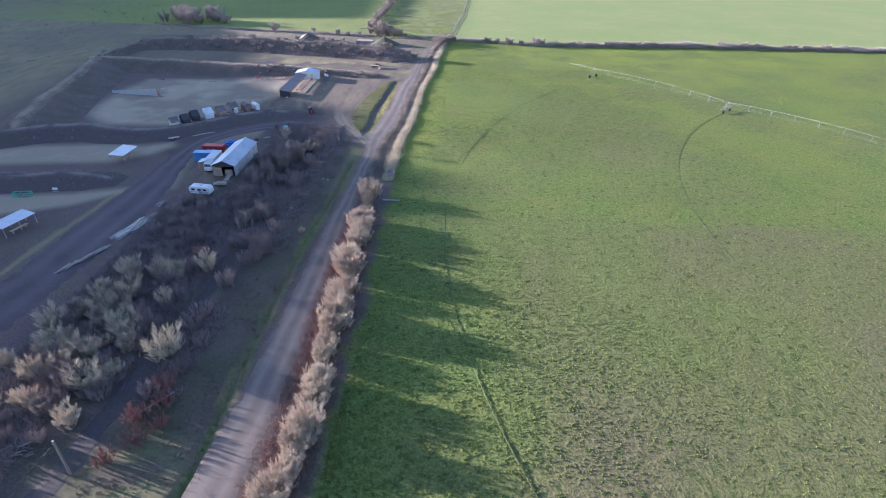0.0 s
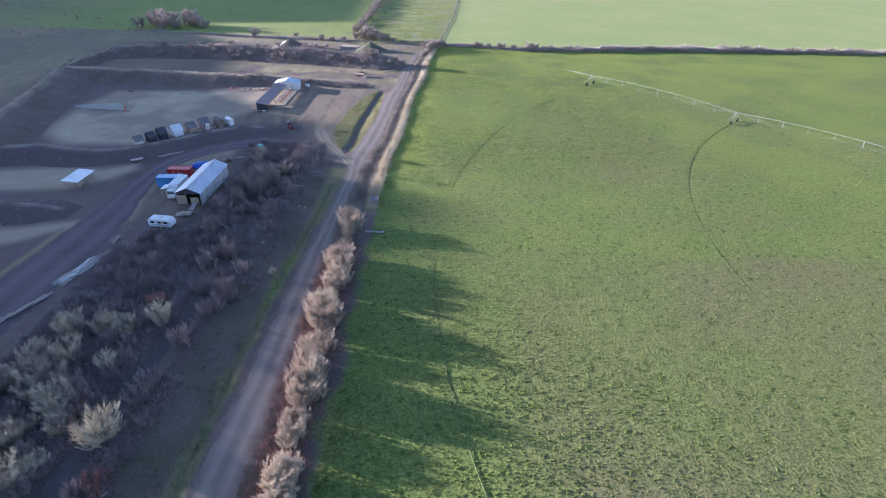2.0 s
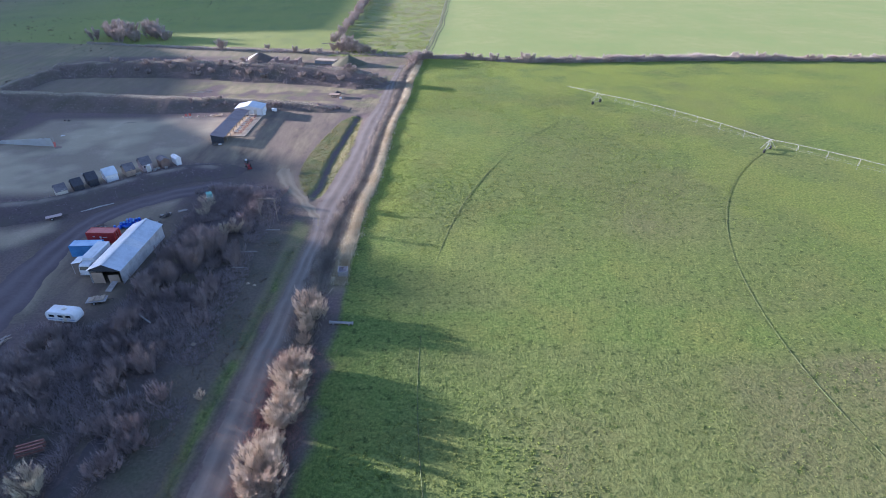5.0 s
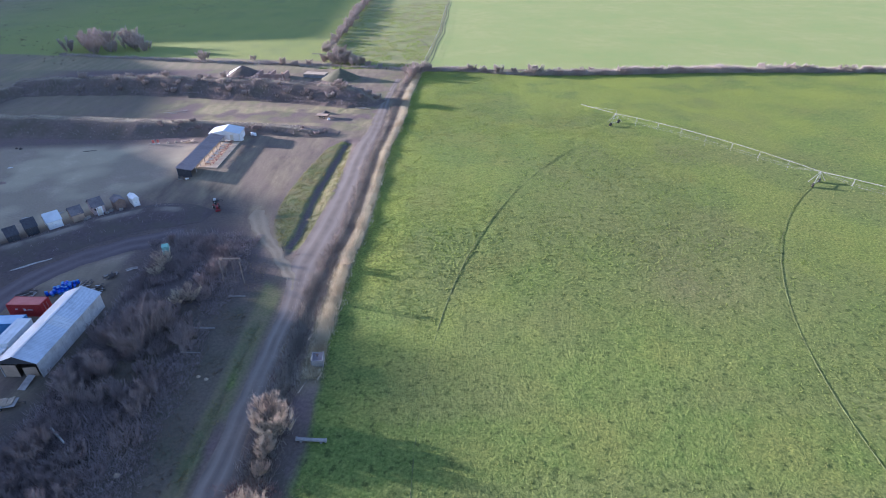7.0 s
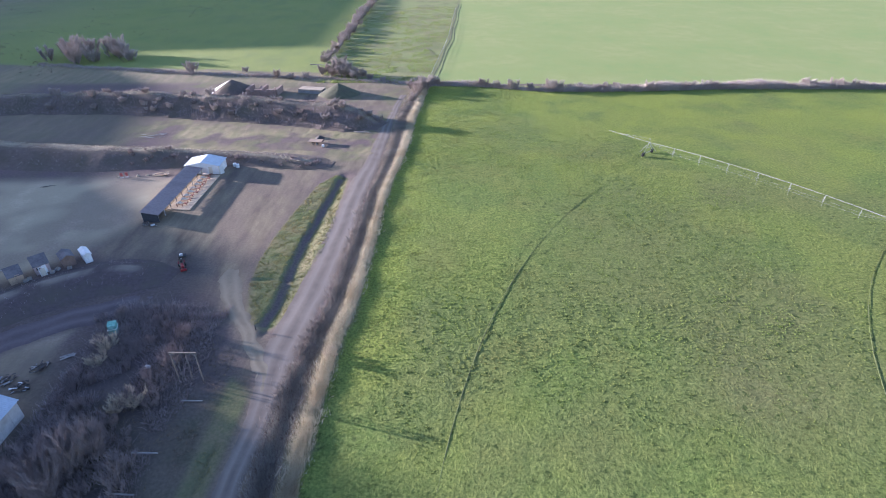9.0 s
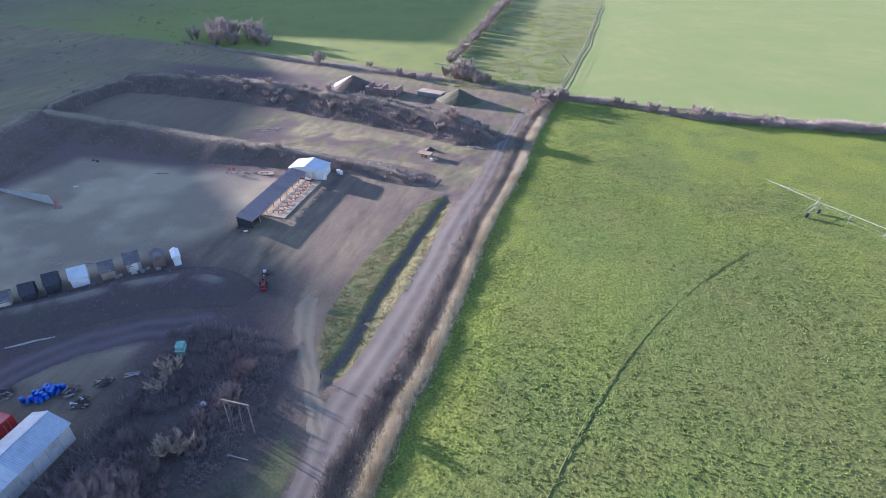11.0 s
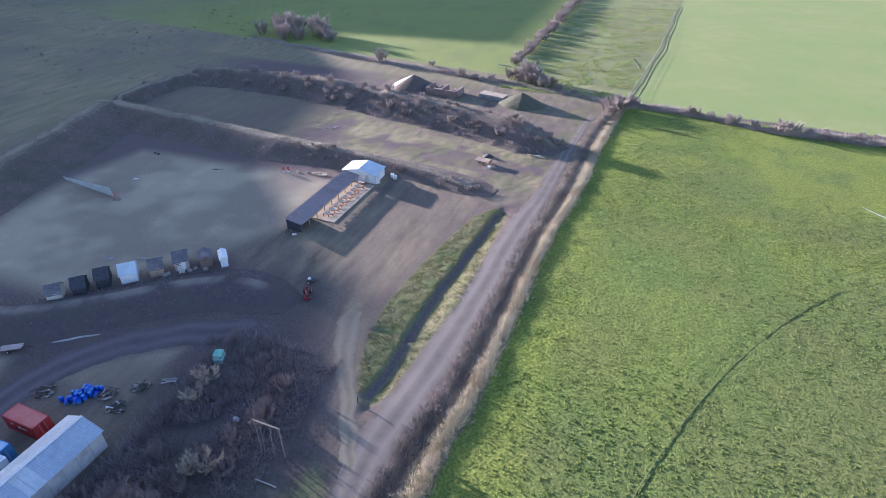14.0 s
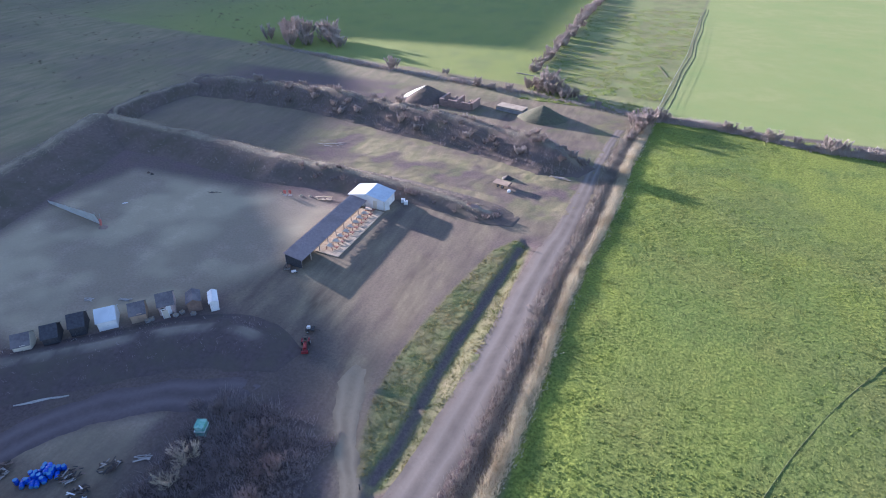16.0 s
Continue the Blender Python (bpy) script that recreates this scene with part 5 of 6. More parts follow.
def build_caravan():
    ob = thing("caravan", pose(-35.0, -47.6, hz(-35, -47.6), 0, 0, -8), "old white touring caravan parked at the edge of the scrub", "caravan")
    prof = [(-2.7, 0.45), (2.6, 0.45), (2.85, 1.0), (2.7, 1.9), (2.3, 2.35), (-2.3, 2.4), (-2.75, 2.0), (-2.85, 1.2)]
    bm = prism(prof, -1.08, 1.08)
    bmesh.ops.bevel(bm, geom=bm.edges[:], offset=0.09, segments=2, affect="EDGES")
    body = part("body", bm, M_WHITE, ob)
    for x in (-1.6, 0.1, 1.5):
        part("window", boxes((x, -1.09, 1.6, 1.0 if x else 0.8, 0.03, 0.5), bevel=0.01), M_GLASS, body)
    part("door", boxes((0.75, -1.09, 1.25, 0.6, 0.03, 1.5)), M_CREAM, body)
    part("roof_vent", boxes((0.3, 0, 2.45, 0.6, 0.6, 0.14), bevel=0.03), M_CREAM, body)
    part("stripe", boxes((0, -1.092, 0.95, 5.2, 0.012, 0.1)), M_BLUE, body)
    part("drawbar", rods(((-2.6, -0.5, 0.5), (-3.9, 0, 0.5), 0.05), ((-2.6, 0.5, 0.5), (-3.9, 0, 0.5), 0.05), ((-3.7, 0, 0.0), (-3.7, 0, 0.5), 0.05)), M_IRON, ob)
    for s in (-1, 1):
        wheel(ob, 0.1, s * 0.95, 0.33, 0.2)


build_caravan()

# a covered load and loose boards between caravan and barn
ob = thing("flat_trailer", pose(-32.2, -42.6, hz(-32.2, -42.6), 0, 0, 10), "flat trailer loaded with grey boards", "trailer")
part("deck", boxes((0, 0, 0.62, 3.4, 1.8, 0.1), bevel=0.02), M_WOODG, ob)
part("load", boxes(*[(-1.0 + 0.42 * i, 0.1 * (i % 3), 0.76 + 0.05 * (i % 2), 0.38, 1.5, 0.14, 0, 0, 4 * (i % 4) - 6) for i in range(6)]), M_PAD, ob)
part("drawbar", rods(((1.6, 0, 0.55), (2.8, 0, 0.45), 0.05), ((2.7, 0, 0), (2.7, 0, 0.45), 0.04)), M_IRON, ob)
for s in (-1, 1):
    wheel(ob, -0.3, s * 0.82, 0.3, 0.18)


def build_shed():
    ob = thing("shed", pose(-33.3, 66.3, hz(-33.3, 66.3), 0, 0, -1), "white painted shed with a low gabled metal roof", "shed")
    hx, hy, eave, ridge = 4.5, 2.7, 2.5, 3.45
    for s in (-1, 1):
        part("long_wall", boxes((0, s * hy, eave / 2, 2 * hx, 0.12, eave)), M_WHITE, ob)
    for s in (-1, 1):
        part("end_wall", boxes((s * (hx - 0.06), 0, eave / 2, 0.12, 2 * hy - 0.12, eave)), M_WHITE, ob)
        gable = bmesh.new()
        a = [gable.verts.new((x, s * hy - 0.05, z)) for x, z in ((-hx, eave), (hx, eave), (0, ridge - 0.04))]
        b = [gable.verts.new((x, s * hy + 0.05, z)) for x, z in ((-hx, eave), (hx, eave), (0, ridge - 0.04))]
        gable.faces.new(a)
        gable.faces.new(b[::-1])
        for i in range(3):
            gable.faces.new((a[(i + 1) % 3], a[i], b[i], b[(i + 1) % 3]))
        bmesh.ops.recalc_face_normals(gable, faces=gable.faces[:])
        part("gable", gable, M_WHITE, ob)
    run = math.hypot(hx + 0.35, ridge - eave + 0.07)
    tilt = math.degrees(math.atan2(ridge - eave + 0.07, hx + 0.35))
    for side in (-1, 1):
        n = 6
        wide = (2 * hy + 0.6) / n
        bm = corrugated(wide - 0.01, run, 0.25, 0.03, 0.012)
        bmesh.ops.rotate(bm, verts=bm.verts[:], matrix=Matrix.Rotation(radians(-90), 3, "Z"))
        first = None
        for i in range(n):
            y = -hy - 0.3 + wide * (i + (1 if side > 0 else 0))
            m = pose(0, y, ridge + 0.02, 0, 0, 0 if side > 0 else 180) @ pose(0, 0, 0, 0, tilt, 0)
            if first:
                shared("roof_sheet", first, m, ob)
            else:
                # paler sheet on the sunlit west slope, so its light is in the colour
                first = part("roof_sheet", bm, M_ROOFB if side < 0 else M_ROOFA, ob)
                first.matrix_basis = m
    part("door", boxes((2.2, -hy - 0.075, 1.05, 1.0, 0.05, 2.1)), M_CREAM, ob)
    part("corner_trim", boxes((hx, -hy - 0.02, eave / 2, 0.12, 0.1, eave), (-hx, -hy - 0.02, eave / 2, 0.12, 0.1, eave)), M_CREAM, ob)
    d = part("open_door", boxes((hx + 0.55, -hy + 0.5, 1.0, 1.1, 0.06, 2.0, 0, 0, 50)), M_WHITE, ob, "white door standing open")


build_shed()


def build_shelter():
    ob = thing("shooting_shelter", pose(-35.45, 50.3, hz(-35.7, 50), 0, 0, -1.5), "long open-sided shelter with a weathered sheet roof", "shelter")
    half, y0, y1, zw, ze = 1.85, -13.2, 12.6, 2.75, 2.0
    open_y = -6.6
    part("back_wall", boxes((-half, (y0 + open_y) / 2, zw / 2 - 0.02, 0.1, open_y - y0, zw - 0.04)), M_WOODG, ob)
    part("back_fascia", boxes((-half, (open_y + y1) / 2, 2.285, 0.1, y1 - open_y, 0.87)), M_WOODG, ob, "boards above the low open back")
    back_post = part("back_post", boxes((0, 0, 0.89, 0.08, 0.08, 1.78)), M_WOODG, ob)
    back_post.matrix_basis = pose(-half, open_y + 3.2, 0)
    for i in range(2, 4):
        shared("back_post", back_post, pose(-half, open_y + 6.35 * i - 3.2, 0), ob)
    part("end_wall", prism([(-half, 0), (half, 0), (half, ze - 0.08), (-half, zw - 0.08)], y0, y0 + 0.08), M_DARKB, ob, "dark boarded end wall")
    n = 18
    wide = (y1 - y0 + 0.5) / n
    run = math.hypot(2 * half + 0.6, zw - ze + 0.05)
    tilt = math.degrees(math.atan2(zw - ze, 2 * half + 0.5))
    bm = corrugated(wide - 0.01, run, 0.28, 0.03, 0.012)
    bmesh.ops.rotate(bm, verts=bm.verts[:], matrix=Matrix.Rotation(radians(-90), 3, "Z"))
    first = None
    for i in range(n):
        m = pose(-half - 0.25, y0 - 0.25 + wide * (i + 1), zw, 0, tilt, 0)
        if first:
            shared("roof_sheet", first, m, ob)
        else:
            first = part("roof_sheet", bm, M_SHELT, ob)
            first.matrix_basis = m
    post = part("post", boxes((0, 0, ze / 2, 0.14, 0.14, ze)), M_WOODG, ob)
    post.matrix_basis = pose(half - 0.1, y0 + 0.1, 0)
    for i in range(1, 9):
        shared("post", post, pose(half - 0.1, y0 + 0.1 + (y1 - y0 - 0.2) * i / 8, 0), ob)
    part("rafters", boxes(*[(0, y0 + 0.1 + (y1 - y0 - 0.2) * i / 8, (zw + ze) / 2 - 0.12, 2 * half, 0.1, 0.14, 0, tilt, 0) for i in range(9)]), M_WOODG, ob)
    junk = thing("pallet_stack", pose(-36.6, 36.0, 0, 0, 0, 15), "dark stack of old pallets at the shelter's end", "pallets")
    for k in range(4):
        part("pallet", boxes(*[(0, -0.5 + 0.2 * i, 0.13 + 0.15 * k, 1.2, 0.12, 0.025) for i in range(6)], *[(x, 0, 0.06 + 0.15 * k, 0.1, 1.1, 0.1) for x in (-0.5, 0, 0.5)]), M_IRON if k % 2 else M_WOODG, junk)
    s = thing("steel_barrow", pose(-34.6, 35.2, 0, 0, 0, 40), "pale steel wheelbarrow lying by the shelter", "wheelbarrow")
    part("tray", boxes((0, 0, 0.45, 0.9, 0.6, 0.22), bevel=0.06), M_STEEL, s)
    part("handles", rods(((-0.9, 0.3, 0.5), (0.4, 0.2, 0.25), 0.025), ((-0.9, -0.3, 0.5), (0.4, -0.2, 0.25), 0.025), ((-0.4, 0.28, 0), (-0.35, 0.28, 0.4), 0.02), ((-0.4, -0.28, 0), (-0.35, -0.28, 0.4), 0.02)), M_IRON, s)
    wheel(s, 0.55, 0, 0.18, 0.08)


build_shelter()

# the concrete strip and the shooting benches
pad = thing("concrete_pad", pose(-30.8, 52.9, 0.0, 0, 0, -2), "pale concrete strip in front of the shelter", "pad")
first = None
for i in range(10):
    for j in range(3):
        m = pose(-2.85 + 1.9 * j, -8.9 + 1.97 * i, 0.06)
        if first:
            shared("slab", first, m, pad)
        else:
            first = part("slab", boxes((0, 0, 0, 1.86, 1.93, 0.22), bevel=0.02), M_PAD, pad)
            first.matrix_basis = m


def build_bench():
    ob = thing("shooting_bench", pose(0, 0, 0), "pale timber shooting bench with an angled top and seat", "bench", "benches on the concrete strip")
    top = bmesh.new()
    pts = [(-0.75, -0.55), (0.55, -0.55), (0.75, -0.1), (0.1, 0.05), (0.1, 0.6), (-0.75, 0.6)]
    a = [top.verts.new((x, y, 0.78)) for x, y in pts]
    b = [top.verts.new((x, y, 0.85)) for x, y in pts]
    top.faces.new(a[::-1])
    top.faces.new(b)
    for i in range(6):
        top.faces.new((a[i], a[(i + 1) % 6], b[(i + 1) % 6], b[i]))
    part("tabletop", top, M_WOOD, ob)
    for x, y in ((-0.65, -0.45), (0.5, -0.42), (-0.65, 0.5)):
        part("leg", boxes((x, y, 0.39, 0.1, 0.1, 0.78)), M_WOODR, ob)
    part("seat", boxes((1.0, 0.35, 0.5, 0.8, 0.5, 0.06), bevel=0.01), M_WOODR, ob)
    part("seat_post", boxes((0.95, 0.45, 0.24, 0.14, 0.14, 0.48)), M_WOODR, ob)
    part("brace", boxes((0.3, 0.3, 0.25, 1.5, 0.08, 0.08, 0, 0, 12)), M_WOODR, ob)
    return ob


bench = build_bench()
bench.matrix_basis = pose(-32.1, 45.0, 0.17, 0, 0, 2) @ Matrix.Scale(1.1, 4)
for i in range(1, 9):
    copy_thing(bench, pose(-32.1 + 0.05 * i + (0.25 if i % 2 else 0), 45.0 + 2.05 * i, 0.17, 0, 0, 2 + 7 * (i % 3)))


def build_hut(name, x, y, wide, deep, wall, roof, walls_h, label, style="gable", door=None):
    """A garden hut whose front looks south-east; (x, y) is the middle of the front."""
    ob = thing(name, pose(x, y, hz(x, y), 0, 0, 44), label, "hut", "row of huts")
    wide, deep = 0.8 * wide, 1.08 * deep
    hw = wide / 2
    rise = 0.28 * wide if style == "gable" else 0.35
    n = max(5, int(wide / 0.42))
    w = wide / n
    for i in range(n):
        cx = -hw + w * (i + 0.5)
        top = walls_h + (rise * (1 - abs(cx) / hw) if style == "gable" else rise)
        top = walls_h if style == "lean" else top
        part("front_board", boxes((cx, 0, top / 2, w - 0.012, 0.06, top)), wall, ob)
    for s in (-1, 1):
        part("side_wall", boxes((s * (hw - 0.03), deep / 2, walls_h / 2, 0.06, deep - 0.06, walls_h)), wall, ob)
    part("back_wall", boxes((0, deep, walls_h / 2, wide, 0.06, walls_h)), wall, ob)
    if style == "gable":
        tilt = math.degrees(math.atan2(rise, hw))
        for s in (-1, 1):
            r = part("roof", boxes((s * (hw / 2 + 0.06), deep / 2, walls_h + rise / 2 + 0.03, math.hypot(hw, rise) + 0.22, deep + 0.4, 0.06, 0, s * tilt, 0), bevel=0.015), roof, ob)
            part("barge_board", boxes((s * (hw / 2 + 0.06), -0.22, walls_h + rise / 2 + 0.0, math.hypot(hw, rise) + 0.22, 0.04, 0.14, 0, s * tilt, 0)), wall, r)
    else:
        peak = 0.36 * deep
        for sy in (0, 1):
            tilt = math.degrees(math.atan2(peak, deep / 2))
            r = part("roof", boxes((0, deep * (0.25 + 0.5 * sy) + (0.08 if sy else -0.08), walls_h + peak / 2, wide + 0.35, math.hypot(deep / 2, peak) + 0.28, 0.06, -tilt if sy else tilt, 0, 0), bevel=0.015), roof, ob)
        for s in (-1, 1):
            bm = bmesh.new()
            for dx in (0, 0.06):
                bm.faces.new([bm.verts.new((s * (hw - 0.06) + dx, y_, z_)) for y_, z_ in ((0, walls_h), (deep, walls_h), (deep / 2, walls_h + peak - 0.03))])
            part("gable", bm, wall, ob)
    d = part("door", boxes((0.12 * wide, -0.045, 0.95, 0.8, 0.04, 1.85), bevel=0.008), door or wall, ob)
    part("handle", boxes((0.12 * wide - 0.3, -0.08, 0.95, 0.03, 0.04, 0.14)), M_IRON, d)
    if door:
        part("window", boxes((-0.26 * wide, -0.04, 1.35, 0.55, 0.03, 0.5)), M_GLASS, ob)
    return ob


build_hut("garden_hut", -62.3, 0.8, 2.9, 3.2, M_CREAM, M_FELT, 1.75, "small cream hut with a dark felt roof", "lean")
build_hut("garden_hut", -59.8, 3.8, 2.7, 3.4, M_DARKB, M_FELTD, 1.8, "black tarred hut with a black felt roof", "lean")
build_hut("garden_hut", -57.9, 7.2, 2.8, 3.6, M_DARKB, M_FELTD, 1.9, "tall black tarred hut beside a pale one", "lean")
build_hut("garden_hut", -54.6, 10.1, 3.6, 3.6, M_WHITE, M_PALEROOF, 1.9, "large white hut with a pale grey roof", "lean")
build_hut("garden_hut", -51.2, 13.4, 3.0, 3.4, M_TAN, M_FELT, 1.7, "tan boarded hut with a purple-grey felt roof", "lean")
build_hut("garden_hut", -48.2, 16.8, 3.2, 3.6, M_PINK, M_FELT, 2.0, "faded pink hut with a white door frame", "lean", M_WHITE)
build_hut("garden_hut", -44.3, 19.2, 2.8, 3.0, M_BROWN, M_FELT, 2.0, "brown boarded hut with a steep felt roof", "gable")
build_hut("garden_hut", -41.2, 20.6, 1.7, 3.0, M_WHITE, M_WHITE, 1.95, "narrow white hut at the end of the row", "gable")
ob = thing("door_frame", pose(-47.6, 15.9, hz(-47.6, 15.9), 0, 0, 44), "white door frame leaning at the pink hut", "door frame")
part("jambs", boxes((-0.5, 0, 1.0, 0.1, 0.08, 2.0), (0.5, 0, 1.0, 0.1, 0.08, 2.0)), M_WHITE, ob)
part("lintel", boxes((0, 0, 2.05, 1.2, 0.08, 0.12)), M_WHITE, ob)
part("panel", boxes((0, 0.02, 0.9, 0.85, 0.04, 1.7)), M_CREAM, ob)
g3 = np.random.default_rng(31)
for x, y in ((-46.1, 18.2), (-46.6, 17.2), (-50.0, 14.2), (-49.7, 14.9), (-57.2, 6.0), (-59.6, 2.0), (-63.9, -0.6), (-44.0, 18.6)):
    ob = thing("junk_crate", pose(x, y - 0.3, hz(x, y), 0, 0, 90 * g3.random()), "small crate of odds and ends by a hut", "crate")
    part("crate_slats", boxes(*[(0, s * 0.3, 0.1 + 0.18 * k, 0.7, 0.03, 0.13) for k in range(3) for s in (-1, 1)], *[(s * 0.35, 0, 0.1 + 0.18 * k, 0.03, 0.6, 0.13) for k in range(3) for s in (-1, 1)]), M_WOODG, ob)
    part("contents", boxes((0, 0, 0.3, 0.55, 0.45, 0.35), (0.1, 0.05, 0.5, 0.2, 0.2, 0.3, 20, 10, 30), bevel=0.03), M_IRON if x < -50 else M_PAD, ob)

# the long sheet wall on the range
ob = thing("sheet_wall", pose(-84.0, 34.9, hz(-84, 34.9), 0, 0, 172), "long low wall of pale metal sheets on the range", "wall")
for i in range(10):
    tall = 2.9 - 0.2 * i
    o = part("wall_sheet", corrugated(1.88, tall, 0.3, 0.04, 0.012), M_ROOFB, ob)
    o.matrix_basis = pose(1.9 * i, 0, 0.02, 90 - 12, 0, 0)
    part("stake", rods(((1.9 * i, -0.15, 0), (1.9 * i, -0.45, tall * 0.9), 0.05)), M_WOODG, ob)
part("red_end_board", boxes((-0.35, 0.1, 0.75, 0.7, 0.1, 1.5, 12, 0, 0)), M_REDROOF, ob, "red end board")
heap("wall_rubble", -82.6, 34.2, 1.2, 0.6, M_BRICK, "small heap of red rubble at the wall's end", 131)

# ---- yard things ----
def build_barrel(label):
    ob = thing("plastic_barrel", pose(0, 0, 0), label, "barrel", "barrels behind the barn")
    bm = bmesh.new()
    prof = [(0.0, 0.0), (0.27, 0.0), (0.29, 0.05), (0.29, 0.3), (0.305, 0.32), (0.29, 0.34), (0.29, 0.6), (0.305, 0.62), (0.29, 0.64), (0.285, 0.86), (0.25, 0.92), (0.0, 0.92)]
    rings = []
    for r, z in prof:
        rings.append([bm.verts.new((max(r, 0.001) * math.cos(2 * math.pi * i / 14), max(r, 0.001) * math.sin(2 * math.pi * i / 14), z)) for i in range(14)])
    for a, b in zip(rings, rings[1:]):
        for i in range(14):
            bm.faces.new((a[i], a[(i + 1) % 14], b[(i + 1) % 14], b[i]))
    part("body", bm, M_BARREL, ob, smooth_faces=True)
    part("lid", rods(((0, 0, 0.9), (0, 0, 0.95), 0.26), sides=14), M_BLUE, ob)
    return ob


barrel = build_barrel("blue plastic drum lying behind the barn")
barrel.matrix_basis = pose(-40.2, -14.3, 0.3, 90, 0, 30)
g4 = np.random.default_rng(41)
for i in range(26):
    u, v = i % 6, i // 6
    x, y = -41.8 + 0.62 * u * 0.9 + 0.35 * v, -15.6 + 0.75 * v + 0.28 * u
    if g4.random() < 0.6:
        copy_thing(barrel, pose(x, y, 0.31 + (0.55 if i > 19 else 0), 90, 0, 25 + 30 * g4.random()))
    else:
        copy_thing(barrel, pose(x, y, 0.02, 0, 0, 90 * g4.random()))


def lumber(x, y, long, wide, count, turn, mats, label, tall=0.35, name="lumber_pile"):
    """A loose heap of boards, each its own piece."""
    ob = thing(name, pose(x, y, hz(x, y), 0, 0, turn), label, "boards")
    for i in range(count):
        l = long * (0.14 + 0.4 * g4.random() ** 2) if long > 3 else long * (0.35 + 0.6 * g4.random())
        l = min(l, 1.2 if name == "scrap_heap" else 2.6)
        z = 0.06 + tall * g4.random()
        part("board", boxes(((long - l) * (g4.random() - 0.5), wide * (g4.random() - 0.5), z, l, 0.08 + 0.15 * g4.random(), 0.05, 0, 3 * g4.normal(), (40 if name == "scrap_heap" else 14) * g4.normal())), mats[i % len(mats)], ob)
    return ob


lumber(-43.9, -66, 11, 2.4, 120, 72, [M_WOODG, M_WHITE, M_PAD], "loose heap of pale boards beside the track")
lumber(-42.0, -60.2, 4.5, 1.6, 30, 60, [M_WOODG, M_PAD], "heap of grey boards and offcuts beside the track")
lumber(-42.6, -53.6, 4, 1.4, 24, 75, [M_WOODG, M_PAD], "small heap of grey offcuts beside the track")
lumber(-47.4, -79, 13, 0.9, 40, 64, [M_WOODG, M_PAD], "line of weathered boards along the track edge")
lumber(-36.6, -12.4, 3.4, 2.4, 40, 70, [M_IRON, M_BROWN, M_IRON, M_IRON, M_WOODG], "tangle of dark scrap and boards behind the barn", 0.5, "scrap_heap")
lumber(-33.6, -13.8, 3.2, 2.2, 36, 30, [M_IRON, M_IRON, M_IRON, M_STEEL], "tangle of scrap metal at the barn's corner", 0.6, "scrap_heap")
lumber(-33.0, -9.6, 3.4, 2.0, 32, 55, [M_IRON, M_IRON, M_IRON, M_WOODG], "heap of dark scrap at the edge of the scrub", 0.5, "scrap_heap")
lumber(-30.0, -7.0, 2.4, 0.8, 6, 25, [M_WOODG], "a few weathered boards lying in the scrub", 0.15)
lumber(-45.6, -15.4, 3.6, 2.6, 44, 40, [M_IRON, M_IRON, M_BROWN, M_IRON, M_WOODG], "tangle of dark scrap beside the blue drums", 0.5, "scrap_heap")

ob = thing("timber_stack", pose(-24.4, -75.4, hz(-24.4, -75), 0, 0, 22), "stack of red-brown timber beams in the scrub", "timber")
for k in range(4):
    for j in range(3):
        part("beam", boxes((0.05 * (j % 2), -0.6 + 0.6 * j, 0.15 + 0.3 * k, 3.2, 0.22, 0.2), bevel=0.02), M_WOODR if k % 2 else M_BROWN, ob)


def beam(x0, y0, x1, y1, r, label, material=M_WOODG, z=0.12, name="timber_pole"):
    ob = part(name, rods(((x0, y0, hz(x0, y0) + z), (x1, y1, hz(x1, y1) + z), r, r * 0.8)), material)
    return tagged(ob, label, "pole")


beam(-10.9, -25.7, -7.4, -25.8, 0.14, "pale fallen pole lying in the grass")
beam(-11.0, -31.7, -7.8, -31.9, 0.13, "pale fallen pole lying in the grass")
beam(-7.8, -16.6, -4.7, -16.7, 0.1, "thin pale pole lying by the gantry")
beam(-22.4, -47.6, -19.1, -50.2, 0.16, "pale pole leaning over the scrub", z=1.2).location.z -= 0.0
beam(-27.5, 181.5, -19.7, 180.0, 0.18, "long pale log beside the field corner", M_WOODG, 0.14)
beam(25.0, 214.0, 29.2, 198.0, 0.11, "long grey log beside the cattle track", M_BARK, 0.12)
beam(-13.0, -115, -17.8, -121, 0.1, "thin pale pole lying across the scrub", z=0.5)

# concrete fittings at the field edge
ob = thing("culvert_pipe", pose(13.5, -49.7, hz(13.5, -49.7) + 0.02, 0, 0, -5), "pale concrete pipe bridging the ditch", "pipe")
part("pipe_barrel", rods(((-2.0, 0, 0.3), (2.0, 0, 0.3), 0.24), sides=14), M_CONC, ob)
for s in (-1, 1):
    part("pipe_collar", rods(((s * 1.95, 0, 0.3), (s * 2.1, 0, 0.3), 0.32), sides=14), M_CONC, ob)
    part("pipe_rest", boxes((s * 1.4, 0, -0.1, 0.3, 0.7, 0.5)), M_CONC, ob)
ob = thing("concrete_box", pose(11.9, -34.6, hz(11.9, -34.6), 0, 0, 4), "open grey concrete sluice box beside the ditch", "sluice")
for s in (-1, 1):
    part("side_wall", boxes((s * 0.85, 0, 0.6, 0.18, 2.1, 1.8), bevel=0.02), M_CONC, ob)
    part("end_wall", boxes((0, s * 0.96, 0.55, 1.5, 0.16, 1.7), bevel=0.02), M_CONC, ob)
part("lid", boxes((0, 0, 1.3, 1.5, 1.7, 0.08), bevel=0.01), M_FELT, ob)
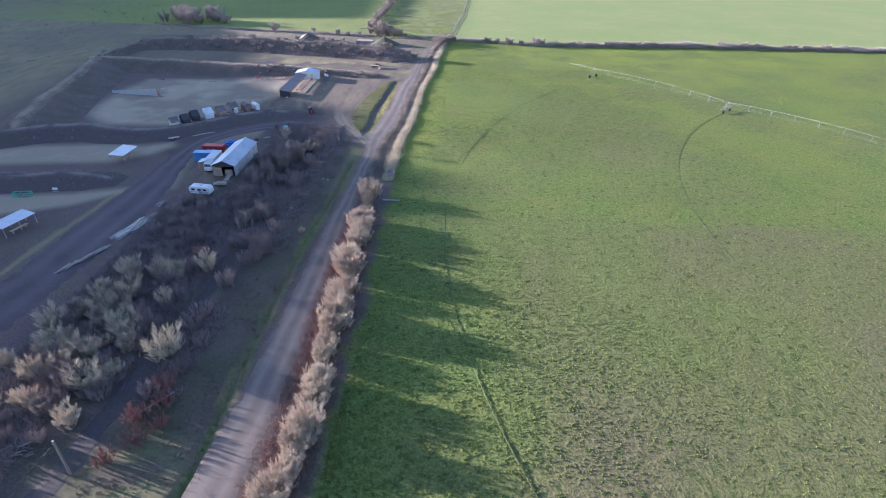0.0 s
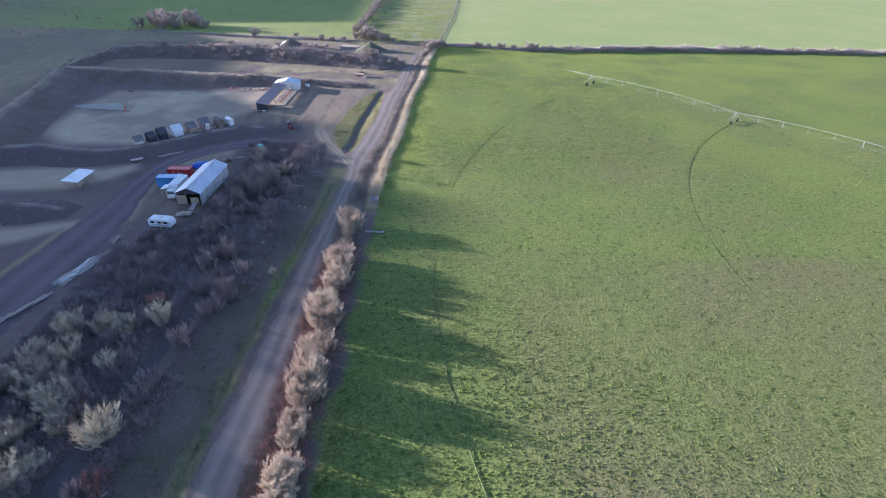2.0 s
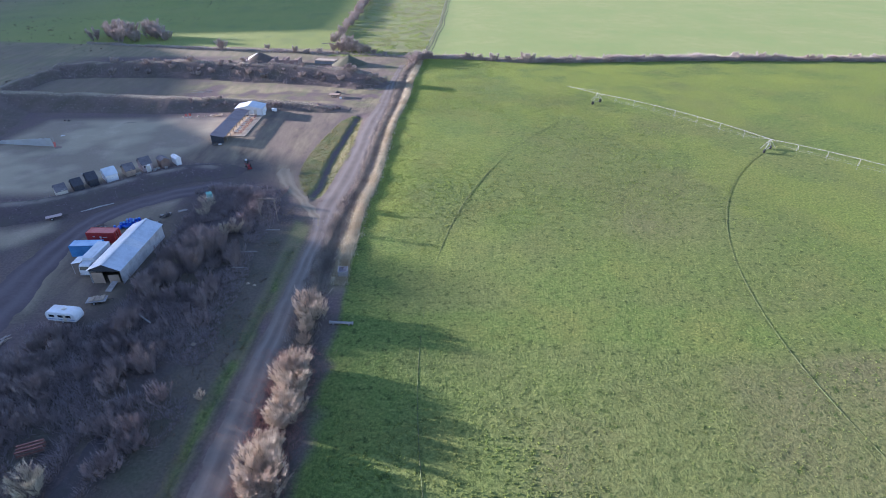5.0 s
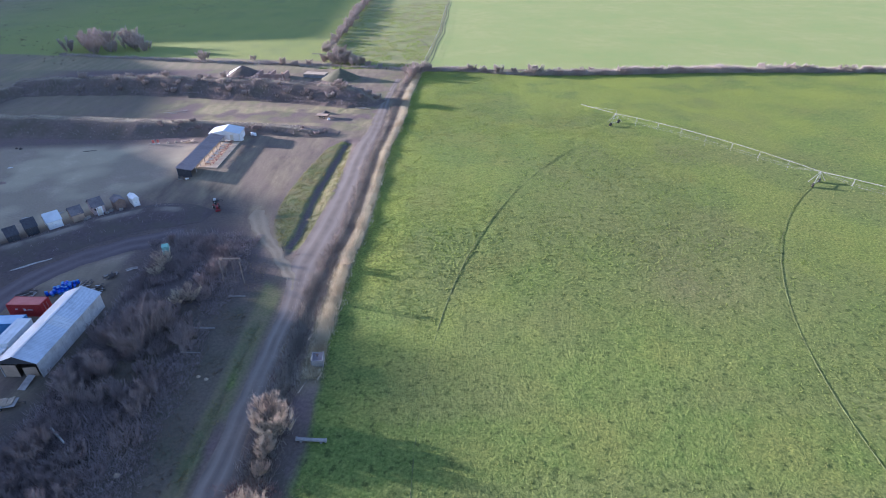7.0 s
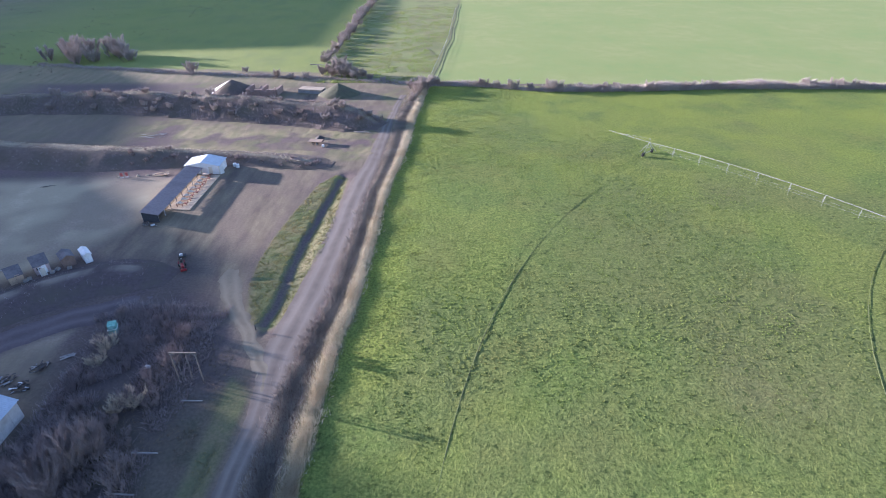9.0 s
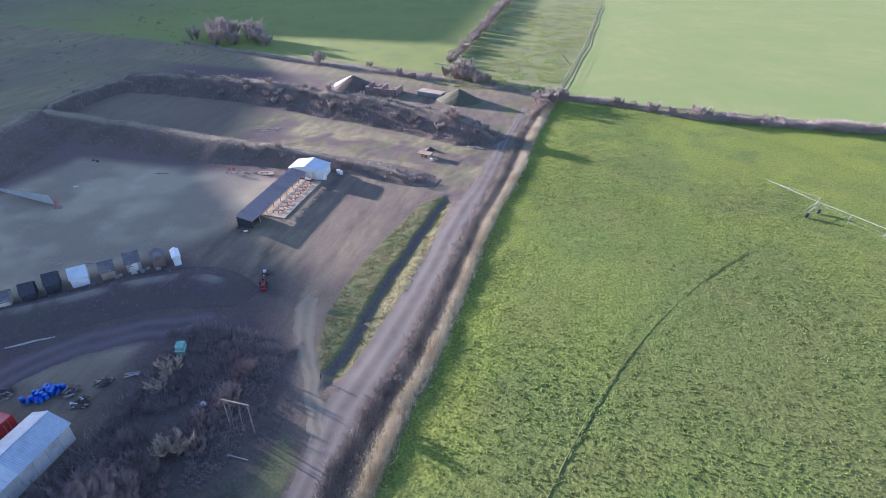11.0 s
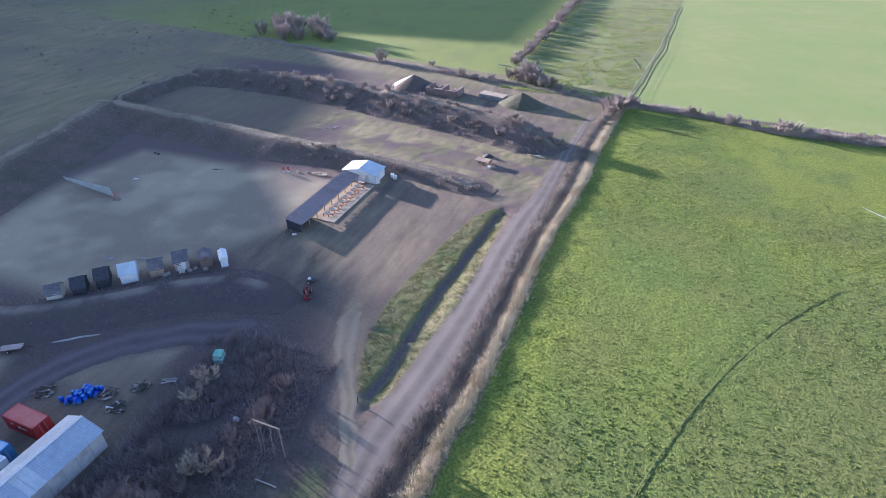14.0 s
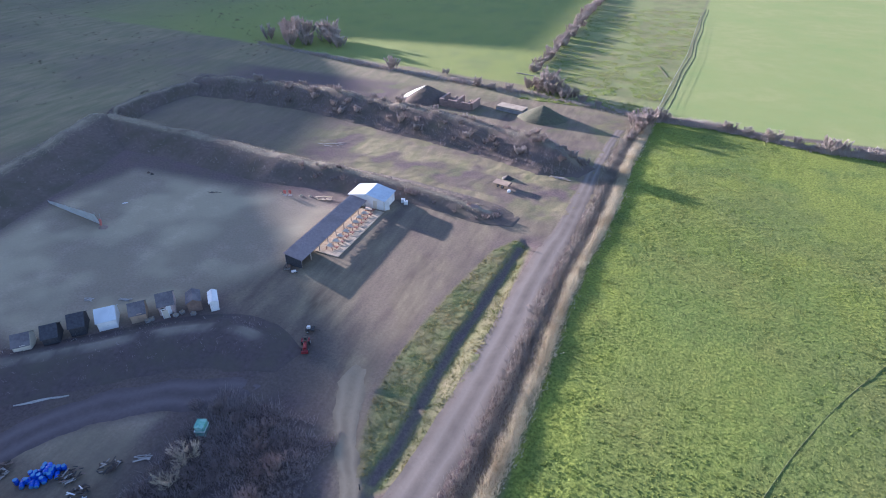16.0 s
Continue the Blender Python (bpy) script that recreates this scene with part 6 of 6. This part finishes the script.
part("hand_wheel", rods(((0, 0, 1.35), (0, 0, 1.8), 0.03), ((0, 0, 1.8), (0, 0, 1.84), 0.25), sides=12), M_IRON, ob)
for x, y in ((10.1, -41.5), (12.5, -38.9), (9.4, -29.8), (10.2, -30.6)):
    beam(x, y, x + 0.5, y + 1.6, 0.07, "short pale stake leaning in the ditch grass", M_PAD, 0.6)

# the tall gantry
ob = thing("gantry", pose(-7.95, -12.4, hz(-8, -12.4), 0, 0, -1), "tall weathered timber gantry with two hanging poles", "gantry")
for s in (-1, 1):
    part("leg", rods(((s * 1.87, 0, 0), (s * 1.87, 0, 5.75), 0.1, 0.085)), M_BARK, ob)
    part("brace", rods(((s * 1.87, 0, 4.9), (s * 1.2, 0, 5.6), 0.05)), M_BARK, ob)
    part("hanging_pole", rods(((s * 0.75 - 0.3, -0.35, 0.2), (s * 0.75 - 0.3, 0, 5.6), 0.05)), M_BARK, ob)
part("crossbeam", boxes((0, 0, 5.72, 4.1, 0.2, 0.2), bevel=0.02), M_BARK, ob)

ob = thing("covered_crate", pose(-25.6, -0.8, hz(-25.6, -0.8), 0, 0, 20), "tall crate under a teal tarpaulin", "crate")
bm = boxes((0, 0, 0.85, 1.3, 1.5, 1.7))
bmesh.ops.subdivide_edges(bm, edges=bm.edges[:], cuts=4, use_grid_fill=True)
for v in bm.verts:
    v.co += Vector((0.1 * (noise.noise(v.co * 2.1)), 0.1 * noise.noise(v.co * 2.3 + Vector((5, 0, 0))), 0.1 * noise.noise(v.co * 1.9 + Vector((0, 7, 0)))))
    if v.co.z < 0.1:
        v.co.x *= 1.12
        v.co.y *= 1.12
        v.co.z = 0.0
part("tarpaulin", bm, M_TEAL, ob)
part("rope", boxes((0, 0, 0.9, 1.52, 1.72, 0.03)), M_WHITE, ob)

ob = heap("pale_boulder", -16, -9.6, 0.55, 0.6, M_WHITE, "single pale boulder in the dark grass", 141)
ob["category"] = "boulder"
ob = heap("pale_boulder", -10.5, -54.5, 0.5, 0.5, M_PAD, "single pale boulder in the dark grass", 142)
ob["category"] = "boulder"
for x, y in ((-6.2, -37.2), (-4.8, -37.8)):
    ob = heap("pale_boulder", x, y, 0.4, 0.4, M_PAD, "small pale stone in the roadside grass", 143)
    ob["category"] = "boulder"


def build_tractor():
    ob = thing("small_tractor", pose(-21.4, 18.6, hz(-21.4, 18.6), 0, 0, -62) @ Matrix.Scale(0.85, 4), "small dark red tractor parked on the dirt yard", "tractor")
    bm = boxes((0.75, 0, 0.95, 1.5, 0.62, 0.6), (-0.35, 0, 0.75, 0.9, 0.5, 0.35), bevel=0.06)
    part("bonnet", bm, M_DARKRED, ob)
    for s in (-1, 1):
        part("mudguard", boxes((-0.75, s * 0.62, 1.15, 1.0, 0.36, 0.08), (-1.2, s * 0.62, 0.95, 0.1, 0.36, 0.4), bevel=0.02), M_DARKRED, ob)
        wheel(ob, -0.75, s * 0.68, 0.6, 0.32, "rear_wheel")
        wheel(ob, 1.2, s * 0.6, 0.35, 0.2, "front_wheel")
    part("seat", boxes((-0.6, 0, 1.15, 0.45, 0.45, 0.12), (-0.82, 0, 1.35, 0.1, 0.45, 0.4), bevel=0.03), M_RUBBER, ob)
    part("steering_wheel", rods(((0.0, 0, 1.0), (-0.15, 0, 1.4), 0.025), ((-0.15, 0, 1.4), (-0.165, 0, 1.43), 0.2), sides=12), M_IRON, ob)
    part("roll_bar", rods(((-1.0, 0.45, 1.0), (-1.0, 0.45, 2.0), 0.035), ((-1.0, -0.45, 1.0), (-1.0, -0.45, 2.0), 0.035), ((-1.0, 0.45, 2.0), (-1.0, -0.45, 2.0), 0.035)), M_IRON, ob)
    part("loader", boxes((1.9, 0, 0.45, 0.5, 1.3, 0.5), bevel=0.03), M_DARKRED, ob)
    ob = thing("mower_trailer", pose(-22.8, 22.2, hz(-22.8, 22.2), 0, 0, 20), "dark low machine parked behind the tractor", "machine")
    part("deck", boxes((0, 0, 0.5, 1.5, 1.1, 0.25), bevel=0.05), M_IRON, ob)
    part("engine", boxes((-0.2, 0, 0.8, 0.6, 0.5, 0.4), bevel=0.05), M_STEEL, ob)
    part("drawbar", rods(((0.7, 0, 0.45), (1.6, 0, 0.35), 0.04), ((1.55, 0, 0), (1.55, 0, 0.35), 0.03)), M_IRON, ob)
    for s in (-1, 1):
        wheel(ob, -0.3, s * 0.62, 0.3, 0.18)


build_tractor()


def canopy(x, y, turn, wide, long, tall, sheet, label, bench_mat=M_WOODG):
    """A sheet roof on posts over a table."""
    ob = thing("canopy", pose(x, y, hz(x, y), 0, 0, turn), label, "canopy")
    n = 5
    for i in range(n):
        part("roof_sheet", boxes((0, -long / 2 + long * (i + 0.5) / n, tall + 0.1, wide, long / n - 0.015, 0.05, 0, 5, 0), bevel=0.01), sheet, ob)
    for sx in (-1, 1):
        for sy in (-1, 0, 1):
            part("post", boxes((sx * (wide / 2 - 0.3), sy * (long / 2 - 0.3), tall / 2, 0.12, 0.12, tall)), M_WOODG, ob)
        part("rail", boxes((sx * (wide / 2 - 0.3), 0, tall - 0.12 - 0.03 * sx, 0.1, long - 0.3, 0.16)), M_WOODG, ob)
    t = thing("plank_table", pose(x + 1.2, y - 0.6, hz(x, y), 0, 0, turn), "plain plank table under the canopy", "table")
    part("tabletop", boxes((0, 0, 0.78, 0.9, long * 0.5, 0.06)), M_PAD, t)
    for s in (-1, 1):
        part("trestle", boxes((0, s * long * 0.2, 0.38, 0.7, 0.08, 0.75)), bench_mat, t)


canopy(-66.2, -25.2, -2, 4.3, 7.8, 2.1, M_WHITE, "firing-point canopy with a white sheet roof")
canopy(-69.3, -67.2, -17, 3.9, 8.0, 2.5, M_PALEROOF, "firing-point canopy with a pale blue sheet roof")

ob = thing("green_frame", pose(-79.0, -50.7, hz(-79, -50.7), 0, 0, 8), "green painted steel rack on the sand", "rack")
for z in (0.15, 0.8):
    part("ring", boxes((0, 0.7, z, 4.0, 0.12, 0.14), (0, -0.7, z, 4.0, 0.12, 0.14), (-2, 0, z, 0.12, 1.4, 0.14), (2, 0, z, 0.12, 1.4, 0.14)), M_GREENP, ob)
for x in (-2, -0.7, 0.7, 2):
    part("upright", boxes((x, 0.7, 0.45, 0.1, 0.1, 0.8), (x, -0.7, 0.45, 0.1, 0.1, 0.8)), M_GREENP, ob)
ob = thing("target_board", pose(-72.4, -47.9, hz(-72.4, -47.9), 0, 0, 5), "small white target frame on the sand", "target")
part("panel", boxes((0, 0, 0.7, 1.3, 0.05, 0.6), bevel=0.01), M_WHITE, ob)
part("stand", boxes((-0.6, 0, 0.4, 0.06, 0.06, 0.8), (0.6, 0, 0.4, 0.06, 0.06, 0.8), (0, 0, 0.04, 1.4, 0.6, 0.06)), M_WOODG, ob)

ob = thing("flatbed_trailer", pose(-58.3, -10.6, hz(-58.3, -10.6), 0, 0, 32), "long low trailer carrying pinkish timber", "trailer")
part("deck", boxes((0, 0, 0.6, 3.4, 1.3, 0.1), bevel=0.02), M_IRON, ob)
part("timber_load", boxes(*[(0.1 * (i % 3), -0.5 + 0.25 * i, 0.74, 3.2, 0.18, 0.16) for i in range(5)], bevel=0.02), M_PINK, ob)
part("drawbar", rods(((1.7, 0, 0.5), (2.9, 0, 0.4), 0.05), ((2.8, 0, 0), (2.8, 0, 0.4), 0.04)), M_IRON, ob)
for s in (-1, 1):
    wheel(ob, -0.4, s * 0.62, 0.3, 0.18)

# pale shingle along the track
pl, pr = offset([(-54, -7.2), (-52, -5.4), (-50, -3.9), (-48, -2.6)], [0.06, 0.3, 0.22, 0.05])
ribbon("road_shingle", pl, pr, M_WOODG, "strip of pale shingle spilt along the track", 0.12, 0.6, 0.3, 0.0, 4, 150)["category"] = "shingle"

# behind the berms
ob = thing("platform_trailer", pose(-6.8, 85.6, hz(-6.8, 85.6), 0, 0, -10), "brown flatbed platform trailer on the mud", "trailer")
part("deck", boxes(*[(-1.9 + 0.48 * i, 0, 0.95, 0.45, 2.5, 0.08) for i in range(9)]), M_TAN, ob)
part("chassis", boxes((0, 0.7, 0.75, 4.4, 0.14, 0.26), (0, -0.7, 0.75, 4.4, 0.14, 0.26)), M_IRON, ob)
part("tailboard", boxes((2.2, 0, 1.05, 0.08, 2.4, 0.5)), M_BROWN, ob)
for x in (-0.6, 0.6):
    for s in (-1, 1):
        wheel(ob, x, s * 1.0, 0.38, 0.22)
ob = thing("white_sack", pose(-4.3, 82.9, hz(-4.3, 82.9)), "white sack lying beside the trailer", "sack")
part("sack", boxes((0, 0, 0.35, 0.8, 0.7, 0.7), bevel=0.2), M_WHITE, ob)
heap("wood_scraps", -6.5, 90.2, 1.6, 0.9, M_IRON, "small heap of dark scrap timber", 151)
lumber(6.0, 95.0, 6, 0.9, 26, -6, [M_PAD, M_WOODG], "pale offcuts lying along the foot of the berm", 0.2)
lumber(-60, 92.0, 9, 4, 12, 8, [M_WOODG], "weathered boards scattered over dry grass", 0.1)

ob = thing("block_bay", pose(-35.5, 137.3, hz(-35.5, 137), 0, 0, -6), "storage bay of red blocks holding rubble", "bay")
blk = part("block", boxes((0, 0, 0.4, 1.58, 0.8, 0.78), bevel=0.03), M_BRICK, ob)
blk.matrix_basis = pose(-6, -2.8, 0)
for k in range(3):
    for i in range(7):
        if (i, k) != (0, 0) and not (k == 2 and i % 3 == 1):
            shared("block", blk, pose(-6 + 1.62 * i, -2.8, 0.8 * k), ob)
    for j in range(4):
        for s in (0, 3.4, 7):
            shared("block", blk, pose(-6.5 + 1.62 * s, -1.6 + 1.62 * j, 0.8 * k, 0, 0, 90), ob)
heap("block_rubble", -37.6, 138.4, 2.6, 2.9, M_BRICK, "heap of broken red blocks in the bay", 153)
heap("block_rubble", -32.2, 138.0, 2.4, 2.4, M_TAN, "heap of tan rubble in the bay", 154)
ob = thing("slab_stack", pose(-18.4, 139.0, hz(-18.4, 139), 0, 0, -12), "flat stack of pale slabs behind the berm", "slabs")
for k in range(3):
    for i in range(4):
        part("slab", boxes((-3.6 + 2.4 * i, 0.1 * k, 0.25 + 0.5 * k, 2.34, 4.2, 0.46), bevel=0.03), M_PAD if k == 2 else M_CONC, ob)

# odd things round the shed
for x, y, mat_, lab in ((-26.4, 68.7, M_WHITE, "white plastic tank beside the shed"), (-25.4, 68.0, M_WHITE, "white plastic tank beside the shed")):
    ob = thing("water_tank", pose(x, y, hz(x, y), 0, 0, 20), lab, "tank")
    part("tank", boxes((0, 0, 0.5, 0.9, 0.8, 0.95), bevel=0.12), mat_, ob)
    part("cap", rods(((0, 0, 0.96), (0, 0, 1.06), 0.14)), M_BLUE, ob)
for x, y in ((-54.4, 61.4), (-53.2, 61.8)):
    ob = thing("target_stand", pose(x, y, hz(x, y), 0, 0, 10), "small red target stand at the berm's foot", "target")
    part("board", boxes((0, 0, 0.9, 0.7, 0.05, 0.9), bevel=0.01), M_REDROOF, ob)
    part("stand", boxes((-0.3, 0.04, 0.5, 0.06, 0.06, 1.0), (0.3, 0.04, 0.5, 0.06, 0.06, 1.0), (0, 0, 0.03, 0.9, 0.6, 0.05)), M_WOODG, ob)
for x, y in ((-55.6, 61.6), (-50.6, 62.4), (-48.3, 63.0), (-94.0, 58.5), (-92.5, 58.2)):
    ob = heap("pale_boulder", x, y, 0.5, 0.5, M_PAD if x > -80 else M_IRON, "rounded stone at the foot of the berm", 160 + int(-x))
    ob["category"] = "boulder"
lumber(-44.5, 63.2, 5, 1.5, 16, 8, [M_WOOD, M_STRAWD, M_TAN], "heap of yellow and brown boards by the shed", 0.4)
lumber(-87, 44, 2.5, 0.3, 3, 40, [M_WHITE], "a few white sticks on the range floor", 0.05)
lumber(-70.6, 56.0, 4.5, 0.8, 4, 4, [M_IRON], "dark branches lying on the range floor", 0.15)
lumber(-64.6, 14.8, 2.2, 0.7, 5, 20, [M_WOODG], "grey pallet boards lying on the range floor", 0.05)
lumber(-58.6, 17.0, 3.0, 0.6, 5, 12, [M_WOODG], "pale boards lying behind the huts", 0.05)
for x, y in ((5.2, 60.6), (-1.2, -0.8), (11, 150.5), (-5.0, 68.2)):
    ob = part("marker_post", rods(((x, y, hz(x, y) - 0.2), (x, y, hz(x, y) + 1.1), 0.09)), M_IRON)
    tagged(ob, "short dark marker post at a ditch end", "post")

# utility pole by the road, near the start
ob = thing("utility_pole", pose(-20.5, -128.9, hz(-20.5, -128.9)), "weathered timber utility pole standing in grass", "utility pole")
part("shaft", rods(((0, 0, -0.3), (0, 0, 6.4), 0.17, 0.13)), M_BARK, ob)
part("cap", rods(((0, 0, 6.4), (0, 0, 6.46), 0.15)), M_WOODG, ob)
part("guy_wire", rods(((0, 0, 6.0), (-6.5, -8.5, 0), 0.02)), M_IRON, ob)
lumber(-29.5, -126.5, 5, 4, 14, 30, [M_BARK, M_BARK, M_WOODG], "fallen grey branches and boards in rough grass", 0.4)

# ---- the irrigation pivot ----
def pivot_point(r, side=0.0):
    a = math.atan2(138.8, -115.5)
    return (PIVOT[0] + r * math.cos(a) - side * math.sin(a), PIVOT[1] + r * math.sin(a) + side * math.cos(a))


def build_pivot():
    ob = thing("irrigation_pivot", pose(0, 0, 0), "long galvanised irrigation boom on wheeled towers", "irrigation boom")
    towers, tip, top = (56.5, 118.3, 180.0), 194.0, 3.75
    for r in towers:
        x, y = pivot_point(r)
        base = hz(x, y)
        a, b = pivot_point(r, 2.3), pivot_point(r, -2.3)
        t = part("tower_frame", rods(((*a, base + 0.75), (x, y, base + top), 0.05), ((*b, base + 0.75), (x, y, base + top), 0.05), ((*a, base + 0.75), (*b, base + 0.75), 0.06),
                                     ((*pivot_point(r + 1.4, 2.0), base + 0.9), (x, y, base + top), 0.05), ((*pivot_point(r - 1.4, -2.0), base + 0.9), (x, y, base + top), 0.05),
                                     ((*pivot_point(r, 1.2), base + 2.2), (*pivot_point(r, -1.2), base + 2.2), 0.05)), M_BOOM, ob)
        for p in (a, b):
            q = math.degrees(math.atan2(138.8, -115.5)) + 90
            bm = bmesh.new()
            bmesh.ops.create_cone(bm, cap_ends=True, segments=20, radius1=0.62, radius2=0.62, depth=0.3, matrix=pose(p[0], p[1], hz(*p) + 0.6, 0, 0, q) @ pose(0, 0, 0, 90, 0, 0))
            w = part("wheel", bm, M_RUBBER, t)
            bm = bmesh.new()
            bmesh.ops.create_cone(bm, cap_ends=True, segments=12, radius1=0.32, radius2=0.32, depth=0.33, matrix=pose(p[0], p[1], hz(*p) + 0.6, 0, 0, q) @ pose(0, 0, 0, 90, 0, 0))
            tagged(part("gearbox", boxes((p[0], p[1], base + 1.0, 0.3, 0.3, 0.3), bevel=0.04), M_BOOM, t), "")
            bm.free()
    spans = [(56.5, 118.3), (118.3, 180.0)]
    for r0, r1 in spans:
        n = 8
        pts = []
        for i in range(n + 1):
            f = i / n
            x, y = pivot_point(r0 + (r1 - r0) * f)
            pts.append((x, y, top + 1.1 * 4 * f * (1 - f)))
        s = part("span_pipe", rods(*[(pts[i], pts[i + 1], 0.04) for i in range(n)]), M_BOOM, ob)
        for i in range(1, n):
            f = i / n
            r = r0 + (r1 - r0) * f
            drop = 1.35 + 0.35 * math.sin(math.pi * f)
            low = [(*pivot_point(r, q), pts[i][2] - drop) for q in (-0.8, 0.8)]
            part("truss_strut", rods((pts[i], low[0], 0.02), (pts[i], low[1], 0.02), (low[0], low[1], 0.015)), M_BOOM, s)
            part("drop_hose", rods((pts[i], (pts[i][0], pts[i][1], 1.6), 0.018)), M_BOOM, s)
        for q in (-0.8, 0.8):
            chain = [pts[0]] + [(*pivot_point(r0 + (r1 - r0) * i / n, q), pts[i][2] - 1.35 - 0.35 * math.sin(math.pi * i / n)) for i in range(1, n)] + [pts[n]]
            part("truss_rod", rods(*[(chain[i], chain[i + 1], 0.012) for i in range(n)], sides=5), M_BOOM, s)
    a, b = pivot_point(180.0), pivot_point(tip)
    part("overhang_pipe", rods(((*a, top), (*b, top - 0.25), 0.045)), M_BOOM, ob)
    part("overhang_cable", rods(((a[0], a[1], top + 1.2), (*pivot_point(190), top - 0.1), 0.02), ((*a, top), (a[0], a[1], top + 1.2), 0.04)), M_BOOM, ob)


build_pivot()

# fence along the cattle track beyond the field corner
ob = thing("wire_fence", pose(0, 0, 0), "wire fence on timber posts along the pasture", "fence")
fy = np.arange(152, 330, 4.0)
fx = np.interp(fy, [150, 175, 235, 369], [26.5, 29, 36, 45.5])
post = part("post", boxes((0, 0, 0.6, 0.14, 0.14, 1.5)), M_WOODG, ob)
post.matrix_basis = pose(fx[0], fy[0], hz(fx[0], fy[0]))
for x, y in zip(fx[1:], fy[1:]):
    shared("post", post, pose(x, y, hz(x, y), 3, 0, 0), ob)
for z in (0.5, 0.85, 1.2):
    part("wire", rods(*[((fx[i], fy[i], z), (fx[i + 1], fy[i + 1], z), 0.012) for i in range(len(fx) - 1)], sides=4), M_STEEL, ob)
for k, dx in enumerate((1.3, 2.9)):
    u = np.stack([np.interp(np.arange(151, 360, 6.0), [150, 175, 235, 369], [26.5, 29, 36, 45.5]) + dx + 0.35 * np.sin(np.arange(151, 360, 6.0) / 9 + k), np.arange(151, 360, 6.0)], 1)
    l, r = offset(u, np.full(len(u), 0.24))
    ribbon("trim_cattle_track", l, r, M_RUT, "narrow trodden track along the pasture fence", 0.05, 1.5, 0.3, 0.0, 4, 170 + k)["category"] = "track"
